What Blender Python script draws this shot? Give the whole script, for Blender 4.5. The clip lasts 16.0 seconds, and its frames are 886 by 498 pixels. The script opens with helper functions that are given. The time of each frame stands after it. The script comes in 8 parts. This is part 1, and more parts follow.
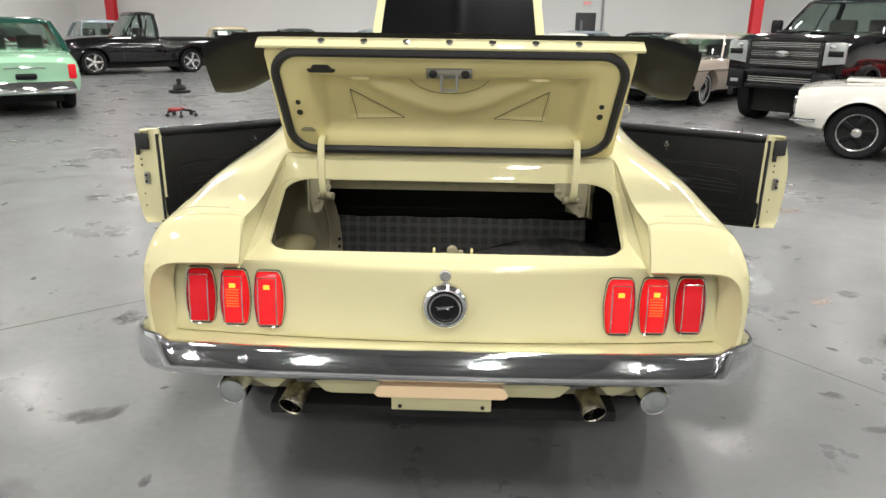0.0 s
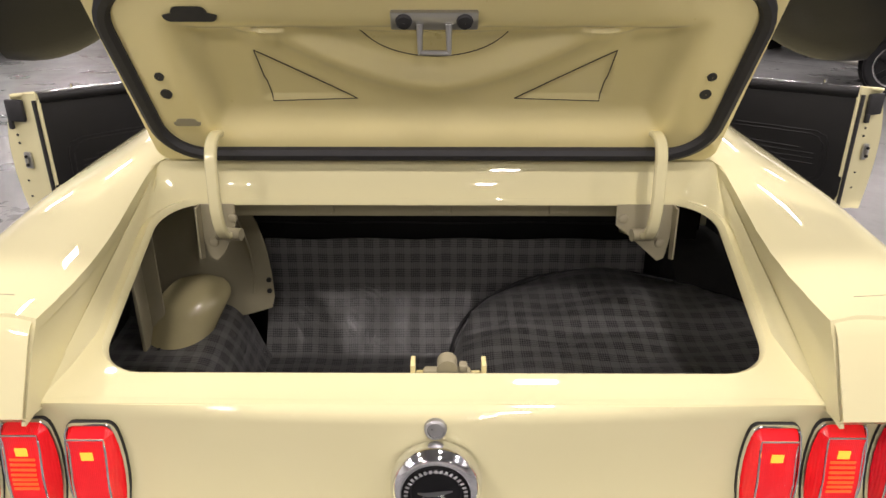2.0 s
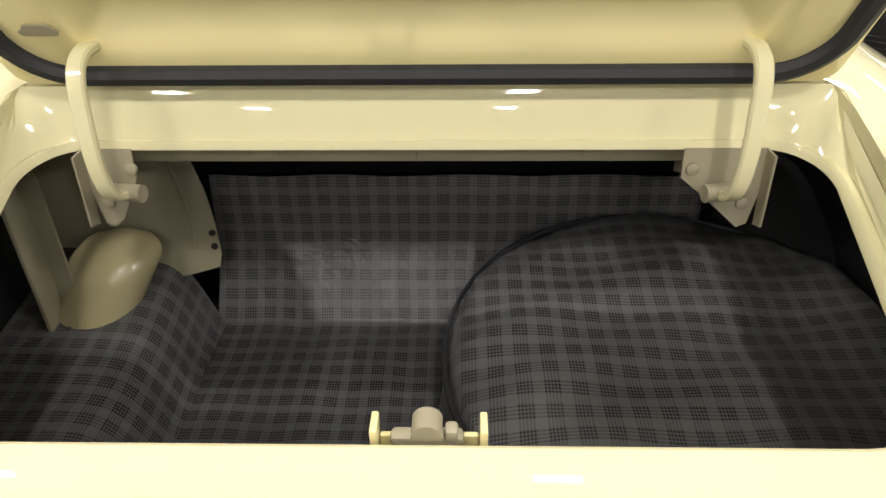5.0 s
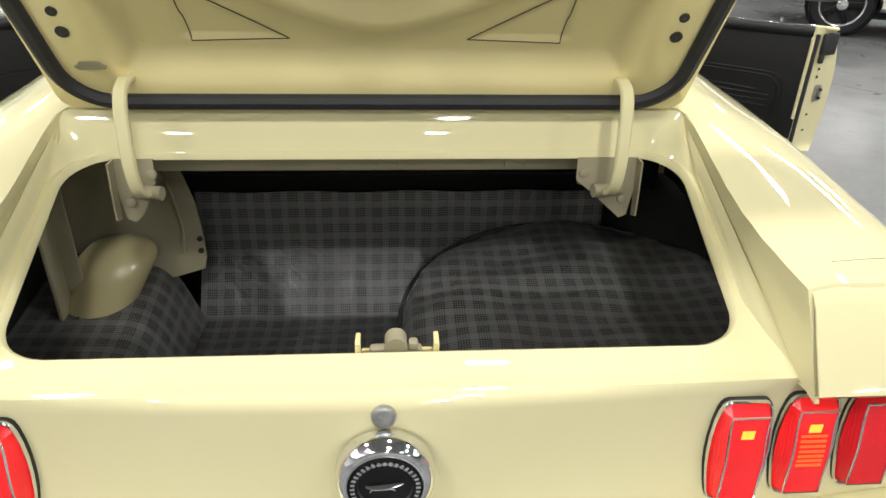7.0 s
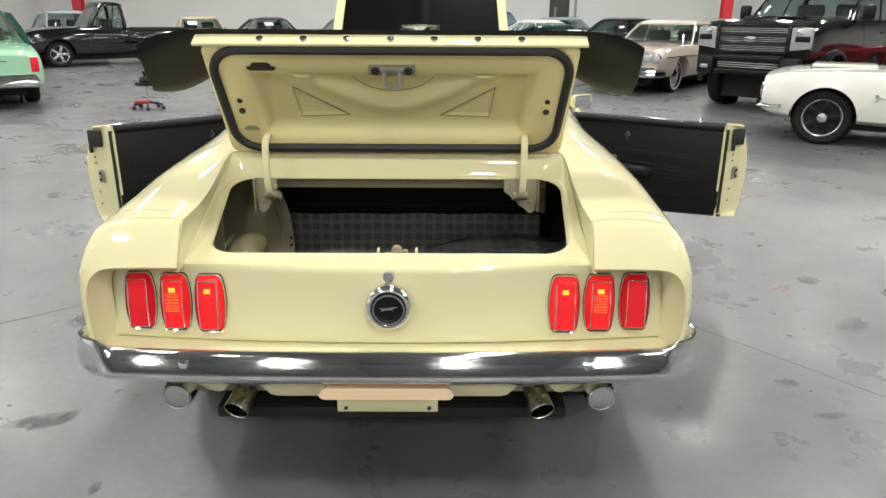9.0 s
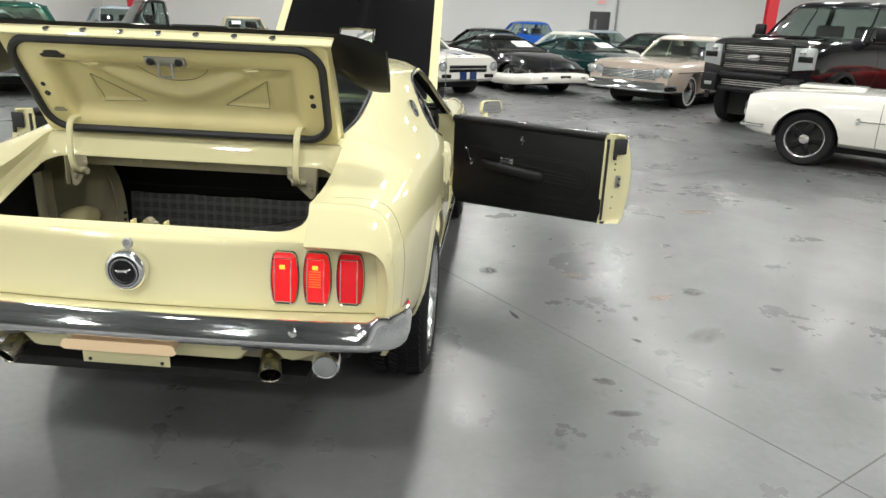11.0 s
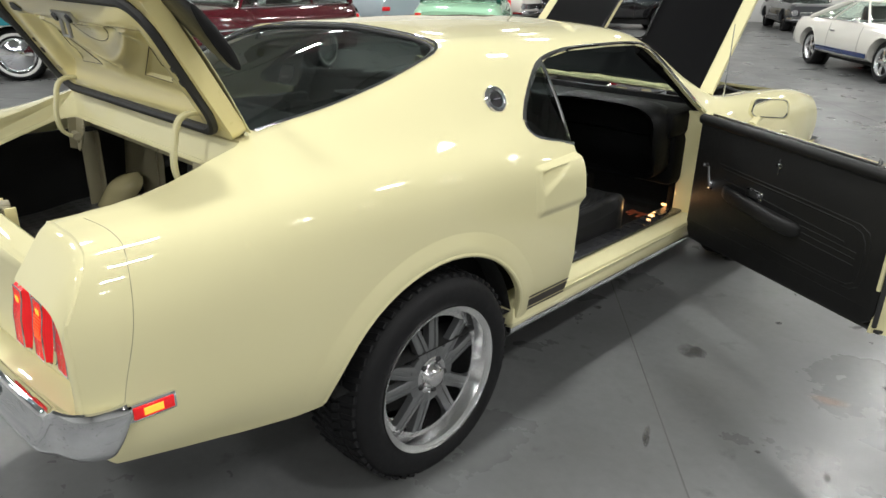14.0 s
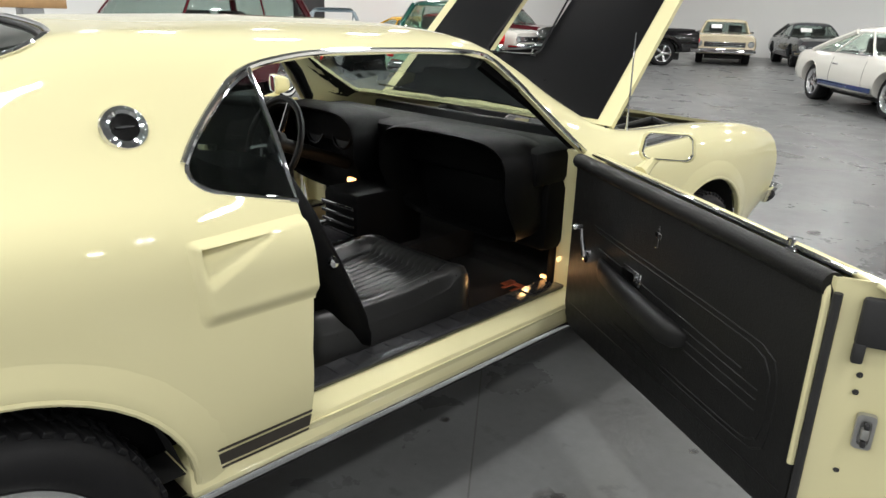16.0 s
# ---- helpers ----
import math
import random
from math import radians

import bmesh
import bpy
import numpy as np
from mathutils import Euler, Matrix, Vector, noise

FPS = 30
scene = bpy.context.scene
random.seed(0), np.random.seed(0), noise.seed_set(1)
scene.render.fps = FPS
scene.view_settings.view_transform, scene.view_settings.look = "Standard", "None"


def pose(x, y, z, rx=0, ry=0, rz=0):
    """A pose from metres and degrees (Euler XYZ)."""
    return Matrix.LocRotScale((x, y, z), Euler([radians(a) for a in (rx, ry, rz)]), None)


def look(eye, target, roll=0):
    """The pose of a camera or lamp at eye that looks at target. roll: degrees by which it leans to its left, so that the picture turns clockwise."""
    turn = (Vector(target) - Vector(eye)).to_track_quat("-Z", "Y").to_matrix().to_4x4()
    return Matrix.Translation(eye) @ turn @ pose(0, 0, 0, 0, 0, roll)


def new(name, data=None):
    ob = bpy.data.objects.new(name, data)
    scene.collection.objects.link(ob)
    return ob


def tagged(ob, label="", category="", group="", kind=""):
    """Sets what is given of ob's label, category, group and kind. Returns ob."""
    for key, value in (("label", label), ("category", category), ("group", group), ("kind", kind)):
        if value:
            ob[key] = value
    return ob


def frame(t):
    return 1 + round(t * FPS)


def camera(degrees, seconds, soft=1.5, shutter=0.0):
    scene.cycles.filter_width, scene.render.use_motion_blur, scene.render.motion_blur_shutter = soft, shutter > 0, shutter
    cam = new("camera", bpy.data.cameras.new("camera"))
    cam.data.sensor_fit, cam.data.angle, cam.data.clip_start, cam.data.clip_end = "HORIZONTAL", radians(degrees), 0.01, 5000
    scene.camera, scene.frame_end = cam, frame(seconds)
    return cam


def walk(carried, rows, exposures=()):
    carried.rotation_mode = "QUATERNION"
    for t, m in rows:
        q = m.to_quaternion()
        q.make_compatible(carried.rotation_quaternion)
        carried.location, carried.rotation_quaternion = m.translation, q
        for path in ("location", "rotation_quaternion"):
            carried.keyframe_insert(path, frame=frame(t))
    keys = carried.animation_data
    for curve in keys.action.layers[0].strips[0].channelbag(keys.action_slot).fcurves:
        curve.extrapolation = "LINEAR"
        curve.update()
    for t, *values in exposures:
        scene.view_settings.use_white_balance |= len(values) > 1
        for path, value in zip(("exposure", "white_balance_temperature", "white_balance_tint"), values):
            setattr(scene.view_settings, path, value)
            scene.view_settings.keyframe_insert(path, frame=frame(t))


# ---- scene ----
cam = camera(65.1, 16.0)
PATH = [
    (0, (0.043, -1.854, 1.517), (-0.004, 0.049, 0.905), 0.8),
    (0.5, (0.055, -1.581, 1.502), (-0.003, 0.311, 0.858), 0.8),
    (1, (0.049, -1.319, 1.488), (-0.035, 0.557, 0.8), -0.1),
    (1.5, (0.022, -1.043, 1.482), (-0.036, 0.804, 0.717), -0.0),
    (2, (0.02, -0.825, 1.479), (0.011, 1.013, 0.691), 0.0),
    (2.5, (0.025, -0.606, 1.468), (0.019, 1.215, 0.642), -0.3),
    (3, (0.041, -0.461, 1.445), (0.032, 1.298, 0.493), -0.5),
    (3.2, (0.049, -0.425, 1.433), (0.033, 1.308, 0.436), -0.5),
    (5.3, (0.058, -0.384, 1.411), (0.009, 1.295, 0.324), -0.8),
    (5.5, (0.083, -0.385, 1.417), (0.167, 1.288, 0.324), 0.7),
    (6, (0.099, -0.416, 1.433), (0.34, 1.248, 0.351), 2.4),
    (6.5, (0.067, -0.503, 1.444), (0.319, 1.173, 0.383), 2.6),
    (7, (0.023, -0.701, 1.467), (0.16, 1.055, 0.52), 1.4),
    (7.5, (0.017, -0.909, 1.495), (0.094, 0.92, 0.691), 0.4),
    (8, (0.07, -1.206, 1.503), (0.113, 0.666, 0.801), 0.1),
    (8.5, (0.101, -1.527, 1.53), (0.134, 0.362, 0.875), 0.6),
    (9, (0.148, -1.824, 1.543), (0.158, 0.069, 0.899), 0.3),
    (9.5, (0.314, -2.08, 1.533), (0.306, -0.189, 0.881), 0.1),
    (10, (0.579, -2.241, 1.556), (0.57, -0.343, 0.926), 1.4),
    (10.2, (0.681, -2.218, 1.538), (0.672, -0.322, 0.903), 1.6),
    (12.3, (1.818, -1.408, 1.571), (1.276, 0.42, 0.966), 3.2),
    (12.5, (1.884, -1.292, 1.561), (1.277, 0.513, 0.952), 3.1),
    (13, (2.059, -0.969, 1.548), (1.226, 0.737, 0.918), 2.2),
    (13.5, (2.153, -0.673, 1.511), (1.128, 0.916, 0.861), 1.6),
    (14, (2.193, -0.388, 1.512), (0.922, 0.969, 0.775), 1.4),
    (14.5, (2.303, -0.071, 1.507), (0.91, 1.168, 0.783), 0.7),
    (15, (2.324, 0.249, 1.517), (0.9, 1.458, 0.803), 1.0),
    (15.5, (2.239, 0.577, 1.468), (0.817, 1.816, 0.802), 1.4),
    (16, (2.125, 0.884, 1.364), (0.795, 2.23, 0.716), 1.7),
]
walk(cam, [(t, look(eye, target, roll)) for t, eye, target, roll in PATH],
     [(0.0, 0.06, 6500, 11), (1.0, -0.04, 6600, 14), (2.0, -0.04, 6800, 22), (3.0, 0.16, 6850, 22), (5.3, 0.25, 6500, 15), (6.5, 0.2, 6450, 12), (8.0, -0.1, 6400, 10),
      (9.5, 0.08, 6450, 9), (12.5, 0.04, 6350, 8), (14.0, -0.14, 6350, 9), (15.0, -0.18, 6350, 10), (16.0, -0.05, 6350, 10)])
LAMP_W = 126.0
FZ = -0.03  # the floor, below the car's datum

import functools

# ---- world and light ----
world = bpy.data.worlds.new("hall_world")
scene.world = world
world.use_nodes = True
world.node_tree.nodes["Background"].inputs[0].default_value = (0.9, 0.95, 1.0, 1)
world.node_tree.nodes["Background"].inputs[1].default_value = 0.05

CEIL = 6.2
LAMPS = [(x, y) for x in (-12.7, -8.2, -3.7, 0.8, 5.3, 9.8, 14.3) for y in (-12.3, -7.8, -3.3, 1.2, 5.7, 10.2, 14.7, 19.2, 23.7)]
for i, (x, y) in enumerate(LAMPS):
    ld = bpy.data.lights.new("hall_lamp", "AREA")
    ld.shape, ld.size, ld.size_y, ld.energy, ld.color = "RECTANGLE", 0.36, 0.60, LAMP_W, (1.0, 0.985, 0.94)
    new("hall_lamp", ld).matrix_world = pose(x, y, CEIL - 0.42, 0, 0, 0)
KICK = [((0.645, 2.83, 0.455), 0.3), ((-0.14, 2.58, 0.68), 0.6)]
for p, w in KICK:
    ld = bpy.data.lights.new("courtesy_lamp", "POINT")
    ld.energy, ld.color, ld.shadow_soft_size = w, (1.0, 0.55, 0.22), 0.015
    new("courtesy_lamp", ld).matrix_world = pose(*p)


# ---- materials ----
def material(name, color, rough=0.5, metal=0.0, coat=0.0, var=0.12, scale=6.0, bump=0.0, bscale=60.0, spec=0.5):
    """A plain painted, plastic or metal surface with slow colour variation, roughness wear and fine relief."""
    m = bpy.data.materials.new(name)
    m.use_nodes = True
    nt = m.node_tree
    b = nt.nodes["Principled BSDF"]
    b.inputs["Metallic"].default_value = metal
    b.inputs["Coat Weight"].default_value = coat
    b.inputs["Coat Roughness"].default_value = 0.02
    b.inputs["Specular IOR Level"].default_value = spec
    tc = nt.nodes.new("ShaderNodeTexCoord")
    n1 = nt.nodes.new("ShaderNodeTexNoise")
    n1.inputs["Scale"].default_value, n1.inputs["Detail"].default_value = scale, 6
    nt.links.new(tc.outputs["Object"], n1.inputs["Vector"])
    mix = nt.nodes.new("ShaderNodeMix")
    mix.data_type = "RGBA"
    mix.inputs["A"].default_value = (*[c * (1 - var) for c in color], 1)
    mix.inputs["B"].default_value = (*[min(1, c * (1 + var)) for c in color], 1)
    nt.links.new(n1.outputs["Fac"], mix.inputs["Factor"])
    nt.links.new(mix.outputs["Result"], b.inputs["Base Color"])
    rr = nt.nodes.new("ShaderNodeMapRange")
    rr.inputs["To Min"].default_value, rr.inputs["To Max"].default_value = rough * 0.8, min(1, rough * 1.2)
    n2 = nt.nodes.new("ShaderNodeTexNoise")
    n2.inputs["Scale"].default_value, n2.inputs["Detail"].default_value = scale * 4, 5
    nt.links.new(tc.outputs["Object"], n2.inputs["Vector"])
    nt.links.new(n2.outputs["Fac"], rr.inputs["Value"])
    nt.links.new(rr.outputs["Result"], b.inputs["Roughness"])
    if bump:
        n3 = nt.nodes.new("ShaderNodeTexNoise")
        n3.inputs["Scale"].default_value, n3.inputs["Detail"].default_value = bscale, 4
        nt.links.new(tc.outputs["Object"], n3.inputs["Vector"])
        bp = nt.nodes.new("ShaderNodeBump")
        bp.inputs["Strength"].default_value, bp.inputs["Distance"].default_value = bump, 0.004
        nt.links.new(n3.outputs["Fac"], bp.inputs["Height"])
        nt.links.new(bp.outputs["Normal"], b.inputs["Normal"])
    return m


def glass(name, color=(0.75, 0.85, 0.82), rough=0.0):
    m = bpy.data.materials.new(name)
    m.use_nodes = True
    b = m.node_tree.nodes["Principled BSDF"]
    b.inputs["Base Color"].default_value = (*color, 1)
    b.inputs["Roughness"].default_value = rough
    b.inputs["Transmission Weight"].default_value = 1.0
    b.inputs["IOR"].default_value = 1.45
    return m


def glow(name, color, strength):
    m = bpy.data.materials.new(name)
    m.use_nodes = True
    b = m.node_tree.nodes["Principled BSDF"]
    b.inputs["Base Color"].default_value = (*color, 1)
    b.inputs["Emission Color"].default_value = (*color, 1)
    b.inputs["Emission Strength"].default_value = strength
    return m


def concrete():
    m = bpy.data.materials.new("polished_concrete")
    m.use_nodes = True
    nt = m.node_tree
    b = nt.nodes["Principled BSDF"]
    tc = nt.nodes.new("ShaderNodeTexCoord")

    def noise_tex(scale, detail=6, rough=0.55):
        n = nt.nodes.new("ShaderNodeTexNoise")
        n.inputs["Scale"].default_value, n.inputs["Detail"].default_value, n.inputs["Roughness"].default_value = scale, detail, rough
        nt.links.new(tc.outputs["Object"], n.inputs["Vector"])
        return n

    def ramp(src, *stops):
        r = nt.nodes.new("ShaderNodeValToRGB")
        for i, (p, c) in enumerate(stops):
            e = r.color_ramp.elements[i] if i < 2 else r.color_ramp.elements.new(p)
            e.position, e.color = p, (*c, 1)
        nt.links.new(src, r.inputs["Fac"])
        return r

    def mult(a, c, fac=1.0):
        x = nt.nodes.new("ShaderNodeMix")
        x.data_type, x.blend_type = "RGBA", "MULTIPLY"
        x.inputs["Factor"].default_value = fac
        nt.links.new(a, x.inputs["A"])
        nt.links.new(c, x.inputs["B"])
        return x.outputs["Result"]

    base = ramp(noise_tex(0.55, 8, 0.6).outputs["Fac"], (0.28, (0.106, 0.109, 0.109)), (0.72, (0.178, 0.181, 0.181)))
    fine = ramp(noise_tex(26, 8, 0.7).outputs["Fac"], (0.3, (0.88, 0.88, 0.88)), (0.7, (1.05, 1.05, 1.05)))
    spots = ramp(noise_tex(6.5, 5, 0.55).outputs["Fac"], (0.24, (0.42, 0.41, 0.40)), (0.36, (1, 1, 1)))
    blots = ramp(noise_tex(1.7, 4, 0.55).outputs["Fac"], (0.26, (0.74, 0.73, 0.71)), (0.55, (1, 1, 1)))
    col = mult(mult(mult(base.outputs["Color"], fine.outputs["Color"]), spots.outputs["Color"], 0.75), blots.outputs["Color"], 0.8)
    nt.links.new(col, b.inputs["Base Color"])
    rr = nt.nodes.new("ShaderNodeMapRange")
    rr.inputs["From Min"].default_value, rr.inputs["From Max"].default_value = 0.3, 0.7
    rr.inputs["To Min"].default_value, rr.inputs["To Max"].default_value = 0.22, 0.42
    nt.links.new(noise_tex(1.3, 7, 0.65).outputs["Fac"], rr.inputs["Value"])
    nt.links.new(rr.outputs["Result"], b.inputs["Roughness"])
    bp = nt.nodes.new("ShaderNodeBump")
    bp.inputs["Strength"].default_value, bp.inputs["Distance"].default_value = 0.10, 0.002
    nt.links.new(noise_tex(45, 5).outputs["Fac"], bp.inputs["Height"])
    nt.links.new(bp.outputs["Normal"], b.inputs["Normal"])
    return m


def plaid():
    """Grey and black plaid vinyl: bands of fine lines both ways, in object metres."""
    m = bpy.data.materials.new("plaid_vinyl")
    m.use_nodes = True
    nt = m.node_tree
    b = nt.nodes["Principled BSDF"]
    b.inputs["Roughness"].default_value = 0.30
    tc = nt.nodes.new("ShaderNodeTexCoord")
    sep = nt.nodes.new("ShaderNodeSeparateXYZ")
    nt.links.new(tc.outputs["UV"], sep.inputs[0])

    def math_node(op, a, bb=None):
        n = nt.nodes.new("ShaderNodeMath")
        n.operation = op
        for i, v in enumerate((a, bb)):
            if v is None:
                continue
            if isinstance(v, (int, float)):
                n.inputs[i].default_value = v
            else:
                nt.links.new(v, n.inputs[i])
        return n.outputs[0]

    def band(axis, period, lo, lines):
        """A light gap up to lo of each period, then fine dark lines over the rest."""
        p = math_node("FRACT", math_node("MULTIPLY", sep.outputs[axis], 1 / period))
        inside = math_node("GREATER_THAN", p, lo)
        q = math_node("FRACT", math_node("MULTIPLY", math_node("SUBTRACT", p, lo), lines / (1 - lo)))
        return inside, math_node("MULTIPLY", inside, math_node("LESS_THAN", q, 0.52))

    wx, fx = band(0, 0.042, 0.38, 5)
    wy, fy = band(1, 0.042, 0.40, 4)
    dark = math_node("ADD", math_node("MULTIPLY", fx, 0.30), math_node("MULTIPLY", fy, 0.34))
    dark = math_node("ADD", dark, math_node("MULTIPLY", math_node("MULTIPLY", fx, fy), 0.40))
    dark = math_node("ADD", dark, math_node("MULTIPLY", math_node("MULTIPLY", wx, wy), 0.12))
    tot = math_node("SUBTRACT", 1.0, dark)
    r = nt.nodes.new("ShaderNodeValToRGB")
    r.color_ramp.elements[0].position, r.color_ramp.elements[0].color = 0.1, (0.006, 0.006, 0.007, 1)
    r.color_ramp.elements[1].position, r.color_ramp.elements[1].color = 1.0, (0.112, 0.112, 0.109, 1)
    nt.links.new(tot, r.inputs["Fac"])
    nt.links.new(r.outputs["Color"], b.inputs["Base Color"])
    # creases of the vinyl over the fine weave
    cr = nt.nodes.new("ShaderNodeTexNoise")
    cr.inputs["Scale"].default_value, cr.inputs["Detail"].default_value, cr.inputs["Distortion"].default_value = 9, 3, 1.2
    nt.links.new(tc.outputs["Object"], cr.inputs["Vector"])
    b1 = nt.nodes.new("ShaderNodeBump")
    b1.inputs["Strength"].default_value, b1.inputs["Distance"].default_value = 0.55, 0.012
    nt.links.new(cr.outputs["Fac"], b1.inputs["Height"])
    bp = nt.nodes.new("ShaderNodeBump")
    bp.inputs["Strength"].default_value, bp.inputs["Distance"].default_value = 0.3, 0.001
    nt.links.new(tot, bp.inputs["Height"])
    nt.links.new(b1.outputs["Normal"], bp.inputs["Normal"])
    nt.links.new(bp.outputs["Normal"], b.inputs["Normal"])
    return m


M_YEL = material("pale_yellow_paint", (0.70, 0.650, 0.382), 0.55, coat=1.0, var=0.03, scale=2, spec=0.08)
# Body yellow again, lifted and goldened for light bouncing inside the lid.
M_YELIN = material("bounce_tinted_yellow_paint", (0.76, 0.665, 0.325), 0.3, coat=1.0, var=0.05, scale=5, bump=0.05)
# The same yellow darkened: shade inside the trunk is put into its colour.
M_YELGL = material("shaded_glossy_yellow_paint", (0.40, 0.352, 0.19), 0.22, coat=0.6, var=0.12, scale=7, bump=0.12, bscale=30)
M_SILL = material("scuffed_sill_metal", (0.09, 0.09, 0.095), 0.25, metal=0.8, var=0.1, scale=14)
# Blacker than the door vinyl: the roof's shade over the cabin is coloured in.
M_DASH = material("shaded_matt_black_vinyl", (0.0032, 0.0032, 0.0034), 0.5, var=0.2, scale=12, bump=0.15, bscale=220, spec=0.07)
M_PUTTY = material("putty_undercoat_paint", (0.29, 0.262, 0.172), 0.45, var=0.12, scale=9, bump=0.1)
M_CHROME = material("chrome", (0.80, 0.81, 0.83), 0.06, metal=1.0, var=0.03)
M_ALU = material("polished_aluminium", (0.72, 0.72, 0.73), 0.16, metal=1.0, var=0.05)
M_RIM = material("polished_rim_alloy", (0.86, 0.86, 0.87), 0.17, metal=1.0, var=0.04, scale=20)
M_GREYMET = material("grey_painted_metal", (0.20, 0.205, 0.21), 0.34, metal=0.7, var=0.06)
M_TIP = material("dull_exhaust_steel", (0.42, 0.39, 0.30), 0.28, metal=1.0, var=0.12, scale=14)
M_BORE = material("black_exhaust_bore", (0.003, 0.003, 0.003), 0.95, var=0.2, spec=0.05)
M_ZINC = material("zinc_plated_steel", (0.45, 0.45, 0.44), 0.36, metal=0.9, var=0.1)
M_BLACK = material("black_vinyl", (0.0125, 0.0125, 0.0125), 0.45, var=0.2, scale=12, bump=0.22, bscale=220, spec=0.22)
M_SEAT = material("black_seat_vinyl", (0.016, 0.016, 0.016), 0.30, var=0.2, scale=12, bump=0.03, bscale=260)
M_INK = material("gloss_black_enamel", (0.004, 0.004, 0.004), 0.2, var=0.1, spec=0.3)
M_MATT = material("matt_black_paint", (0.006, 0.006, 0.007), 0.33, var=0.12, scale=5, spec=0.25)
M_HOOD = material("satin_black_hood_paint", (0.004, 0.004, 0.0045), 0.30, var=0.12, scale=5, spec=0.10)
M_SPOIL = material("charcoal_spoiler_paint", (0.0045, 0.0045, 0.0045), 0.36, var=0.1, scale=8, bump=0.06, bscale=120, spec=0.3)
M_RUB = material("black_rubber", (0.018, 0.018, 0.019), 0.62, var=0.2, scale=20, bump=0.15)
M_TYRE = material("tyre_rubber", (0.008, 0.008, 0.009), 0.6, var=0.25, scale=14, bump=0.12, spec=0.25)
M_DARK = material("dark_underbody", (0.012, 0.012, 0.012), 0.8, var=0.3)
M_CARPET = material("black_carpet", (0.009, 0.008, 0.008), 0.95, var=0.3, scale=60, bump=0.6, bscale=300)
def lens_red(name, light):
    """Ribbed red plastic; the lit one lets its bulb's glow through in an uneven cloud."""
    m = bpy.data.materials.new(name)
    m.use_nodes = True
    nt = m.node_tree
    b = nt.nodes["Principled BSDF"]
    b.inputs["Base Color"].default_value = (0.78, 0.010, 0.020, 1)
    b.inputs["Roughness"].default_value = 0.20
    b.inputs["Coat Weight"].default_value = 0.15
    tc = nt.nodes.new("ShaderNodeTexCoord")
    wv = nt.nodes.new("ShaderNodeTexWave")
    wv.inputs["Scale"].default_value = 110
    nt.links.new(tc.outputs["Object"], wv.inputs["Vector"])
    ck = nt.nodes.new("ShaderNodeTexVoronoi")
    ck.inputs["Scale"].default_value = 160
    nt.links.new(tc.outputs["Object"], ck.inputs["Vector"])
    ad = nt.nodes.new("ShaderNodeMath")
    ad.operation = "ADD"
    nt.links.new(wv.outputs["Fac"], ad.inputs[0])
    nt.links.new(ck.outputs["Distance"], ad.inputs[1])
    bp = nt.nodes.new("ShaderNodeBump")
    bp.inputs["Strength"].default_value, bp.inputs["Distance"].default_value = 0.22, 0.0015
    nt.links.new(ad.outputs[0], bp.inputs["Height"])
    nt.links.new(bp.outputs["Normal"], b.inputs["Normal"])
    if light:
        n = nt.nodes.new("ShaderNodeTexNoise")
        n.inputs["Scale"].default_value = 22
        nt.links.new(tc.outputs["Object"], n.inputs["Vector"])
        r = nt.nodes.new("ShaderNodeMapRange")
        r.inputs["From Min"].default_value, r.inputs["From Max"].default_value = 0.35, 0.7
        r.inputs["To Min"].default_value, r.inputs["To Max"].default_value = light * 0.8, light * 1.2
        nt.links.new(n.outputs["Fac"], r.inputs["Value"])
        nt.links.new(r.outputs["Result"], b.inputs["Emission Strength"])
        b.inputs["Emission Color"].default_value = (0.9, 0.03, 0.015, 1)
    return m


M_RED = lens_red("red_lens", 0.0)
M_REDLIT = lens_red("lit_red_lens", 0.26)
M_AMBER = glow("glowing_amber_patch", (1.0, 0.30, 0.03), 1.7)
M_GLINT = glow("orange_glint_rib", (1.0, 0.10, 0.015), 0.75)
M_WARM = glow("courtesy_bulb", (1.0, 0.5, 0.18), 3.5)
M_MIRROR = material("mirror_silver", (.9, .9, .9), .01, metal=1.0, var=.01)
M_GLASS = glass("window_glass")
M_TINT = glass("tinted_glass", (0.26, 0.32, 0.30))
M_LENS = material("clear_lamp_lens", (0.42, 0.44, 0.44), 0.10, metal=0.4, var=0.08, bump=0.4, bscale=80)
# Peach tone carries the plate lamp's warm light; no lamp is built there.
M_CREAM = material("lamp_warm_recess_paint", (0.78, 0.58, 0.36), 0.4, var=0.05)
M_STRIPE = material("brown_black_stripe", (0.035, 0.028, 0.02), 0.4)
M_PONY = material("orange_mat_embroidery", (0.55, 0.13, 0.06), 0.8)
M_PLAID = plaid()
M_FLOOR = concrete()
M_WALL = material("white_wall_paint", (0.85, 0.85, 0.83), 0.6, var=0.05, scale=0.5, bump=0.05)
M_CEILING = material("grey_ceiling_deck", (0.34, 0.35, 0.35), 0.7, var=0.06, scale=0.6)
M_STEEL = material("grey_roof_steel", (0.35, 0.35, 0.36), 0.5, var=0.1)
M_REDPAINT = material("red_column_paint", (0.55, 0.03, 0.04), 0.4, var=0.08)
M_DOORBLK = material("charcoal_door_paint", (0.03, 0.03, 0.032), 0.45)
M_JOINT = material("dark_joint_filler", (0.10, 0.10, 0.095), 0.7)
M_PAPER = material("white_paper", (0.82, 0.82, 0.80), 0.7, var=0.04)


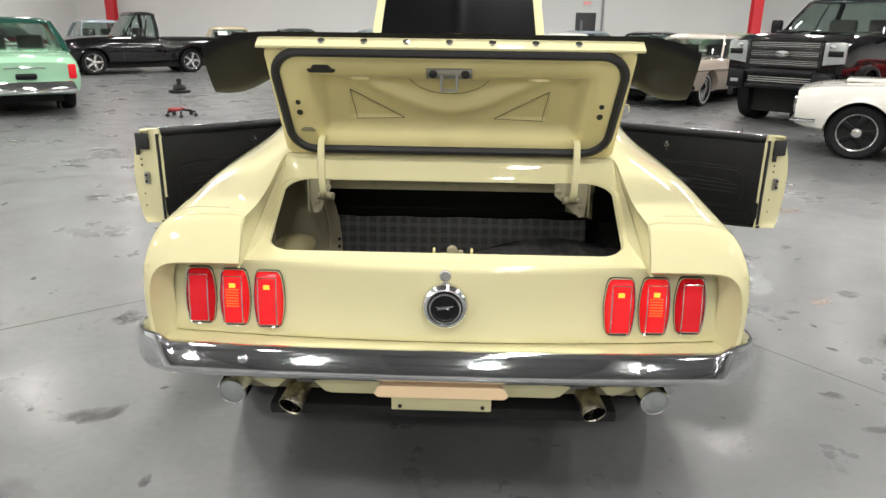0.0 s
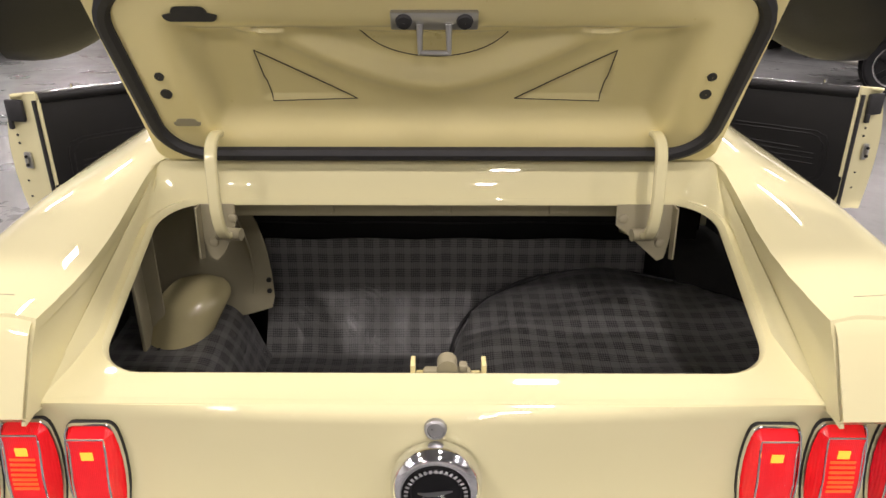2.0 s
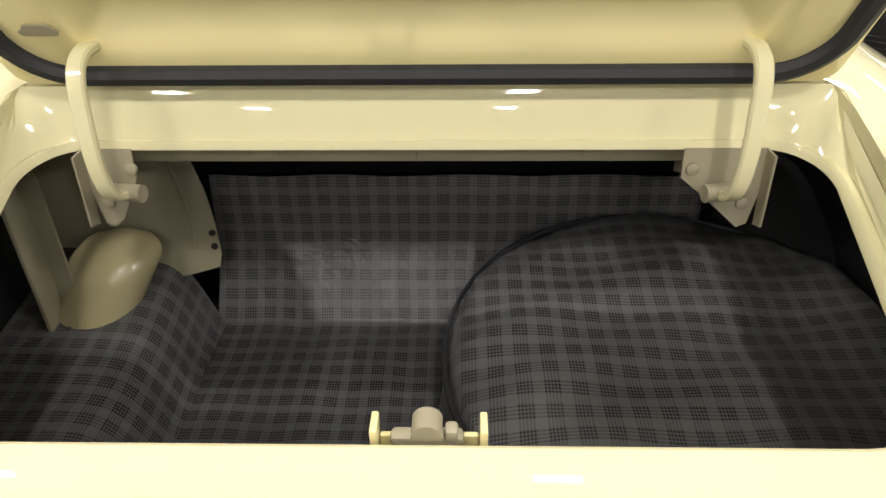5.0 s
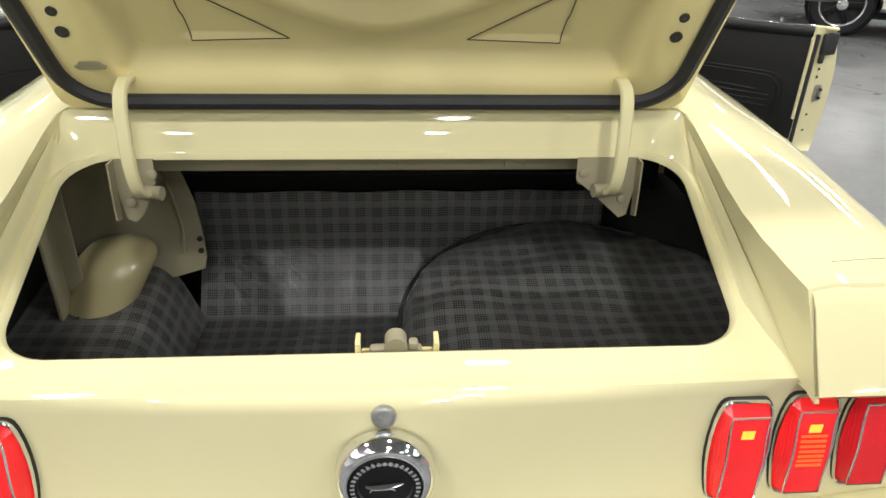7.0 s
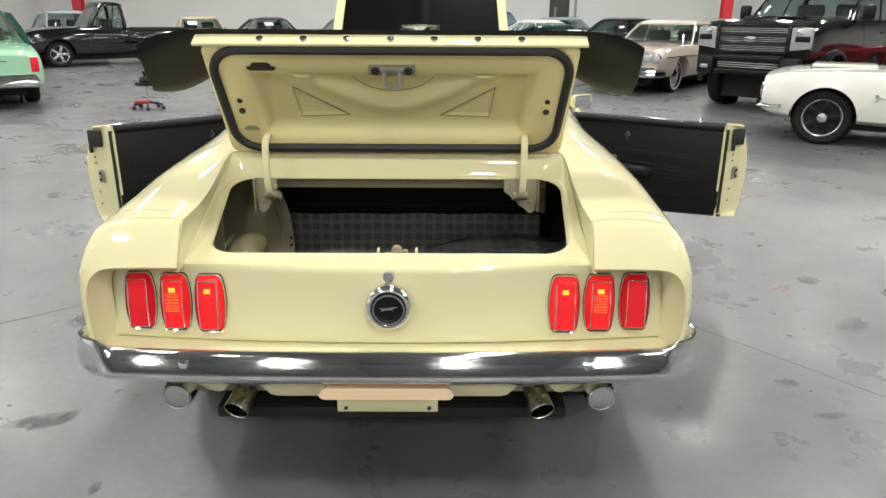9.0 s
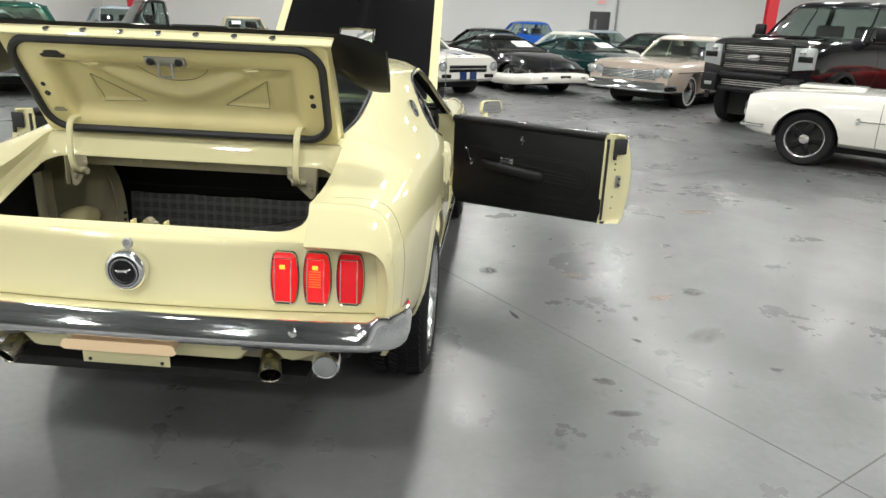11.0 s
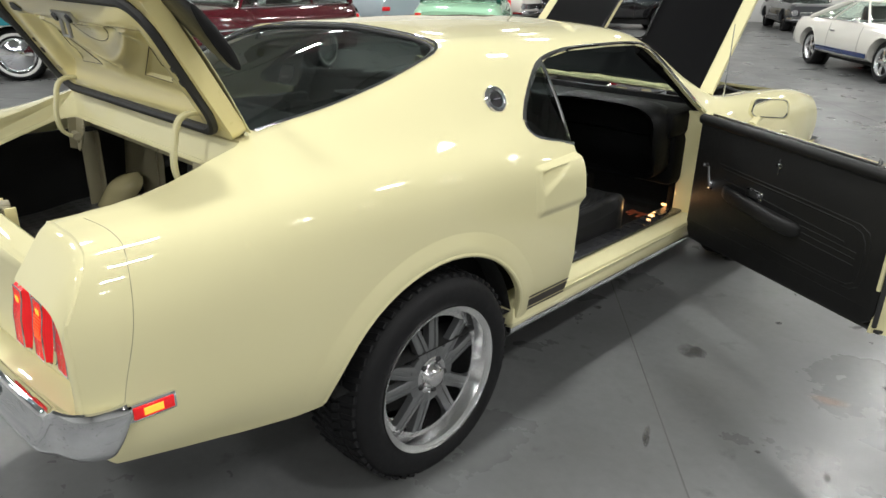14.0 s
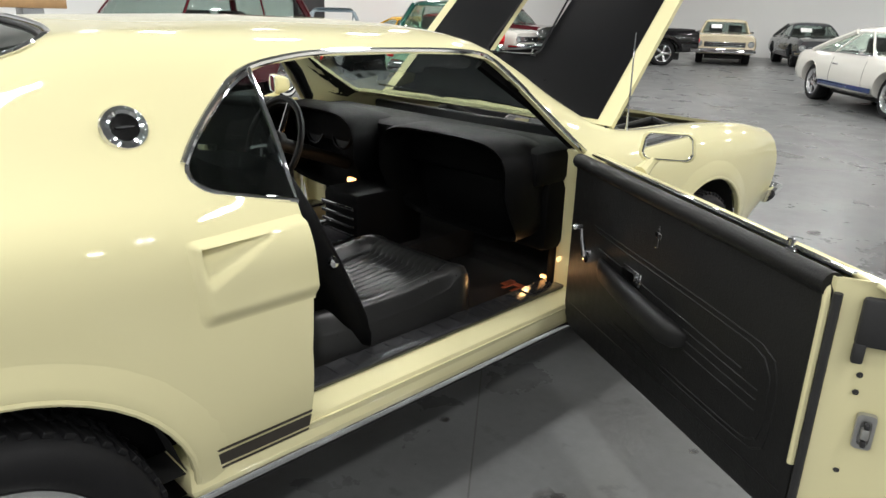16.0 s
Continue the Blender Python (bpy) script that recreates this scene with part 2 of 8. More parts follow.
# ---- mesh helpers ----
def part(name, bm, mat, parent=None, label="", angle=35, m=None):
    me = bpy.data.meshes.new(name)
    bmesh.ops.recalc_face_normals(bm, faces=bm.faces)
    bm.to_mesh(me)
    bm.free()
    me.materials.append(mat)
    me.shade_smooth()
    me.set_sharp_from_angle(angle=radians(angle))
    ob = new(name, me)
    if parent is not None:
        ob.parent = parent
    if m is not None:
        ob.matrix_basis = m
    if label:
        ob["label"] = label
    return ob


def thing(name, label, category, group="", kind="", m=None):
    e = new(name)
    if m is not None:
        e.matrix_basis = m
    return tagged(e, label, category, group, kind)


def box(bm, x0, x1, y0, y1, z0, z1, bevel=0.0, m=None, seg=2):
    vs = [bm.verts.new((x, y, z)) for z in (z0, z1) for y in (y0, y1) for x in (x0, x1)]
    fs = [bm.faces.new([vs[i] for i in f]) for f in ((0, 2, 3, 1), (4, 5, 7, 6), (0, 1, 5, 4), (2, 6, 7, 3), (0, 4, 6, 2), (1, 3, 7, 5))]
    if bevel:
        es = list({e for f in fs for e in f.edges})
        r = bmesh.ops.bevel(bm, geom=es, offset=bevel, segments=seg, profile=0.5, affect="EDGES", clamp_overlap=True)
        vs = list({v for f in r["faces"] for v in f.verts} | {v for v in vs if v.is_valid})
    if m is not None:
        bmesh.ops.transform(bm, matrix=m, verts=[v for v in vs if v.is_valid])
    return vs


def rings(bm, rr, closed=True, caps=False, flip=False):
    """Skin a list of rings (lists of points, all of one length)."""
    vv = [[bm.verts.new(p) for p in r] for r in rr]
    n = len(rr[0])
    for a, b in zip(vv, vv[1:]):
        for i in range(n if closed else n - 1):
            j = (i + 1) % n
            bm.faces.new((a[i], a[j], b[j], b[i]))
    if caps:
        bm.faces.new(list(reversed(vv[0])))
        bm.faces.new(vv[-1])
    return vv


def disc_ring(c, ax, r, n=24, up=None, squash=1.0):
    ax = Vector(ax).normalized()
    u = ax.orthogonal().normalized() if up is None else (Vector(up) - ax * ax.dot(Vector(up))).normalized()
    v = ax.cross(u)
    return [Vector(c) + (u * math.cos(2 * math.pi * i / n) + v * math.sin(2 * math.pi * i / n) * squash) * r for i in range(n)]


def cyl(bm, p0, p1, r0, r1=None, n=20, caps=True):
    ax = Vector(p1) - Vector(p0)
    return rings(bm, [disc_ring(p0, ax, r0, n), disc_ring(p1, ax, r0 if r1 is None else r1, n)], True, caps)


def lathe(bm, prof, c, ax, n=32, caps=False):
    """prof: (radius, distance along ax)."""
    ax = Vector(ax).normalized()
    return rings(bm, [disc_ring(Vector(c) + ax * h, ax, max(r, 1e-4), n) for r, h in prof], True, caps)


def tube(bm, pts, r, n=10, caps=True, squash=1.0):
    pts = [Vector(p) for p in pts]
    rr, up = [], None
    for i, p in enumerate(pts):
        d = (pts[min(i + 1, len(pts) - 1)] - pts[max(i - 1, 0)]).normalized()
        if up is None:
            up = d.orthogonal()
        up = (up - d * d.dot(up)).normalized()
        rr.append(disc_ring(p, d, r[i] if isinstance(r, (list, tuple)) else r, n, up, squash))
    return rings(bm, rr, True, caps)


def slab(bm, outline, thick, m=None, bevel=0.0):
    """A flat plate from a 2D outline (x, y), lying on z = 0 and thick upward, moved by m."""
    a = [bm.verts.new((x, y, 0)) for x, y in outline]
    b = [bm.verts.new((x, y, thick)) for x, y in outline]
    n = len(a)
    fs = [bm.faces.new(list(reversed(a))), bm.faces.new(b)]
    fs += [bm.faces.new((a[i], a[(i + 1) % n], b[(i + 1) % n], b[i])) for i in range(n)]
    vs = a + b
    if bevel:
        r = bmesh.ops.bevel(bm, geom=list(fs[1].edges), offset=bevel, segments=2, profile=0.5, affect="EDGES", clamp_overlap=True)
        vs = list({v for f in r["faces"] for v in f.verts} | {v for v in vs if v.is_valid} | {v for f in fs if f.is_valid for v in f.verts})
    if m is not None:
        bmesh.ops.transform(bm, matrix=m, verts=vs)


def spline(keys, t):
    """Catmull-Rom through rows (t, values...), on uneven steps."""
    ks = keys
    if t <= ks[0][0]:
        return np.array(ks[0][1:], float)
    if t >= ks[-1][0]:
        return np.array(ks[-1][1:], float)
    i = max(j for j in range(len(ks) - 1) if ks[j][0] <= t)
    p = [np.array(ks[min(max(j, 0), len(ks) - 1)][1:], float) for j in (i - 1, i, i + 1, i + 2)]
    tt = [ks[min(max(j, 0), len(ks) - 1)][0] for j in (i - 1, i, i + 1, i + 2)]
    h = tt[2] - tt[1]
    d1 = (p[2] - p[0]) / (tt[2] - tt[0]) if tt[2] > tt[0] else 0
    d2 = (p[3] - p[1]) / (tt[3] - tt[1]) if tt[3] > tt[1] else 0
    s = (t - tt[1]) / h
    return (2 * s**3 - 3 * s**2 + 1) * p[1] + (s**3 - 2 * s**2 + s) * h * d1 + (-2 * s**3 + 3 * s**2) * p[2] + (s**3 - s**2) * h * d2


def dense(pts, n=6):
    """The points joined by a smooth curve."""
    keys = [(0.0, *pts[0])]
    for p, q in zip(pts, pts[1:]):
        keys.append((keys[-1][0] + math.hypot(q[0] - p[0], q[1] - p[1]), *q))
    m = n * (len(pts) - 1)
    return [tuple(spline(keys, keys[-1][0] * k / m)) for k in range(m + 1)]


def rrect(hw0, hw1, y0, y1, r, n=6):
    """A rounded trapezium: half width hw0 at y0, hw1 at y1; points run round from the lower right."""
    out = []
    for cx, cy, a0 in ((hw0 - r, y0 + r, -90), (hw1 - r, y1 - r, 0), (-hw1 + r, y1 - r, 90), (-hw0 + r, y0 + r, 180)):
        out += [(cx + r * math.cos(radians(a0 + 90 * k / n)), cy + r * math.sin(radians(a0 + 90 * k / n))) for k in range(n + 1)]
    return out


def thicken(bm, t, hint=None):
    """Give an open sheet a thickness behind its face; the face keeps its place and looks along the hint."""
    bm.normal_update()
    if hint is not None and sum((f.normal * f.calc_area() for f in bm.faces), Vector()).dot(Vector(hint)) < 0:
        bmesh.ops.reverse_faces(bm, faces=list(bm.faces))
        bm.normal_update()
    old = list(bm.faces)
    rim = [e for e in bm.edges if len(e.link_faces) == 1]
    back = {v: bm.verts.new(v.co - v.normal * abs(t)) for v in list(bm.verts)}
    for f in old:
        bm.faces.new([back[v] for v in reversed(f.verts)])
    for e in rim:
        l = e.link_loops[0]
        a, b = l.vert, l.link_loop_next.vert
        bm.faces.new((b, a, back[a], back[b]))


def cut(ob, cutters):
    """Cut the cutters' volumes out of ob for good."""
    for c in cutters:
        md = ob.modifiers.new("cut", "BOOLEAN")
        md.operation, md.object, md.solver = "DIFFERENCE", c, "EXACT"
    dg = bpy.context.evaluated_depsgraph_get()
    dg.update()
    me = bpy.data.meshes.new_from_object(ob.evaluated_get(dg))
    old = ob.data
    ob.modifiers.clear()
    ob.data = me
    bpy.data.meshes.remove(old)
    for c in cutters:
        d = c.data
        bpy.data.objects.remove(c)
        bpy.data.meshes.remove(d)
    me.shade_smooth()
    me.set_sharp_from_angle(angle=radians(32))


def prism(outline, axis, lo, hi):
    """A cutter: an outline of two coordinates drawn out along the axis."""
    bm = bmesh.new()
    mk = {"x": lambda u, v, w: (w, u, v), "z": lambda u, v, w: (u, v, w)}[axis]
    rings(bm, [[mk(u, v, lo) for u, v in outline], [mk(u, v, hi) for u, v in outline]], True, True)
    return part("cutter", bm, M_DARK)


# ---- the hall ----
def hall():
    bm = bmesh.new()
    box(bm, -60, 60, -60, 60, FZ - 0.3, FZ)
    tagged(part("floor", bm, M_FLOOR), "polished grey concrete floor with dark spots and stains", "floor", kind="structure")
    X0, X1, Y0, Y1 = -17.0, 24.0, -20.0, 30.0
    walls = {"wall_north": (X0, X1, Y1, Y1 + 0.3), "wall_south": (X0, X1, Y0 - 0.3, Y0), "wall_west": (X0 - 0.3, X0, Y0 - 0.3, Y1 + 0.3), "wall_east": (X1, X1 + 0.3, Y0 - 0.3, Y1 + 0.3)}
    for n, (a, b, c, d) in walls.items():
        bm = bmesh.new()
        box(bm, a, b, c, d, FZ, CEIL)
        tagged(part(n, bm, M_WALL), "plain white painted hall wall", "wall", kind="structure")
    bm = bmesh.new()
    box(bm, X0 - 0.3, X1 + 0.3, Y0 - 0.3, Y1 + 0.3, CEIL, CEIL + 0.2)
    for k in range(33):
        box(bm, X0, X1, Y0 + 0.7 + k * 1.5, Y0 + 0.85 + k * 1.5, CEIL - 0.14, CEIL - 0.004)
    for k in range(7):
        box(bm, X0 + 3 + k * 6, X0 + 3.3 + k * 6, Y0, Y1, CEIL - 0.4, CEIL - 0.144)
    tagged(part("ceiling", bm, M_CEILING), "grey steel roof deck with joists", "ceiling", kind="structure")
    # seam and downpipe on the far wall
    bm = bmesh.new()
    box(bm, X0, X1, Y1 - 0.03, Y1 - 0.003, 2.83, 2.88)
    tagged(part("trim", bm, M_WALL), "pale horizontal wall trim rail", "trim", kind="structure")
    for x in (5.95, -3.0):
        bm = bmesh.new()
        box(bm, x, x + 0.09, Y1 - 0.1, Y1 - 0.003, FZ, CEIL - 0.01, 0.02)
        tagged(part("downpipe", bm, M_STEEL), "grey metal downpipe on the white wall", "pipe")
    bm = bmesh.new()
    tube(bm, [(X0 + 0.08, 23.9, 5.8), (X0 + 0.08, 23.9, 1.5), (X0 + 0.1, 24.3, 1.1), (X0 + 0.1, 24.6, 1.05)], 0.05)
    tagged(part("downpipe", bm, M_STEEL), "grey metal downpipe on the white wall", "pipe")
    # doors
    for name, m, w in (("door_1", pose(5.3, Y1 - 0.004, FZ), 0.72), ("door_2", pose(X0 + 0.004, 22.4, FZ, 0, 0, 90), 1.15), ("door_3", pose(X0 + 0.004, 14.0, FZ, 0, 0, 90), 1.0)):
        bm = bmesh.new()
        box(bm, -w / 2 - 0.07, w / 2 + 0.07, -0.03, 0, 0, 2.17, 0.005)
        d = part(name, bm, M_DOORBLK, m=m)
        tagged(d, "closed charcoal steel door with wired window", "door", kind="structure")
        bm = bmesh.new()
        box(bm, -w / 2, w / 2, -0.06, -0.034, 0.01, 2.1, 0.006)
        part("leaf", bm, M_DOORBLK, d)
        bm = bmesh.new()
        box(bm, -w / 2 + 0.12, -w / 2 + 0.24, -0.066, -0.061, 1.2, 1.85)
        part("pane", bm, M_GREYMET, d)
        bm = bmesh.new()
        box(bm, w / 2 - 0.16, w / 2 - 0.05, -0.1, -0.062, 1.0, 1.04, 0.008)
        part("handle", bm, M_ZINC, d)
    bm = bmesh.new()
    box(bm, 5.12, 5.52, Y1 - 0.06, Y1 - 0.004, 2.42, 2.62, 0.01)
    s = tagged(part("exit_sign", bm, M_PAPER), "white exit sign with red letters over the door", "sign")
    txt = bpy.data.curves.new("letters", "FONT")
    txt.body, txt.size, txt.extrude, txt.align_x, txt.align_y = "EXIT", 0.14, 0.003, "CENTER", "CENTER"
    txt.materials.append(glow("exit_red", (0.9, 0.05, 0.04), 1.0))
    t = new("letters", txt)
    t.parent, t.matrix_basis = s, pose(5.32, Y1 - 0.064, 2.52, 90, 0, 0)
    # red columns
    for x, y in ((-1.75, 25.2), (11.0, 26.0), (-14.5, 28.0)):
        bm = bmesh.new()
        box(bm, -0.02, 0.02, -0.16, 0.16, 0.02, CEIL - 0.4)
        box(bm, -0.18, 0.18, 0.145, 0.165, 0.02, CEIL - 0.4)
        box(bm, -0.18, 0.18, -0.165, -0.145, 0.02, CEIL - 0.4)
        box(bm, -0.25, 0.25, -0.25, 0.25, 0.0, 0.02)
        tagged(part("column", bm, M_REDPAINT, m=pose(x, y, FZ)), "red painted steel roof column", "column", kind="structure")
    # lamp housings
    for x, y in LAMPS:
        f = thing("ceiling_light", "white linear high-bay ceiling light, switched on", "ceiling light", "ceiling lights", m=pose(x, y, CEIL - 0.4))
        bm = bmesh.new()
        box(bm, -0.24, 0.24, -0.42, 0.42, 0.0, 0.09, 0.02)
        part("housing", bm, M_WALL, f)
        for yy in (-0.3, 0.3):
            bm = bmesh.new()
            cyl(bm, (0, yy, 0.085), (0, yy, 0.38), 0.008, n=6)
            part("hanger", bm, M_ZINC, f)
    # saw cuts in the slab
    for k in range(-2, 4):
        bm = bmesh.new()
        box(bm, -0.003, 0.003, -26, 26, -0.01, 0.0011)
        o = Vector((1.305, 1.781, 0)) + Vector((0.775, 0.632, 0)) * 3.93 * k
        tagged(part("floor_joint", bm, M_JOINT, m=pose(o.x, o.y, FZ, 0, 0, 39.2)), "thin saw-cut control joint in the concrete", "joint", kind="structure")
        bm = bmesh.new()
        box(bm, -26, 26, -0.003, 0.003, -0.01, 0.0014)
        o = Vector((2.49, 0.283, 0)) + Vector((-0.632, 0.775, 0)) * 3.93 * k
        tagged(part("floor_joint", bm, M_JOINT, m=pose(o.x, o.y, FZ, 0, 0, 39.2)), "thin saw-cut control joint in the concrete", "joint", kind="structure")


hall()

def soft_mark(name, color, strength, rough):
    """A floor mark that fades out towards its edge and breaks up in patches."""
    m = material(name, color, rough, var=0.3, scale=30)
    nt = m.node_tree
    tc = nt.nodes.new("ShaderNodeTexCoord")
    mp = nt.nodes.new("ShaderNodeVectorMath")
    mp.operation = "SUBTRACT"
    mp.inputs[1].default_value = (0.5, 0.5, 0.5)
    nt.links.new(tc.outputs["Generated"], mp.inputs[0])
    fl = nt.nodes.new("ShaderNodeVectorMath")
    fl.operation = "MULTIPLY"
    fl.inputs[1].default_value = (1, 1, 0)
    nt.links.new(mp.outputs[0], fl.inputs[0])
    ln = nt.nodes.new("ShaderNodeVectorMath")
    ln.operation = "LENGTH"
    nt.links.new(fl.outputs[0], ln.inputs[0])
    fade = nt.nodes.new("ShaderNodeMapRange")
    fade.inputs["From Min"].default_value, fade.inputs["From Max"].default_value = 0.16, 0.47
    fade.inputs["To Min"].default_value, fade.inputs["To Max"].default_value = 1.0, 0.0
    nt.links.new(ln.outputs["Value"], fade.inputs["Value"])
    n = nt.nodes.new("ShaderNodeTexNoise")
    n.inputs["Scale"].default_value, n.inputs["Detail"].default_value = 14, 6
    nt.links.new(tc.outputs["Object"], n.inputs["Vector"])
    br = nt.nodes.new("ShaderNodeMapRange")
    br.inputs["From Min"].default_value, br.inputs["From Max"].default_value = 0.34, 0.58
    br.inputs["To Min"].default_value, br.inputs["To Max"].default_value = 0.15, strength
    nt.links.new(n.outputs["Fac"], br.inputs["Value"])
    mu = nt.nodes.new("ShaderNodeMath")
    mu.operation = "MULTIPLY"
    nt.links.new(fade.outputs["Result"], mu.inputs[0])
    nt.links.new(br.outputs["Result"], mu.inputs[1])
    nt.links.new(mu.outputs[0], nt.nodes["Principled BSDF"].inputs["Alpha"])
    return m


M_STAIN = soft_mark("rust_brown_floor_stain", (0.20, 0.115, 0.075), 0.6, 0.4)
M_OIL = soft_mark("dark_oil_floor_stain", (0.030, 0.029, 0.027), 0.75, 0.45)
# Stains, and behind the bumper the car's shade painted on the floor.
M_SOFTDARK = soft_mark("dark_soft_stain_and_shade", (0.050, 0.048, 0.044), 0.42, 0.42)


def stain(name, x, y, rx, ry, rot, mat, label, seed):
    rnd = random.Random(seed)
    bm = bmesh.new()
    n = 40
    ph = [rnd.uniform(0, 6.28) for k in range(4)]
    pts = []
    for i in range(n):
        a = 2 * math.pi * i / n
        r = .82 + .16 * math.sin(2 * a + ph[0]) + .12 * math.sin(3 * a + ph[1]) + .07 * math.sin(5 * a + ph[2]) + .05 * math.sin(9 * a + ph[3])
        pts.append((rx * r * math.cos(a), ry * r * math.sin(a)))
    slab(bm, pts, 0.0009)
    ob = tagged(part(name, bm, mat, m=pose(x, y, FZ + 0.0004 + 0.0002 * (seed % 7), 0, 0, rot)), label, "stain", kind="structure")
    ob.visible_shadow = False
    return ob


srnd = random.Random(44)
SPECKS = []
for k in range(70):
    a, r = srnd.uniform(0, 6.28), srnd.uniform(1.2, 5.5)
    e = srnd.uniform(.012, .040) if k % 5 else srnd.uniform(.05, .11)
    SPECKS.append((0.4 + r * math.cos(a), 1.2 + r * math.sin(a), e, e * srnd.uniform(.35, .9), srnd.uniform(0, 180), M_OIL))
for i, (x, y, rx, ry, rot, mm) in enumerate((
        (1.31, 1.66, 0.02, 0.075, 25, M_OIL), (1.72, 2.39, 0.09, 0.05, 20, M_STAIN), (2.22, 2.08, 0.13, 0.06, 30, M_STAIN), (1.79, 1.65, 0.012, 0.02, 40, M_OIL),
        (2.0, 1.72, 0.02, 0.05, 10, M_OIL), (1.87, 2.65, 0.05, 0.02, 0, M_OIL), (-1.37, 0.65, 0.045, 0.075, -20, M_OIL), (1.77, 0.67, 0.09, 0.04, 10, M_OIL),
        (3.0, 4.3, 0.20, 0.09, 10, M_STAIN), (2.9, 5.4, 0.12, 0.08, 0, M_OIL), (-1.05, 0.2, 0.03, 0.05, 0, M_OIL), (0.75, -0.45, 0.02, 0.02, 0, M_OIL), (0.05, -0.6, 0.018, 0.03, 10, M_OIL),
        (1.35, -0.2, 0.035, 0.02, 30, M_OIL), (-1.75, 1.6, 0.1, 0.16, 30, M_OIL), (2.6, 1.2, 0.05, 0.03, 0, M_OIL), (2.45, 2.9, 0.06, 0.03, 50, M_OIL), (0.5, -0.9, 0.05, 0.03, 70, M_OIL),
        (-1.62, 0.05, 0.30, 0.20, 10, M_SOFTDARK), (-0.25, -0.35, 0.42, 0.22, 20, M_SOFTDARK), (0.35, -0.15, 0.40, 0.20, -10, M_SOFTDARK), (-0.62, -0.42, 0.16, 0.10, 60, M_OIL), (0.12, -0.62, 0.22, 0.10, 15, M_SOFTDARK), (2.35, 1.55, 0.22, 0.10, 40, M_SOFTDARK), (-1.2, -0.25, 0.10, 0.06, 30, M_OIL), (-1.45, 0.62, 0.16, 0.09, 20, M_OIL)) + tuple(SPECKS)):
    stain("floor_mark", x, y, rx, ry, rot, mm, "rust brown stain on the concrete" if mm is M_STAIN else "soft dark patch of stain and painted shade on the concrete" if mm is M_SOFTDARK else "small dark oil spot on the concrete", i)


# ---- the yellow fastback ----
CAR = thing("sports_car", "pale yellow fastback coupe with open trunk, doors and hood", "car")
HUB_R, HUB_F = 1.008, 3.74

# stations: y, then ten pairs (x, z) from the rocker up to the centre of the roof
SECT = [
    (-0.018, .800, .45, .838, .55, .858, .70, .853, .85, .815, .955, .745, .982, .660, .986, .574, .985, .40, .90, 0, .90),
    (0.06, .808, .45, .858, .55, .873, .70, .868, .85, .820, .962, .748, .990, .660, .993, .580, .988, .40, .93, 0, .94),
    (0.30, .815, .41, .874, .54, .888, .69, .883, .85, .850, .955, .785, 1.000, .695, 1.010, .605, 1.010, .42, 1.0, 0, 1.01),
    (0.56, .835, .37, .888, .51, .899, .67, .893, .83, .872, .945, .820, 1.008, .715, 1.052, .597, 1.084, .40, 1.095, 0, 1.105),
    (1.00, .850, .35, .898, .50, .906, .65, .903, .80, .894, .915, .860, .993, .755, 1.066, .588, 1.182, .40, 1.203, 0, 1.22),
    (1.36, .855, .345, .900, .50, .908, .65, .905, .79, .900, .895, .872, .976, .775, 1.072, .594, 1.270, .40, 1.298, 0, 1.315),
    (1.70, .858, .345, .900, .50, .908, .65, .902, .79, .895, .875, .868, .938, .782, 1.095, .640, 1.272, .42, 1.316, 0, 1.332),
    (2.20, .858, .345, .898, .50, .906, .65, .898, .79, .878, .875, .845, .930, .765, 1.110, .645, 1.262, .42, 1.316, 0, 1.334),
    (2.60, .856, .345, .895, .50, .903, .65, .895, .79, .874, .870, .840, .925, .740, 1.100, .600, 1.246, .40, 1.290, 0, 1.306),
    (2.90, .855, .345, .892, .50, .900, .65, .892, .79, .872, .868, .835, .920, .760, 1.000, .660, 1.085, .42, 1.140, 0, 1.155),
    (3.18, .852, .345, .890, .50, .898, .65, .890, .79, .868, .872, .825, .930, .765, .958, .690, .965, .40, .975, 0, .98),
    (3.73, .850, .345, .890, .50, .900, .65, .890, .79, .862, .872, .805, .925, .750, .937, .690, .928, .40, .93, 0, .935),
    (4.25, .830, .36, .872, .50, .884, .65, .872, .78, .838, .850, .785, .890, .730, .898, .680, .890, .40, .89, 0, .895),
    (4.62, .780, .42, .825, .52, .842, .65, .830, .74, .795, .805, .745, .835, .700, .842, .650, .840, .40, .84, 0, .845),
]


def body_ring(y, sub=3):
    v = spline(SECT, y)
    P = [(v[2 * i], v[2 * i + 1]) for i in range(10)]
    keys = [(i, *p) for i, p in enumerate(P)]
    half = [tuple(spline(keys, i / sub)) for i in range(9 * sub + 1)]
    return [(x, y, z) for x, z in half] + [(-x, y, z) for x, z in reversed(half[:-1])]


ys = [-0.018, 0.0, 0.03, 0.06]
while ys[-1] < 4.6:
    ys.append(round(ys[-1] + 0.07, 3))
bm = bmesh.new()
rings(bm, [body_ring(y) for y in ys], closed=False)
body = part("body", bm, M_YEL, CAR, "glossy pale yellow steel body")
sd = body.modifiers.new("thick", "SOLIDIFY")
sd.thickness, sd.offset = 0.016, -1.0

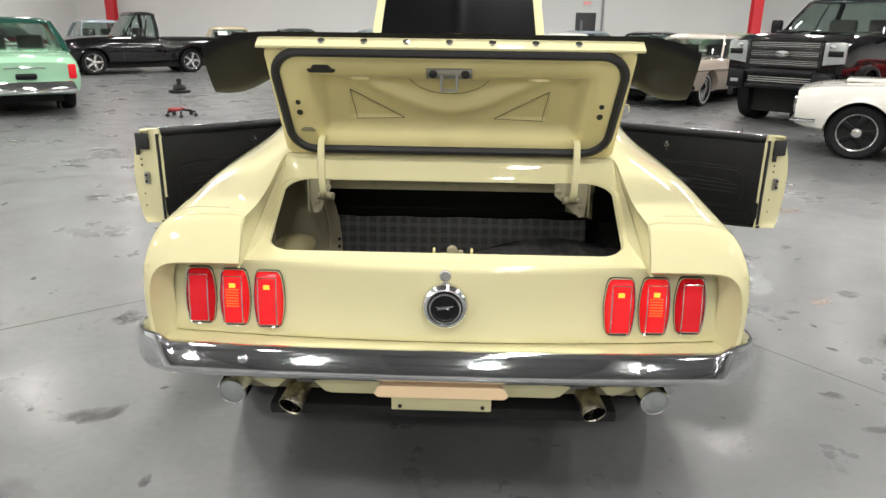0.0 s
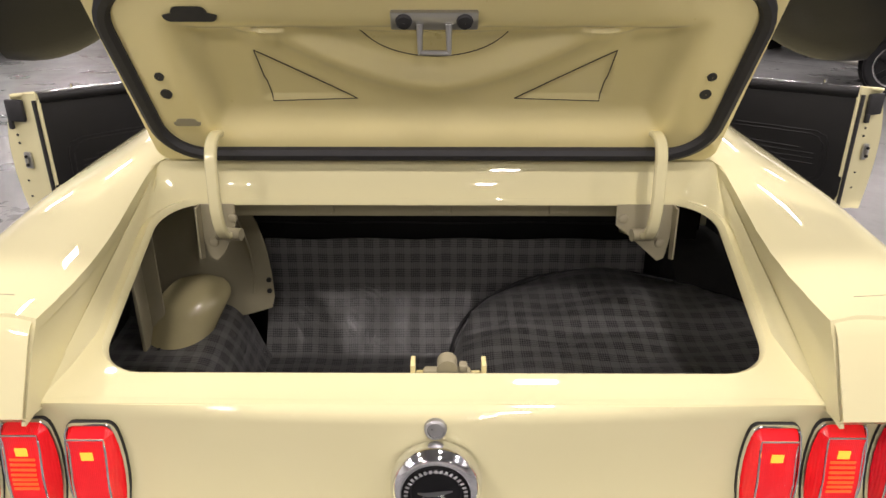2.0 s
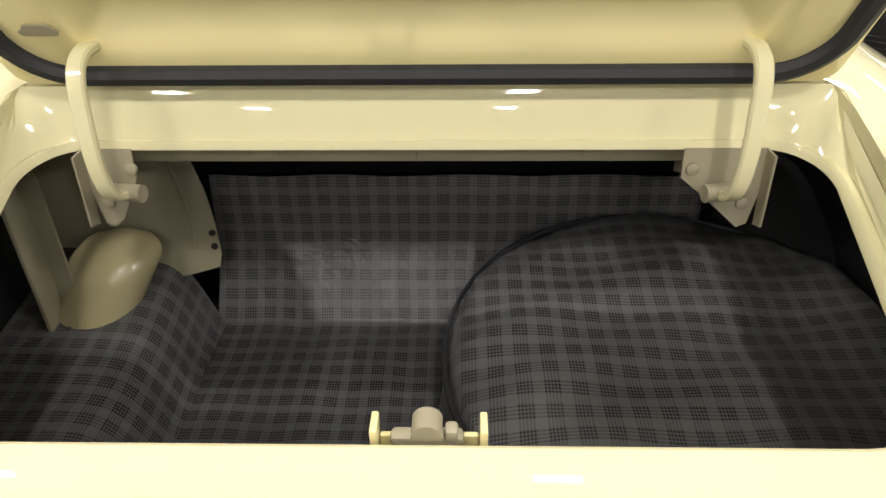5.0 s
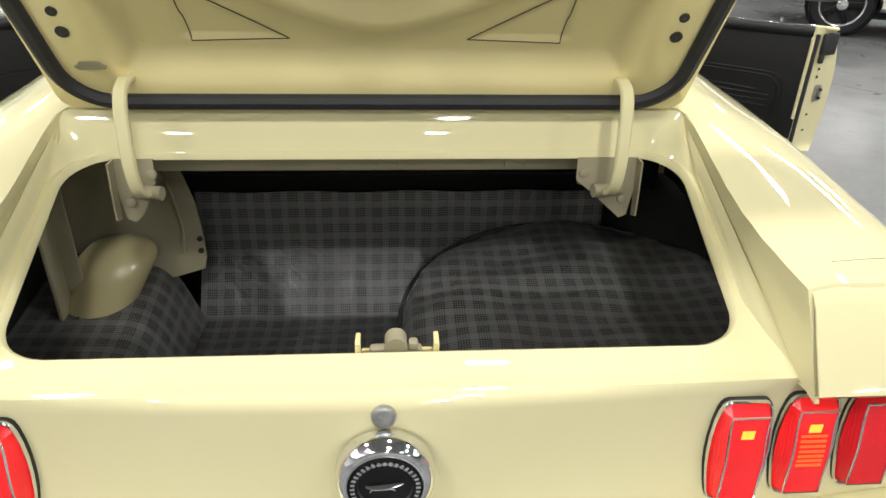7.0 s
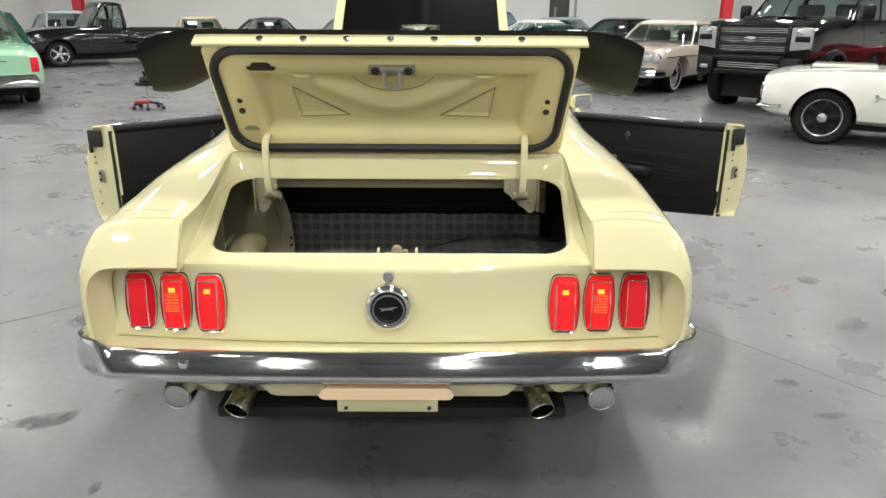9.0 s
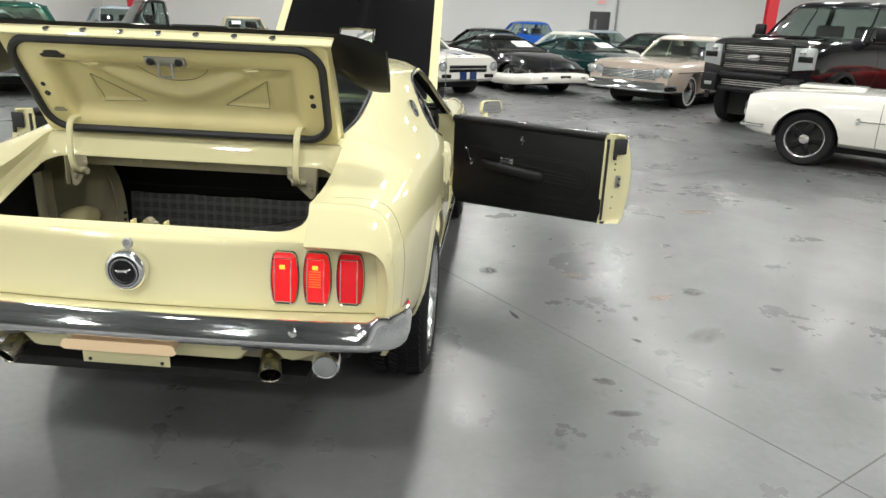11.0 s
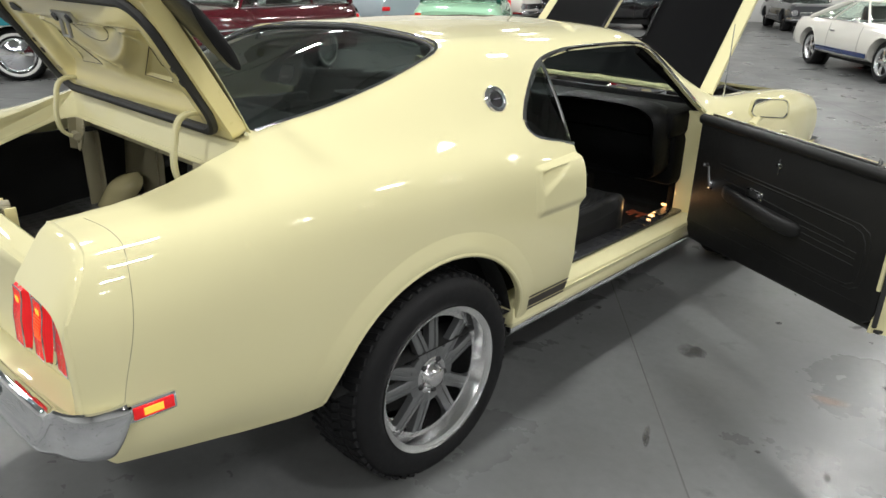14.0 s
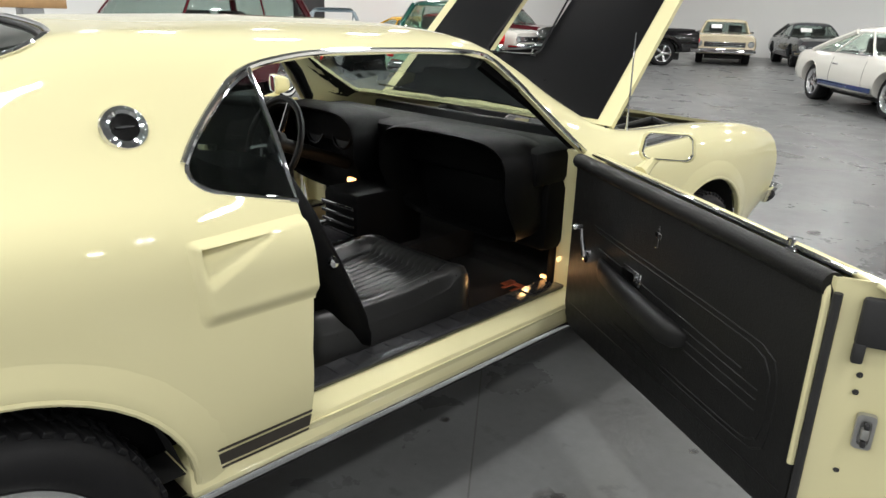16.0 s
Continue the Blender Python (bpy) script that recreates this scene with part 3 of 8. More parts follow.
deck = [(.577, -.3), (.577, .06), (.578, .25), (.578, .42), (.576, .535), (.560, .558)]
deck = deck + [(-x, y) for x, y in reversed(deck)]
rwin = [(.545, .615), (.575, .80), (.578, 1.0), (.572, 1.2), (.556, 1.30), (.50, 1.352), (.40, 1.385), (.2, 1.405), (0, 1.41)]
rwin = rwin + [(-x, y) for x, y in reversed(rwin[:-1])]
side = [(1.705, .40), (1.700, .62), (1.712, .80), (1.706, .955), (1.60, .982), (1.515, 1.005), (1.484, 1.028), (1.482, 1.050), (1.53, 1.104), (1.62, 1.182), (1.68, 1.218), (1.75, 1.236), (1.9, 1.252), (2.2, 1.252), (2.45, 1.243), (2.56, 1.225), (2.60, 1.195), (2.80, .98), (2.850, .93), (2.885, .80), (2.892, .40)]
wsh = [(0, 2.60), (.50, 2.63), (.61, 2.66), (.655, 2.9), (.70, 3.10), (.4, 3.15), (0, 3.165)]
wsh = wsh + [(-x, y) for x, y in reversed(wsh[1:-1])]
throat = [(1.458, .852), (1.600, .909), (1.458, .909)]
bay = rrect(.69, .65, 3.235, 4.52, .04, 3)


def wheel_cut(y, r, s):
    bm = bmesh.new()
    pts = []
    for i in range(40):
        a = 2 * math.pi * i / 40
        pts.append((y + r * (1.06 if math.cos(a) > 0 else 1.12) * math.cos(a), 0.345 + r * (0.98 if math.sin(a) > 0 else 1.3) * math.sin(a)))
    rings(bm, [[(s * 0.60, u, v) for u, v in pts], [(s * 1.1, u, v) for u, v in pts]], True, True)
    return part("cutter", bm, M_DARK)


cut(body, [prism(deck, "z", .5, 1.5), prism(rwin, "z", .95, 1.6), prism(side, "x", .4, 1.2), prism(side, "x", -1.2, -.4), prism(throat, "x", .8, 1.2), prism(throat, "x", -1.2, -.8), prism(wsh, "z", .9, 1.6), prism(bay, "z", .7, 1.2), prism([(-.2, .3), (.66, .3), (.66, .388), (.50, .392), (.34, .415), (.20, .448), (.035, .492), (.016, .515), (.012, .615), (-.2, .615)], "x", -1.2, 1.2),
    prism([(-.2, .862), (-.014, .862), (.0655, .995), (.0655, 1.1), (-.2, 1.1)], "x", -1.2, 1.2)]
    + [wheel_cut(y, .385, s) for y in (HUB_R, HUB_F) for s in (1, -1)])


def on_body(y, q):
    """A point on the right-hand skin at y, q from 0 (rocker) to 9 (roof centre)."""
    v = spline(SECT, y)
    x, z = spline([(i, v[2 * i], v[2 * i + 1]) for i in range(10)], q)
    return Vector((x, y, z))


@functools.lru_cache(maxsize=None)
def profile_at(y):
    v = spline(SECT, y)
    keys = [(i, v[2 * i], v[2 * i + 1]) for i in range(10)]
    return np.array([spline(keys, k / 30) for k in range(271)])


def skin_x(y, z):
    """Half width of the skin at y and height z."""
    p = profile_at(round(y, 4))
    for a, b in zip(p[:240], p[1:241]):
        if a[1] <= z <= b[1]:
            return a[0] + (b[0] - a[0]) * (z - a[1]) / (b[1] - a[1] + 1e-9)
    return p[int(np.argmin(abs(p[:, 1] - z)))][0]


def skin_z(x, y):
    """Height of the upper skin at plan point x, y."""
    p = profile_at(round(y, 4))
    for a, b in zip(p[120:], p[121:]):
        if b[0] <= abs(x) <= a[0]:
            return a[1] + (b[1] - a[1]) * (a[0] - abs(x)) / (a[0] - b[0] + 1e-9)
    return p[120 + int(np.argmin(abs(p[120:, 0] - abs(x))))][1]


# wheel arch lips
for y in (HUB_R, HUB_F):
    for s in (1, -1):
        bm = bmesh.new()
        pts = []
        for i in range(25):
            a = radians(4 + (167 if y < 2 else 172) * i / 24)
            yy, zz = y + .394 * (1.05 if math.cos(a) > 0 else 1.105) * math.cos(a), .345 + .385 * .98 * math.sin(a) + .004
            pts.append((s * (skin_x(yy, zz) - .001), yy, zz))
        tube(bm, pts, .0085, 8)
        part("arch_lip", bm, M_YEL, CAR)
        bm = bmesh.new()
        rows = []
        for i in range(33):
            a = radians(3 + (167 if y < 2 else 174) * i / 32)
            row = []
            for k, out in ((1.0, .004), (1.035, .006), (1.08, .0046), (1.13, .0022), (1.18, .0002), (1.21, -.0015)):
                yy, zz = y + .394 * (1.05 if math.cos(a) > 0 else 1.105) * k * math.cos(a), .345 + .381 * k * math.sin(a)
                row.append((s * (skin_x(yy, max(zz, .37)) + out), yy, zz))
            rows.append(row)
        rings(bm, rows, closed=False)
        thicken(bm, .003, (s, 0, 0))
        part("arch_flare", bm, M_YEL, CAR, angle=60)
# inner wheel houses
for y in (HUB_R, HUB_F):
    for s in (1, -1):
        bm = bmesh.new()
        lathe(bm, [(.415, .03), (.415, .32), (.02, .33)] if y > 2 else [(.395, .03), (.395, .262), (.02, .27)], (s * .885, y, .345), (-s, 0, 0), 32)
        for v in list(bm.verts):
            if v.co.z < .40:
                v.co.z = .40
        part("wheel_house", bm, M_DARK, CAR)
# underbody and rocker
bm = bmesh.new()
box(bm, -.62, .62, .45, 1.40, .25, .30, .01)
box(bm, -.80, .80, 1.404, 4.5, .25, .30, .01)
box(bm, -.55, .55, .08, .6, .33, .37, .01)
part("floor_pan", bm, M_DARK, CAR)
for s in (1, -1):
    bm = bmesh.new()
    box(bm, min(s * .70, s * .868), max(s * .70, s * .868), 1.40, 3.30, .335, .415, .012)
    part("rocker", bm, M_YEL, CAR)
    bm = bmesh.new()
    box(bm, min(s * .855, s * .885), max(s * .855, s * .885), 1.37, 2.90, .330, .352, .006)
    part("rocker_moulding", bm, M_CHROME, CAR, "bright rocker moulding")
    bm = bmesh.new()
    box(bm, min(s * .695, s * .782), max(s * .695, s * .782), 1.72, 2.88, .416, .432, .006)
    for k in range(14):
        box(bm, s * .738 - .034, s * .738 + .034, 1.80 + k * .07, 1.80 + k * .07 + .004, .432, .4345, .001)
    part("sill_plate", bm, M_SILL, CAR, "ribbed bright sill plate")
    # door pillar posts closing the jambs
    bm = bmesh.new()
    box(bm, min(s * .72, s * .874), max(s * .72, s * .874), 2.895, 2.93, .40, .92, .006)
    part("hinge_pillar", bm, M_YEL, CAR)
    bm = bmesh.new()
    box(bm, min(s * .66, s * .815), max(s * .66, s * .815), 1.55, 1.69, .42, .92, .006)
    part("lock_pillar", bm, M_BLACK, CAR)
    bm = bmesh.new()
    # side stripes ahead of the rear wheel
    for z0, z1 in ((.385, .392), (.400, .436), (.444, .451)):
        for k in range(8):
            ya, yb = 1.415 + k * .036, 1.415 + (k + 1) * .036
            fa = []
            for yy, zz in ((ya, z0), (yb, z0), (yb, z1), (ya, z1)):
                fa.append(bm.verts.new((s * (skin_x(yy, zz) + .0025), yy, zz)))
            bm.faces.new(fa)
    bmesh.ops.remove_doubles(bm, verts=bm.verts, dist=.0001)
    thicken(bm, .001, (s, 0, 0))
    part("side_stripe", bm, M_STRIPE, CAR, "dark side stripes")


OZ = lambda y: .880 + (y - .092) * .305


# tail: end caps round the lamp recess, tail panel, valance
def tail():
    for s in (1, -1):
        qs = [(0, 1.35), (1, 1.75), (2, 2.4), (3, 3.0), (4, 3.5), (5, 4.0), (6, 4.5), (7, 5.3), (8, 6.2), (9, 6.97)]
        inner = [(0, .800, .60), (1, .832, .65), (2, .840, .72), (3, .838, .78), (4, .826, .828), (5, .800, .856), (6, .765, .866), (7, .70, .868), (8, .64, .868), (9, .577, .868)]
        deep = [(0, .785, .62), (1, .792, .66), (2, .795, .72), (3, .795, .78), (4, .790, .818), (5, .780, .845), (6, .755, .853), (7, .70, .855), (8, .64, .855), (9, .577, .856)]
        rear = lambda z: -.012 + max(0, z - .866) * .60
        outs, ins, deeps = [], [], []
        for k in range(37):
            q = spline(qs, k / 4)[0]
            y = 0.0
            for it in range(8):
                y = rear(on_body(y, q).z)
            p = on_body(y, q)
            outs.append(Vector((s * (p.x - .0015), y + .004, p.z - .0015)))
            u = spline(inner, k / 4)
            ins.append(Vector((s * u[0], -.024, u[1])))
            u = spline(deep, k / 4)
            deeps.append(Vector((s * u[0], .036, u[1])))
        mid = lambda f, dy: [a.lerp(b, f) + Vector((0, dy, 0)) for a, b in zip(outs, ins)]
        bm = bmesh.new()
        rings(bm, [outs, mid(.06, -.008), mid(.16, -.0115), mid(.5, -.009), mid(.86, -.006), mid(.96, -.004), [p + Vector((0, .006, -.003)) for p in ins], deeps], closed=False)
        thicken(bm, .003, (0, -1, 0))
        part("fender_end_cap", bm, M_YEL, CAR, angle=50)
        # inner side of the cap and the fender's inner wall
        bm = bmesh.new()
        edge = [(.577, -.02), (.577, .02), (.577, .06), (.5775, .155), (.578, .25), (.578, .335), (.578, .42), (.577, .49), (.570, .556)]
        top = []
        for x, y in edge:
            q = min((k / 60 for k in range(300, 541)), key=lambda k: abs(on_body(y, k).x - x))
            top.append((x + .001, y, on_body(y, q).z - .002 if y > .061 else min(on_body(y, q).z - .002, .862 + (y + .018) * 1.62)))
        low = [(.577, -.02, .858), (.577, .02, .863), (.578, .06, .872), (.580, .155, OZ(.155) - .006), (.581, .25, OZ(.25) - .006), (.581, .335, OZ(.335) - .006), (.580, .42, OZ(.42) - .006), (.576, .49, OZ(.49)), (.568, .556, 1.075)]
        rings(bm, [[(s * x, y, z) for x, y, z in top], [(s * (x * .6 + u * .4), y * .6 + v * .4, z * .6 + w * .4) for (x, y, z), (u, v, w) in zip(top, low)], [(s * x, y, z) for x, y, z in low]], closed=False)
        thicken(bm, .006, (-s, 0, 0))
        part("gutter_wall", bm, M_YEL, CAR, angle=50)
        # seam between quarter and cap
        bm = bmesh.new()
        sy = [(12, .045), (20, .066), (28, .098), (38, .120), (45, .129), (55, .125), (64, .118)]
        seam = [on_body(spline(sy, q)[0], q / 10) for q in range(16, 65, 2)]
        tube(bm, [Vector((s * p.x, p.y, p.z)) for p in seam], .0007, 6)
        part("panel_seam", bm, M_PUTTY, CAR, "thin dark panel seam")
    bm = bmesh.new()
    prof = [(.046, .864), (.030, .8685), (.016, .867), (.005, .858), (.001, .845), (.000, .80), (-.006, .74), (-.016, .69), (-.026, .66), (-.022, .645), (.0, .635)]
    rings(bm, [[(x, y + (.045 * (x / .75) ** 2 * min(1, max(0, (.872 - z) / .02))), z) for y, z in prof] for x in [-.80 + 1.60 * i / 32 for i in range(33)]], closed=False)
    thicken(bm, .004, (0, -1, 0))
    part("tail_panel", bm, M_YEL, CAR, angle=40)
    bm = bmesh.new()
    rings(bm, [[(x, y + .045 * (x / .75) ** 2, z) for y, z in ((.02, .640), (-.02, .640), (-.060, .6405), (-.080, .638), (-.086, .60))] for x in [-.81 + 1.62 * i / 24 for i in range(25)]], closed=False)
    thicken(bm, .003, (0, 0, 1))
    part("bumper_filler", bm, M_YEL, CAR)
    bm = bmesh.new()
    prof = [(.0, .64), (-.036, .60), (-.034, .55), (-.024, .50), (-.010, .464), (.008, .452), (.04, .449)]
    xs = [-.62 + 1.24 * i / 60 for i in range(61)]
    rows = []
    for x in xs:
        lift = .055 * math.exp(-((abs(x) - .425) / .06) ** 4) + .25 * max(0, abs(x) - .53)
        rows.append([(x, y + .35 * max(0, abs(x) - .45), z + lift * max(0, (.56 - z) / .105)) for y, z in prof])
    rings(bm, rows, closed=False)
    thicken(bm, .004, (0, -1, 0))
    part("valance", bm, M_YEL, CAR)


tail()


def sweep(path, prof, closed_prof=True):
    """Rings of a profile (outward, up) swept along a plan path that turns in xy."""
    out = []
    for i, p in enumerate(path):
        a, b = Vector(path[max(i - 1, 0)]), Vector(path[min(i + 1, len(path) - 1)])
        d = (b - a).to_2d().normalized()
        nrm = Vector((d.y, -d.x, 0))
        out.append([Vector((p[0], p[1], 0)) + nrm * u + Vector((0, 0, v)) for u, v in prof])
    return out


def bumper():
    bm = bmesh.new()
    keys = [(0, -.897, .052), (1, -.896, .020), (2, -.884, -.018), (3, -.846, -.055), (4, -.76, -.075), (5, -.5, -.092), (6, -.2, -.099), (7, 0, -.10)]
    half = [tuple(spline(keys, i / 6)) for i in range(43)]
    path = half + [(-x, y) for x, y in reversed(half[:-1])]
    # the bar between the corners: a tall flat face that leans back, a bead, and a roll under it
    bar = [(-.045, .622), (-.030, .643), (-.012, .650), (-.006, .650), (.000, .646), (.004, .638), (.0165, .612), (.0265, .590), (.029, .583), (.0275, .577), (.019, .566), (.002, .553), (-.030, .543), (-.055, .542), (-.04, .59)]
    # the wing round the corner: smooth, taller, without the bead
    wing = [(-.030, .630), (-.020, .652), (-.012, .668), (-.005, .672), (.001, .670), (.005, .660), (.009, .640), (.012, .612), (.012, .598), (.011, .586), (.007, .572), (-.004, .556), (-.020, .546), (-.040, .544), (-.034, .59)]
    n = len(path)
    rr = []
    for i in range(n):
        x = abs(path[i][0])
        f = min(1, max(0, (x - .792) / .020))
        f = f * f * (3 - 2 * f)
        e = min(i, n - 1 - i)
        up = .075 * max(0, 1 - e / 9) ** 2
        prof = []
        for (u0, v0), (u1, v1) in zip(bar, wing):
            u, v = u0 + (u1 - u0) * f, v0 + (v1 - v0) * f
            prof.append((u, v + up * max(0, (.672 - v) / .13)))
        rr.append(sweep(path[max(0, i - 1):i + 2], prof)[min(i, 1)])
    for i in (0, n - 1):
        k = 0 if i == 0 else len(rr) - 1
        c0 = sum(rr[k], Vector()) / len(rr[k])
        tip = [c0 + (p - c0) * .72 + Vector((0, .008, 0)) for p in rr[k]]
        end = [c0 + (p - c0) * .35 + Vector((0, .010, 0)) for p in rr[k]]
        rr = [end, tip] + rr if i == 0 else rr + [tip, end]
    rings(bm, rr, True, True)
    b = part("bumper", bm, M_CHROME, CAR, "chrome rear bumper")
    for x in (-.56, .56):
        bm = bmesh.new()
        lathe(bm, [(.014, 0), (.013, .006), (.006, .011), (.0005, .012)], (x, -.103, .618), (0, -1, .45), 16)
        part("bolt", bm, M_CHROME, b)
    for s in (1, -1):
        bm = bmesh.new()
        box(bm, s * .40 - .03, s * .40 + .03, -.05, .03, .515, .55, .01)
        part("bracket", bm, M_GREYMET, b)
    # plate lamp recess and plate bracket
    bm = bmesh.new()
    pts = rrect(.19, .185, .513, .549, .017, 5)
    rings(bm, [[(x, -.115, z) for x, z in pts], [(x * .97, -.112, .531 + (z - .531) * .85) for x, z in pts], [(x * .93, -.062, .531 + (z - .531) * .7) for x, z in pts]], True, True)
    part("plate_lamp_recess", bm, M_CREAM, CAR, "number plate recess with warm lamp light in its colour")
    bm = bmesh.new()
    box(bm, -.145, .145, -.075, -.07, .450, .500, .002)
    box(bm, -.145, .145, -.075, .02, .500, .505, .002)
    p = part("plate_bracket", bm, M_YEL, CAR, "cream licence plate bracket")
    for x in (-.12, .12):
        bm = bmesh.new()
        cyl(bm, (x, -.0705, .463), (x, -.0775, .463), .006, n=10)
        part("screw", bm, M_RUB, p)


bumper()


def tail_lamp(cx, s, lit):
    """A lamp whose lens stands out from the panel, most at mid height, with bright lines round its face."""
    w, z0, z1 = .0335, .673, .839
    yb = lambda z: -.006 - .13 * max(0, .80 - z) + .045 * (cx / .75) ** 2
    zc, hh = (z0 + z1) / 2, (z1 - z0) / 2

    bow = lambda z: .0105 * max(0, 1 - ((z - zc) / hh) ** 2)

    def outline(k, dy):
        e, g = w * k, (1 - k) * w
        zs = [z0 + g + (z1 - z0 - 2 * g) * t for t in (0, .012, .04, .09, .2, .35, .5, .65, .8, .91, .96, .988, 1)]
        rnd = (.010, .005, .0015, 0, 0, 0, 0, 0, 0, 0, .0015, .005, .010)
        right = [(e - r + bow(z), z) for z, r in zip(zs, rnd)]
        return [(cx + x, yb(z) - dy, z) for x, z in right + [(-x, z) for x, z in reversed(right)]]
    bm = bmesh.new()
    rings(bm, [outline(1.07, -.004), outline(1.07, .002)], True, True)
    gk = part("tail_lamp", bm, M_RUB, CAR, "red tail lamp in a chrome bezel")
    bm = bmesh.new()
    rings(bm, [outline(1.045, 0), outline(1.045, .006), outline(1.01, .009), outline(.95, .008), outline(.95, .002)], True, False)
    part("bezel", bm, M_CHROME, gk, "chrome bezel")
    out = lambda z: .026 - .006 * abs(z - zc) / hh
    face = [z0 + .012 + (z1 - z0 - .027) * k / 14 for k in range(15)]
    fw = .0265
    rows = [[(cx + x, yb(z0 + .004) - .004, z0 + .004) for x in (-.030, -.024, 0, .024, .030)]]
    for z in face:
        e = .0310 + bow(z)
        rows.append([(cx - e, yb(z) - .004, z), (cx - fw, yb(z) - out(z), z), (cx, yb(z) - out(z) - .0015, z), (cx + fw, yb(z) - out(z), z), (cx + e, yb(z) - .004, z)])
    rows.append([(cx + x, yb(z1 - .003) - .004, z1 - .003) for x in (-.030, -.024, 0, .024, .030)])
    bm = bmesh.new()
    rings(bm, rows, closed=False)
    thicken(bm, .003, (0, -1, 0))
    mat = M_REDLIT if lit else M_RED
    lens = part("lens", bm, mat, gk, "glowing red lens" if lit else "red lens", angle=30)
    bm = bmesh.new()
    path = [(cx + fw, yb(z) - out(z) - .001, z) for z in face] + [(cx - fw, yb(z) - out(z) - .001, z) for z in reversed(face)]
    tube(bm, path + path[:1], .0017, 6)
    part("trim_line", bm, M_CHROME, lens, "thin bright trim line")
    if lit:
        # amber glint of refracted light, put on the face as a glowing patch
        bm = bmesh.new()
        z = .797
        box(bm, cx - .010, cx + .008, yb(z) - out(z) - .0032, yb(z) - out(z) - .0012, z - .007, z + .007, .0006)
        part("amber_glow", bm, M_AMBER, lens, "amber glint set glowing on the lens")
    # more of the glint, as glowing orange ribs
    if lit == 2:
        for k in range(7):
            z = .785 - .008 * k
            bm = bmesh.new()
            box(bm, cx - .020, cx + .018, yb(z) - out(z) - .0030, yb(z) - out(z) - .0012, z - .0022, z + .0022, .0005)
            part("glint_rib", bm, M_GLINT, lens)


for s in (1, -1):
    for i, x in enumerate((.506, .608, .712)):
        tail_lamp(s * x, s, (1, 2, 0)[i])


def cap_and_lock():
    bm = bmesh.new()
    C = (.006, -.008, .757)
    lathe(bm, [(.066, 0), (.068, .010), (.067, .024), (.062, .033), (.055, .0375), (.0505, .0375), (.049, .033), (.034, .033)], C, (0, -1, .06), 48)
    cap = part("fuel_cap", bm, M_CHROME, CAR, "chrome fuel filler cap with black centre")
    bm = bmesh.new()
    for k in range(36):
        a = 2 * math.pi * k / 36
        box(bm, -.0022, .0022, -.0455, -.040, -.003, .003, m=Matrix.Translation((.006, 0, .757)) @ Matrix.Rotation(a, 4, "Y") @ Matrix.Translation((0, 0, .0435)))
    tagged(part("knurl", bm, M_ALU, cap), kind="stuff")
    bm = bmesh.new()
    lathe(bm, [(.0495, .030), (.049, .0345), (.038, .0345), (.036, .033), (.0005, .035)], C, (0, -1, .06), 36)
    part("cap_disc", bm, M_MATT, cap, "gloss black centre disc")
    bm = bmesh.new()
    lathe(bm, [(.0385, .0335), (.037, .0370), (.0355, .0335)], C, (0, -1, .06), 36)
    part("ring", bm, M_CHROME, cap)
    bm = bmesh.new()
    tube(bm, [(-.020, -.0462, .7625), (-.008, -.0466, .760), (.010, -.0468, .762), (.030, -.0466, .767)], [.0012, .0036, .0042, .0012], 8, True, .7)
    tube(bm, [(-.010, -.0464, .759), (-.014, -.0462, .752)], [.0018, .0008], 6)
    tube(bm, [(.012, -.0464, .760), (.019, -.0462, .754)], [.0018, .0008], 6)
    part("badge", bm, M_CHROME, cap, "small bright emblem")
    bm = bmesh.new()
    lathe(bm, [(.017, 0), (.016, .006), (.012, .008), (.011, .006), (.0005, .006)], (.005, .001, .841), (0, -1, .12), 24)
    box(bm, -.001, .001, -.0085, -.004, .831, .844)
    part("trunk_lock", bm, M_ZINC, CAR, "round trunk lock cylinder")
    for s in (1, -1):
        bm = bmesh.new()
        lathe(bm, [(.046, 0), (.046, .05), (.042, .056), (.038, .054), (.037, .050)], (s * .63, .045, .462), (s * .1, -1, -.12), 32)
        r = part("reversing_lamp", bm, M_CHROME, CAR, "round chrome reversing lamp")
        bm = bmesh.new()
        lathe(bm, [(.038, .049), (.025, .056), (.0005, .058)], (s * .63, .045, .462), (s * .1, -1, -.12), 32)
        part("lens", bm, M_LENS, r)
        bm = bmesh.new()
        a = (s * .425, .09, .478)
        d = Vector((s * .046, -.17, -.085)).normalized()
        lathe(bm, [(.028, 0), (.028, .04), (.034, .05), (.0375, .130), (.0365, .133), (.035, .130), (.0325, .08)], a, d, 32)
        ex = part("exhaust_tip", bm, M_TIP, CAR, "round dull steel exhaust tip, black inside")
        bm = bmesh.new()
        lathe(bm, [(.0348, .129), (.032, .07), (.0005, .065)], a, d, 28)
        part("bore", bm, M_BORE, ex)
        # side marker on the quarter
        bm = bmesh.new()
        mm = pose(s * .874, .112, .629, 0, 0, -4 * s)
        box(bm, -.008, .008, -.052, .052, -.022, .022, .005, mm)
        mk = part("side_marker", bm, M_CHROME, CAR, "chrome-framed side marker lamp")
        bm = bmesh.new()
        mm2 = pose(s * .883, .112, .629, 0, 0, -4 * s)
        box(bm, -.003, .003, -.044, .044, -.0145, .0145, .002, mm2)
        part("lens", bm, M_REDLIT, mk)
        bm = bmesh.new()
        box(bm, -.0015, .0045, -.022, .020, -.009, .009, .001, mm2)
        part("amber_glow", bm, M_AMBER, mk)


cap_and_lock()

# ---- trunk surround, lid and hinges ----


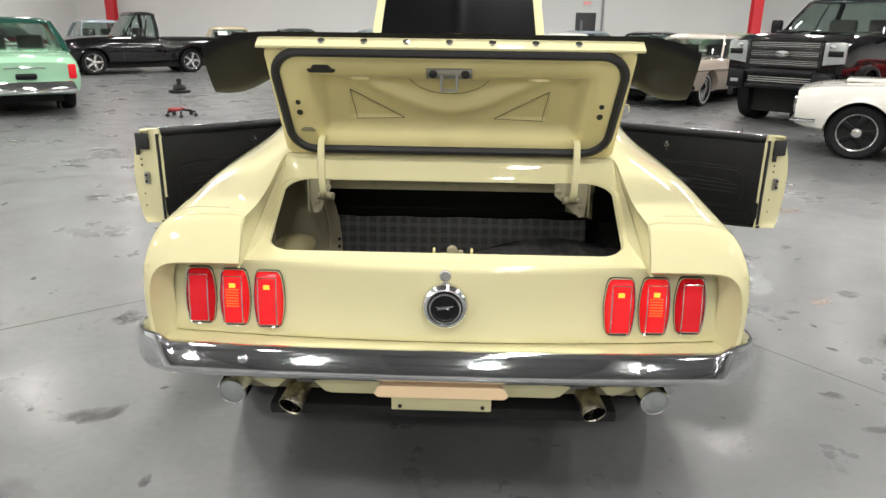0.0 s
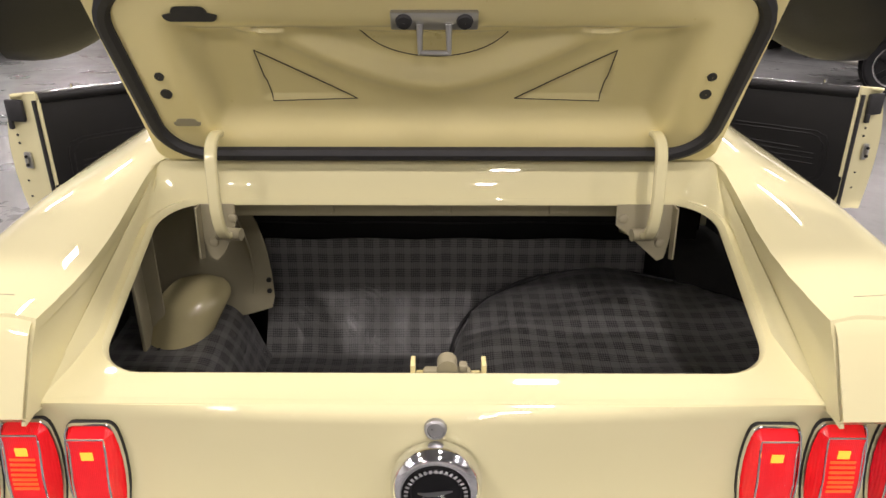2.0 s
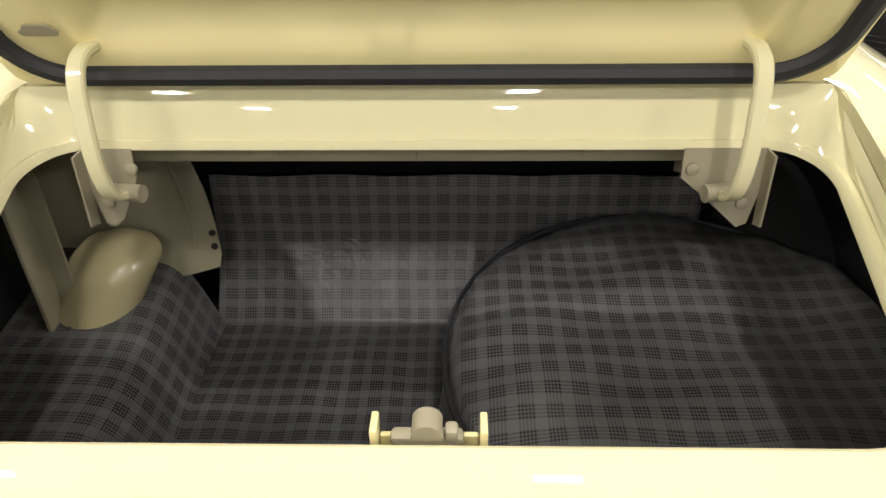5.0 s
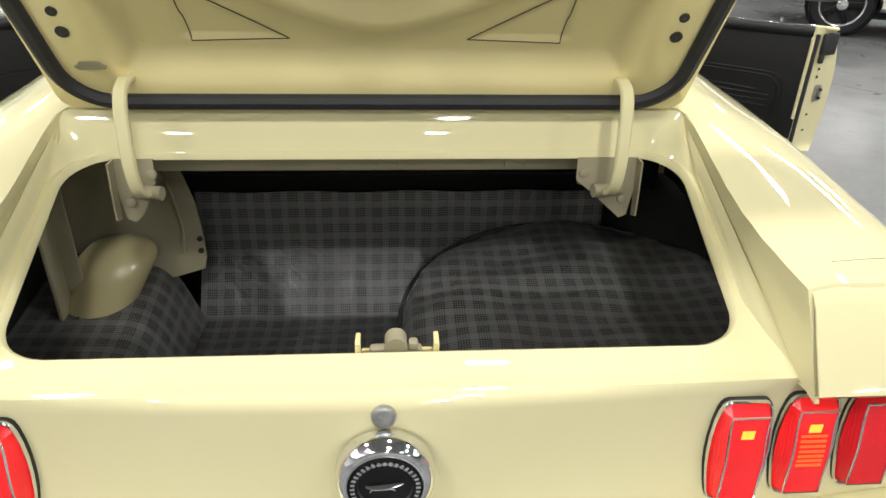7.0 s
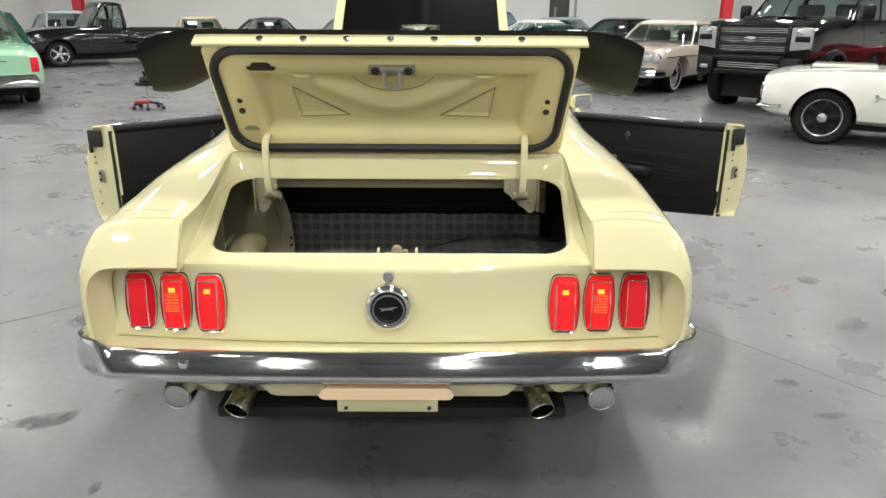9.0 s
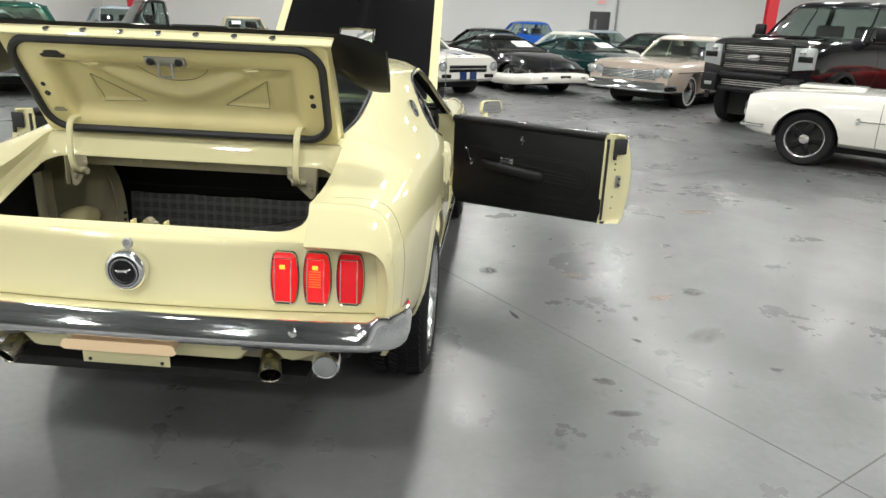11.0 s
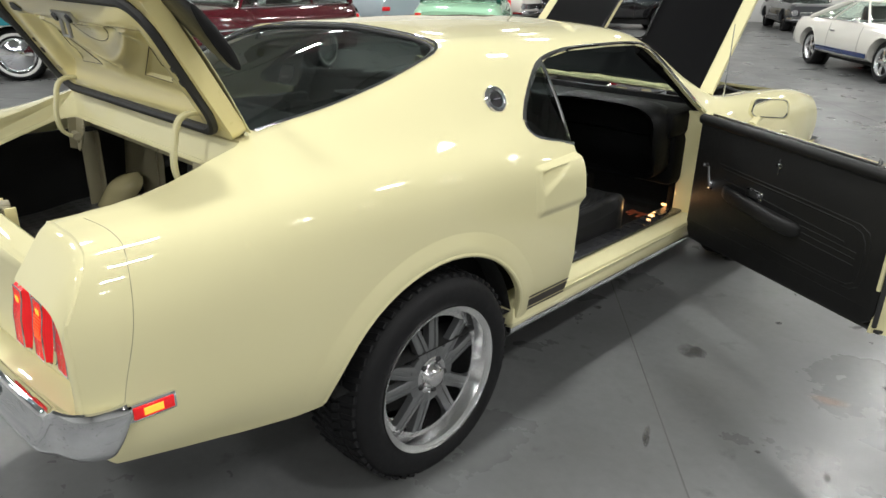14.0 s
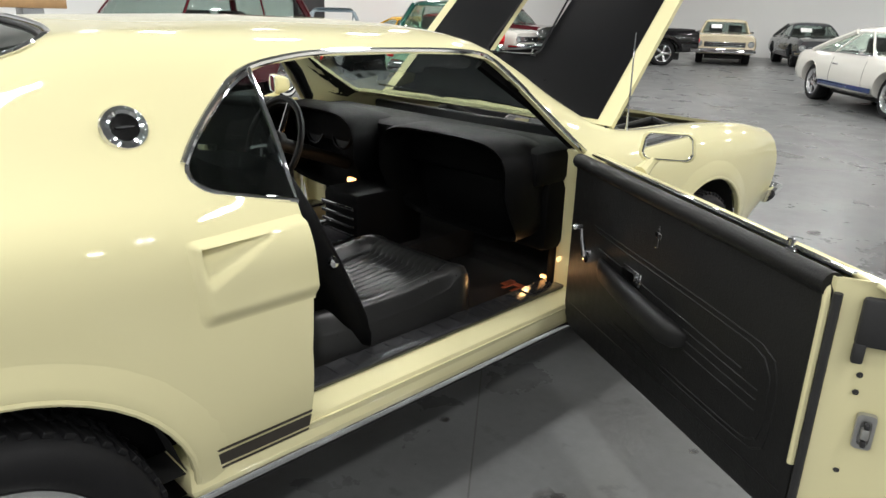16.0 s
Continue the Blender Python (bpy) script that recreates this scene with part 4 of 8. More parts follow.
def trunk_surround():
    bm = bmesh.new()
    n = 8

    def ring(g, dz):
        out = []
        for x, y in rrect(.533 + g, .556 + g, .090 - g, .520 + g * .35, .078 + g, n):
            out.append((x, y, OZ(y) + dz))
        return out
    r0, r1, r2, r3 = ring(-.002, -.010), ring(0, -.002), ring(.006, .003), ring(.020, .000)
    r4 = []
    for x, y in rrect(.580, .574, .022, .550, .012, n):
        z = OZ(y) - .004
        if y < .06:
            z = .868 + max(0, y - .022) * .25
        if y > .50:
            z = OZ(y) + (y - .50) / .048 * .062
        r4.append((x, y, z))
    rings(bm, [r0, r1, r2, r3, [((a + c) / 2, (b + d) / 2, (e + f) / 2 + (.008 if b > .48 else -.004)) for (a, b, e), (c, d, f) in zip(r3, r4)], r4], True)
    thicken(bm, .003, (0, 0, 1))
    part("trunk_surround", bm, M_YEL, CAR, angle=45)
    # panel behind the lid hinge line
    bm = bmesh.new()
    prof = [(.545, 1.070), (.556, 1.086), (.575, 1.094), (.61, 1.10), (.63, 1.105)]
    rings(bm, [[(x, y, z + .012 * (1 - (x / .58) ** 2) - .012) for y, z in prof] for x in [-.58 + 1.16 * i / 20 for i in range(21)]], closed=False)
    thicken(bm, .004, (0, 0, 1))
    part("deck_filler", bm, M_YEL, CAR)
    bm = bmesh.new()
    tube(bm, [(-.55 + 1.1 * i / 16, .585, 1.112 - .01 * (1 - i / 8) ** 2) for i in range(17)], .006, 8)
    part("window_moulding", bm, M_CHROME, CAR, "bright lower window moulding")


trunk_surround()

LID_BASE, LID_TOP = Vector((0, .545, 1.092)), Vector((0, .328, 1.455))
LID_U = (LID_TOP - LID_BASE).normalized()
LID_L = (LID_TOP - LID_BASE).length
# lid frame: x right, y along the lid from hinge to trailing edge, z out of the inner face (towards the rear)
LID_N = Vector((1, 0, 0)).cross(LID_U)
LID_M = Matrix(((1, LID_U.x, LID_N.x, LID_BASE.x), (0, LID_U.y, LID_N.y, LID_BASE.y), (0, LID_U.z, LID_N.z, LID_BASE.z), (0, 0, 0, 1)))


def trunk_lid():
    if LID_N.y > 0:
        flip = -1
    else:
        flip = 1
    def ring(g, z, r=.03, hw0=.566, hw1=.574, y1=None):
        return [(x, y, z * flip) for x, y in rrect(hw0 - g, hw1 - g, -.008 + g, (LID_L if y1 is None else y1) - g, r, 5)]
    bm = bmesh.new()
    rings(bm, [ring(0, -.045, .03), ring(.0, -.02, .03), ring(.004, 0, .03), ring(.030, .004, .05), ring(.034, .0, .06)], True)
    lid = part("trunk_lid", bm, M_YELIN, CAR, "open pale yellow trunk lid, inner side", m=LID_M)
    # outer skin, curved
    bm = bmesh.new()
    g = []
    for i in range(13):
        y = -.008 + (LID_L + .008) * i / 12
        g.append([(x, y, flip * (-.045 - .012 * math.sin(math.pi * i / 12) - .010 * (1 - (x / .57) ** 2))) for x in [-.572 + 1.144 * k / 16 for k in range(17)]])
    rings(bm, g, closed=False)
    thicken(bm, .002, (0, 0, -flip))
    part("outer_skin", bm, M_YEL, lid)
    # pressed inner panel: raised frame and a deep basin with a central bulge and two triangles
    bm = bmesh.new()
    nx, ny = 108, 56
    hx, y0, y1 = .535, .03, LID_L - .035
    grid = []

    def press(x, y):
            v = (y - y0) / (y1 - y0)
            dx, dy = abs(x) - .425, max((.046 - (y - y0)) * .6, (y - y0) - (y1 - y0 - .085))
            d = max(dx, dy)
            z = -.042 / (1 + math.exp(d / .009))
            if d < 0:
                ridge = math.exp(-((y - (.170 + .115 * min(1, (abs(x) / .27) ** 1.6))) / .030) ** 2)
                z += .018 * ridge * (1 if abs(x) < .3 else max(0, 1 - (abs(x) - .3) / .05))
                z -= .006 * (.16 < abs(x) < .318 and .128 < y < .125 + (abs(x) - .150) * .62)
                z += .010 * math.exp(-(x / .13) ** 2 - ((v - .8) / .25) ** 2)
            return z + .004
    for j in range(ny + 1):
        ylid = y0 + (y1 - y0) * j / ny
        grid.append([(x, ylid, flip * press(x, ylid)) for x in [-hx + 2 * hx * i / nx for i in range(nx + 1)]])
    rings(bm, grid, closed=False)
    thicken(bm, .0015, (0, 0, flip))
    part("inner_panel", bm, M_YELIN, lid, angle=60)
    bm = bmesh.new()
    pts = [(x, y, .008 * flip) for x, y in rrect(.536, .546, .022, LID_L - .018, .085, 8)]
    tube(bm, pts + pts[:2], .0145, 8, True)
    part("seal", bm, M_RUB, lid, "black rubber weather strip")
    for s in (1, -1):
        bm = bmesh.new()
        tri = [(.150, .128), (.312, .122), (.325, .240), (.150, .128)]
        path = [(a + (c - a) * k / 8, b + (d - b) * k / 8) for (a, b), (c, d) in zip(tri, tri[1:]) for k in range(9)]
        tube(bm, [(s * x, y, flip * (press(x, y) + .0003)) for x, y in path], .0010, 6)
        part("pressed_line", bm, M_STRIPE, lid)
        for yy, rr in ((.215, .0085), (.175, .0105)):
            bm = bmesh.new()
            lathe(bm, [(rr, .004), (rr, .007), (.0005, .0074)], (s * .492, yy, 0), (0, 0, flip), 14)
            part("hole", bm, M_RUB, lid)
    bm = bmesh.new()
    arc = [(.13 * math.cos(radians(a)), .305 + .075 * math.sin(radians(a))) for a in range(190, 352, 6)]
    tube(bm, [(x, y, flip * (press(x, y) + .0003)) for x, y in arc], .0010, 6)
    part("pressed_line", bm, M_STRIPE, lid)
    bm = bmesh.new()
    slab(bm, rrect(.045, .03, -.014, .014, .012, 4), .002, pose(-.40, .345, .005 * flip))
    part("hole", bm, M_RUB, lid)
    bm = bmesh.new()
    slab(bm, rrect(.026, .02, -.009, .009, .008, 4), .002, pose(-.475, .105, .005 * flip))
    part("hole", bm, M_PUTTY, lid)
    # striker
    bm = bmesh.new()
    z = .012 * flip
    box(bm, -.072, .072, .318, .352, min(0, z), max(0, z), .003)
    st = part("striker_plate", bm, M_ZINC, lid, "zinc latch striker plate")
    bm = bmesh.new()
    tube(bm, [(-.024, .33, z), (-.024, .288, z * 2.6), (.024, .288, z * 2.6), (.024, .33, z)], .006, 8)
    part("loop", bm, M_ZINC, st)
    for x in (-.05, .05):
        bm = bmesh.new()
        lathe(bm, [(.014, 0), (.012, .006), (.0005, .007)], (x, .336, z), (0, 0, flip), 14)
        part("bolt", bm, M_RUB, st)
    # trailing edge flange with clips
    bm = bmesh.new()
    box(bm, -.590, .590, LID_L - .004, LID_L + .006, min(.012 * flip, -.05 * flip), max(.012 * flip, -.05 * flip), .003)
    part("trailing_flange", bm, M_YEL, lid)
    for k in range(7):
        x = -.39 + .13 * k
        bm = bmesh.new()
        lathe(bm, [(.012, 0), (.011, .006), (.0005, .009)], (x, LID_L + .006, -.012 * flip), (0, 1, 0), 12)
        part("stud", bm, M_CHROME, lid)
    # the spoiler stands off the outer skin, parallel to it; its ends run past the lid and are cut back
    bm = bmesh.new()
    rr = []
    for i in range(41):
        u = math.sin(math.pi / 2 * (-1 + 2 * i / 40))
        x = .768 * u
        e = max(0, (abs(u) - .74) / .26)
        ya, yb = LID_L + .022 - .045 * e ** 3, LID_L - .160 - .050 * math.sin(math.pi * min(1, e * .72)) 
        za = -.075 + .045 * e
        pts = []
        for a in range(14):
            an = 2 * math.pi * a / 14
            c = (1 - math.cos(an)) / 2
            t = (.013 + .006 * e) * math.sin(an) * (.7 + .3 * c)
            pts.append((x, ya + (yb - ya) * c, flip * (za + t + .035 * (1 - c) * (1 - .6 * e))))
        if i in (0, 40):
            mid = sum((Vector(p) for p in pts), Vector()) / 14
            pts = [tuple(mid + (Vector(p) - mid) * .72) for p in pts]
        rr.append(pts)
    rings(bm, rr, True, True)
    part("spoiler", bm, M_SPOIL, lid, "charcoal rear spoiler with drooping ends")


trunk_lid()
for s in (1, -1):
    bm = bmesh.new()
    arm = dense([(.520, 1.150), (.490, 1.150), (.466, 1.140), (.452, 1.118), (.445, 1.085), (.438, 1.050), (.436, 1.010), (.444, .975), (.462, .956), (.482, .950)], 3)
    rr = []
    for i, (y, z) in enumerate(arm):
        (ya, za), (yb, zb) = arm[max(i - 1, 0)], arm[min(i + 1, len(arm) - 1)]
        d = Vector((yb - ya, zb - za)).normalized()
        xc = .430 - .008 * i / len(arm)
        hx, hn = .0115, .0065
        rr.append([(s * (xc + a * hx), y - d.y * b * hn, z + d.x * b * hn) for a, b in ((-1, -.5), (-.75, -1), (.75, -1), (1, -.5), (1, .5), (.75, 1), (-.75, 1), (-1, .5))])
    rings(bm, rr, True, True)
    h = part("lid_hinge", bm, M_YEL, CAR, "curved flat yellow lid hinge strap")
    bm = bmesh.new()
    w = .07 if s > 0 else .025
    slab(bm, [(.0 - w, .035), (.046, .035), (.044, -.03), (.034, -.078), (.020, -.084), (.004, -.070), (-.6 * w, -.03), (-w, -.008)], .005, Matrix(((s, 0, 0, s * .440), (0, .12, 1, .512), (0, 1, 0, .968), (0, 0, 0, 1))), .002)
    br = part("hinge_bracket", bm, M_PUTTY, h, "folded steel hinge bracket")
    bm = bmesh.new()
    slab(bm, [(0, .035), (.030, .035), (.024, -.072), (0, -.080)], .004, Matrix(((0, 0, s, s * .484), (-1, .12, 0, .514), (0, 1, 0, .968), (0, 0, 0, 1))), .001)
    part("flange", bm, M_PUTTY, br)
    for dx, dz in ((-.8 * w, .006), (.022, -.045)):
        bm = bmesh.new()
        lathe(bm, [(.010, 0), (.009, .005), (.004, .007), (.0005, .007)], (s * (.440 + dx), .5135 + .12 * dz - .001, .968 + dz), (0, -1, .1), 12)
        part("bolt", bm, M_PUTTY, br)
    bm = bmesh.new()
    cyl(bm, (s * .396, .482, .950), (s * .448, .490, .950), .013, n=14)
    part("pivot", bm, M_PUTTY, h)


# ---- trunk interior ----
def sheet(name, grid, mat, parent=None, label="", thick=.004, flat=False):
    """A draped sheet from a grid of points, with uv in metres along its rows and columns."""
    bm = bmesh.new()
    vv = rings(bm, grid, closed=False)
    uv = bm.loops.layers.uv.new("uv")
    pos = {}
    for j, row in enumerate(vv):
        for i, v in enumerate(row):
            u = pos[vv[j][i - 1]][0] + (v.co - vv[j][i - 1].co).length if i else 0.0
            w = pos[vv[j - 1][i]][1] + (v.co - vv[j - 1][i].co).length if j else 0.0
            pos[v] = (v.co.x, v.co.y * 1.04) if flat else (u, w)
    for f in bm.faces:
        for l in f.loops:
            l[uv].uv = pos[l.vert]
    thicken(bm, thick, (0, 0, 1))
    return part(name, bm, mat, parent, label, 60)


def trunk():
    bm = bmesh.new()
    # well: floor, front and side walls
    box(bm, -.62, .62, .10, 1.10, .43, .445)
    part("trunk_floor", bm, M_BLACK, CAR)
    for s in (1, -1):
        bm = bmesh.new()
        box(bm, s * .795 - .005, s * .795 + .005, .10, 1.1, .47, .90)
        part("trunk_side", bm, M_BLACK, CAR)
    bm = bmesh.new()
    box(bm, -.72, .72, .98, 1.0, .44, 1.05)
    part("trunk_divider", bm, M_BLACK, CAR, "black trunk divider board")
    bm = bmesh.new()
    box(bm, -.56, .56, .64, .98, 1.035, 1.05)
    box(bm, -.50, .50, .80, .96, .99, 1.03, .01)
    part("package_shelf", bm, M_DASH, CAR, "black parcel shelf")
    bm = bmesh.new()
    box(bm, -.52, .52, .575, .60, 0.955, 1.012, .004)
    for k in range(3):
        box(bm, -.26 + .25 * k, -.22 + .25 * k, .570, .576, .962, .990, .003)
    part("deck_brace", bm, M_PUTTY, CAR, "pale cross brace under the deck")
    bm = bmesh.new()
    box(bm, -.60, .60, .060, .066, .44, .86)
    part("tail_inner", bm, M_PUTTY, CAR)
    for s in (1, -1):
        # rounded wheel house leaning forward, with a rolled foot, and the panel ahead of it
        bm = bmesh.new()
        rr = []
        for j in range(15):
            v = j / 14
            yc, zz = .680 + .07 * v ** 1.2, .590 + .145 * v
            xc, rx, ry = .648 - .060 * v, (.080 + .012 * v) * math.sqrt(1.002 - max(0, (v - .6) / .4) ** 2), .086 * math.sqrt(1.002 - max(0, (v - .6) / .4) ** 2)
            rr.append([(s * (xc - rx * math.sin(a) * (1.06 if v < .08 else 1)), yc - ry * math.cos(a), zz) for a in [radians(-95 + 190 * i / 20) for i in range(21)]])
        rings(bm, rr, closed=False)
        thicken(bm, .004)
        if s > 0:
            bm.free()
        else:
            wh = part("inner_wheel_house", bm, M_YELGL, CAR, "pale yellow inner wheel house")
            for x, y, z, r in ((-.585, .640, .640, .007), (-.592, .626, .618, .009), (-.665, .600, .604, .006), (-.548, .690, .69, .006)):
                bm = bmesh.new()
                lathe(bm, [(r, 0), (r * .8, .002), (.0005, .0025)], (x, y, z), (.7, -.7, .2), 9)
                part("paint_chip", bm, M_RUB, wh)
            bm = bmesh.new()
            box(bm, -.700, -.690, .590, .66, .56, .90, .004)
            box(bm, -.700, -.655, .642, .650, .60, .90, .003)
            part("side_stay", bm, M_PUTTY, CAR, "vertical putty-coloured stay")
        # panel under the hinge, with a rounded inner edge and a pressed border
        prof = [(.80, .56), (.80, 1.0), (.56, 1.0), (.520, .955), (.482, .905), (.455, .850), (.438, .79), (.428, .72), (.425, .655), (.433, .625), (.50, .605), (.56, .595), (.70, .57)]
        if s > 0:
            prof = [(.56, .80)] + prof[2:6] + [(.455, .83)]
        bm = bmesh.new()
        slab(bm, prof, .004, Matrix(((s, 0, 0, 0), (0, .10, 1, .715), (0, 1, 0, 0), (0, 0, 0, 1))))
        sb = part("side_brace", bm, M_PUTTY, CAR, "pale panel under the lid hinge")
        if s > 0:
            continue
        bm = bmesh.new()
        tube(bm, [(s * (x + .022), .711 + .10 * z, z) for x, z in dense([(.455, .668), (.450, .72), (.460, .79), (.477, .85), (.504, .905)], 4)], .004, 6)
        part("bead", bm, M_PUTTY, sb)
        for zz in (.672, .702):
            bm = bmesh.new()
            cyl(bm, (s * .436, .711 + .1 * zz, zz), (s * .436, .717 + .1 * zz, zz), .0065, n=10)
            part("hole", bm, M_RUB, sb)
    # plaid mats: floor, the wall over the axle, the slope up to the divider, and the raised side
    rise = [(0, .075, .462), (.55, .735, .463), (.60, .790, .466), (.64, .806, .482), (.79, .876, .588), (.83, .890, .618), (.87, .896, .650), (.95, .904, .730), (1.0, .910, .765)]
    grid = []
    for j in range(81):
        y, zz = spline(rise, j / 80)
        row = []
        for i in range(61):
            x = -.47 + 1.03 * i / 60
            f = math.exp(-((zz - .56) / .07) ** 2)
            w = f * (.004 * math.sin(x * 41 + 7 * math.sin(x * 9)) + .005 * math.exp(-((x + .16 - .25 * (zz - .56)) / .012) ** 2) + .004 * math.exp(-((x + .27) / .02) ** 2))
            row.append((x, y - w, zz + (.002 * math.sin(x * 37 + y * 19) + .003 * math.sin(x * 11 - y * 23)) * (y < .79) + .002 * math.sin(x * 23) * (zz > .66)))
        grid.append(row)
    tagged(sheet("trunk_mat", grid, M_PLAID), "grey and black plaid vinyl mat on the trunk floor", "mat")
    bm = bmesh.new()
    tube(bm, [(-.60 + 1.2 * k / 20, .9765, .786 + .002 * math.sin(k)) for k in range(21)], .003, 6)
    part("divider_seam", bm, M_RUB, CAR)
    grid = []
    for j in range(31):
        y = .075 + .722 * j / 30
        row = []
        for i in range(31):
            x = -.785 + .335 * i / 30
            d = max(0, -.452 - x)
            z = .464 + (.120 + .05 * max(0, (y - .45) / .35)) * (1 - math.exp(-(d / .045) ** 1.6)) + .004 * math.sin(y * 17 + x * 9)
            row.append((x, y, z + .004))
        grid.append(row)
    tagged(sheet("trunk_mat", grid, M_PLAID), "plaid vinyl mat over the raised side of the trunk", "mat")
    # spare wheel under a plaid cover that runs to the side wall
    grid = []
    R, RX, CX, CY = .405, .405, .42, .49
    for j in range(41):
        v = -1 + 2 * j / 40
        row = []
        for i in range(41):
            u = -1 + 2 * i / 40
            du, dv = u * math.sqrt(1 - v * v / 2), v * math.sqrt(1 - u * u / 2)
            rad = math.hypot(du, dv)
            z = .648 + .030 * (1 - rad ** 4) - .17 * max(0, (rad - .92) / .08) ** 2 * (1 if du < .2 else .3)
            z += -.022 * math.exp(-((du - .25) ** 2 + (dv - .05) ** 2) / .10) + .006 * math.sin(7 * du + 2 * dv) + .003 * math.sin(17 * dv - 9 * du)
            x, y = CX + RX * du, CY + R * dv
            x = x if x < .70 else .70 + .085 * math.tanh((x - .70) / .085)
            z += (y - CY) * .11 + .05 * max(0, du - .5)
            row.append((x, y, z))
        grid.append(row)
    cov = sheet("spare_wheel_cover", grid, M_PLAID, flat=True)
    tagged(cov, "plaid vinyl cover draped over the spare wheel", "cover")
    bm = bmesh.new()
    tube(bm, [Vector((min(.785, CX + RX * .965 * math.cos(a)), CY + R * .965 * math.sin(a), .640 + .11 * R * math.sin(a))) for a in [2 * math.pi * k / 48 for k in range(49)]], .005, 6)
    part("piping", bm, M_RUB, cov, "black edge piping")
    bm = bmesh.new()
    lathe(bm, [(.20, .47), (.33, .475), (.345, .52), (.335, .60), (.20, .60)], (.42, .47, 0), (0, 0, 1), 40)
    part("spare_wheel", bm, M_TYRE, cov, "black spare wheel under the cover")
    # latch
    bm = bmesh.new()
    box(bm, -.036, -.028, .10, .130, .820, .884, .002)
    box(bm, .076, .084, .10, .130, .820, .884, .002)
    box(bm, -.028, .076, .116, .124, .826, .862, .003)
    lt = part("trunk_latch", bm, M_YELIN, CAR, "yellow trunk latch with hook")
    bm = bmesh.new()
    cyl(bm, (.022, .100, .876), (.022, .128, .876), .016, n=18)
    box(bm, -.016, .060, .103, .122, .856, .872, .006)
    box(bm, .040, .054, .102, .120, .868, .882, .004)
    part("hook", bm, M_PUTTY, lt)


trunk()


# ---- glass, trim and side details of the fastback ----
def strip_on_skin(name, yz_or_xy, mode, r, mat, s=1, label="", lift=.002):
    """A bead of radius r that follows the skin along points given as (y, z) on the side or (x, y) from above."""
    bm = bmesh.new()
    pts = []
    for a, b in yz_or_xy:
        if mode == "side":
            pts.append((s * (skin_x(a, b) + lift), a, b))
        else:
            pts.append((a, b, skin_z(a, b) + lift))
    tube(bm, pts, r, 8)
    return part(name, bm, mat, CAR, label)


# rear window glass
bm = bmesh.new()
g = []
for j in range(15):
    y = .60 + .80 * j / 14
    g.append([(x, y, skin_z(x, y) - .012) for x in [-.575 + 1.15 * k / 16 for k in range(17)]])
rings(bm, g, closed=False)
thicken(bm, .004, (0, 0, 1))
rg = part("rear_window", bm, M_TINT, CAR, "sloping tinted rear window")
rg.visible_shadow = False
strip_on_skin("window_moulding", dense(rwin[:-1], 4), "top", .0055, M_CHROME, label="bright window moulding")
strip_on_skin("window_gasket", [(x * .982, .99 + (y - .99) * .978) for x, y in dense(rwin[:-1], 4)], "top", .007, M_RUB, label="black rubber window gasket", lift=-.008)
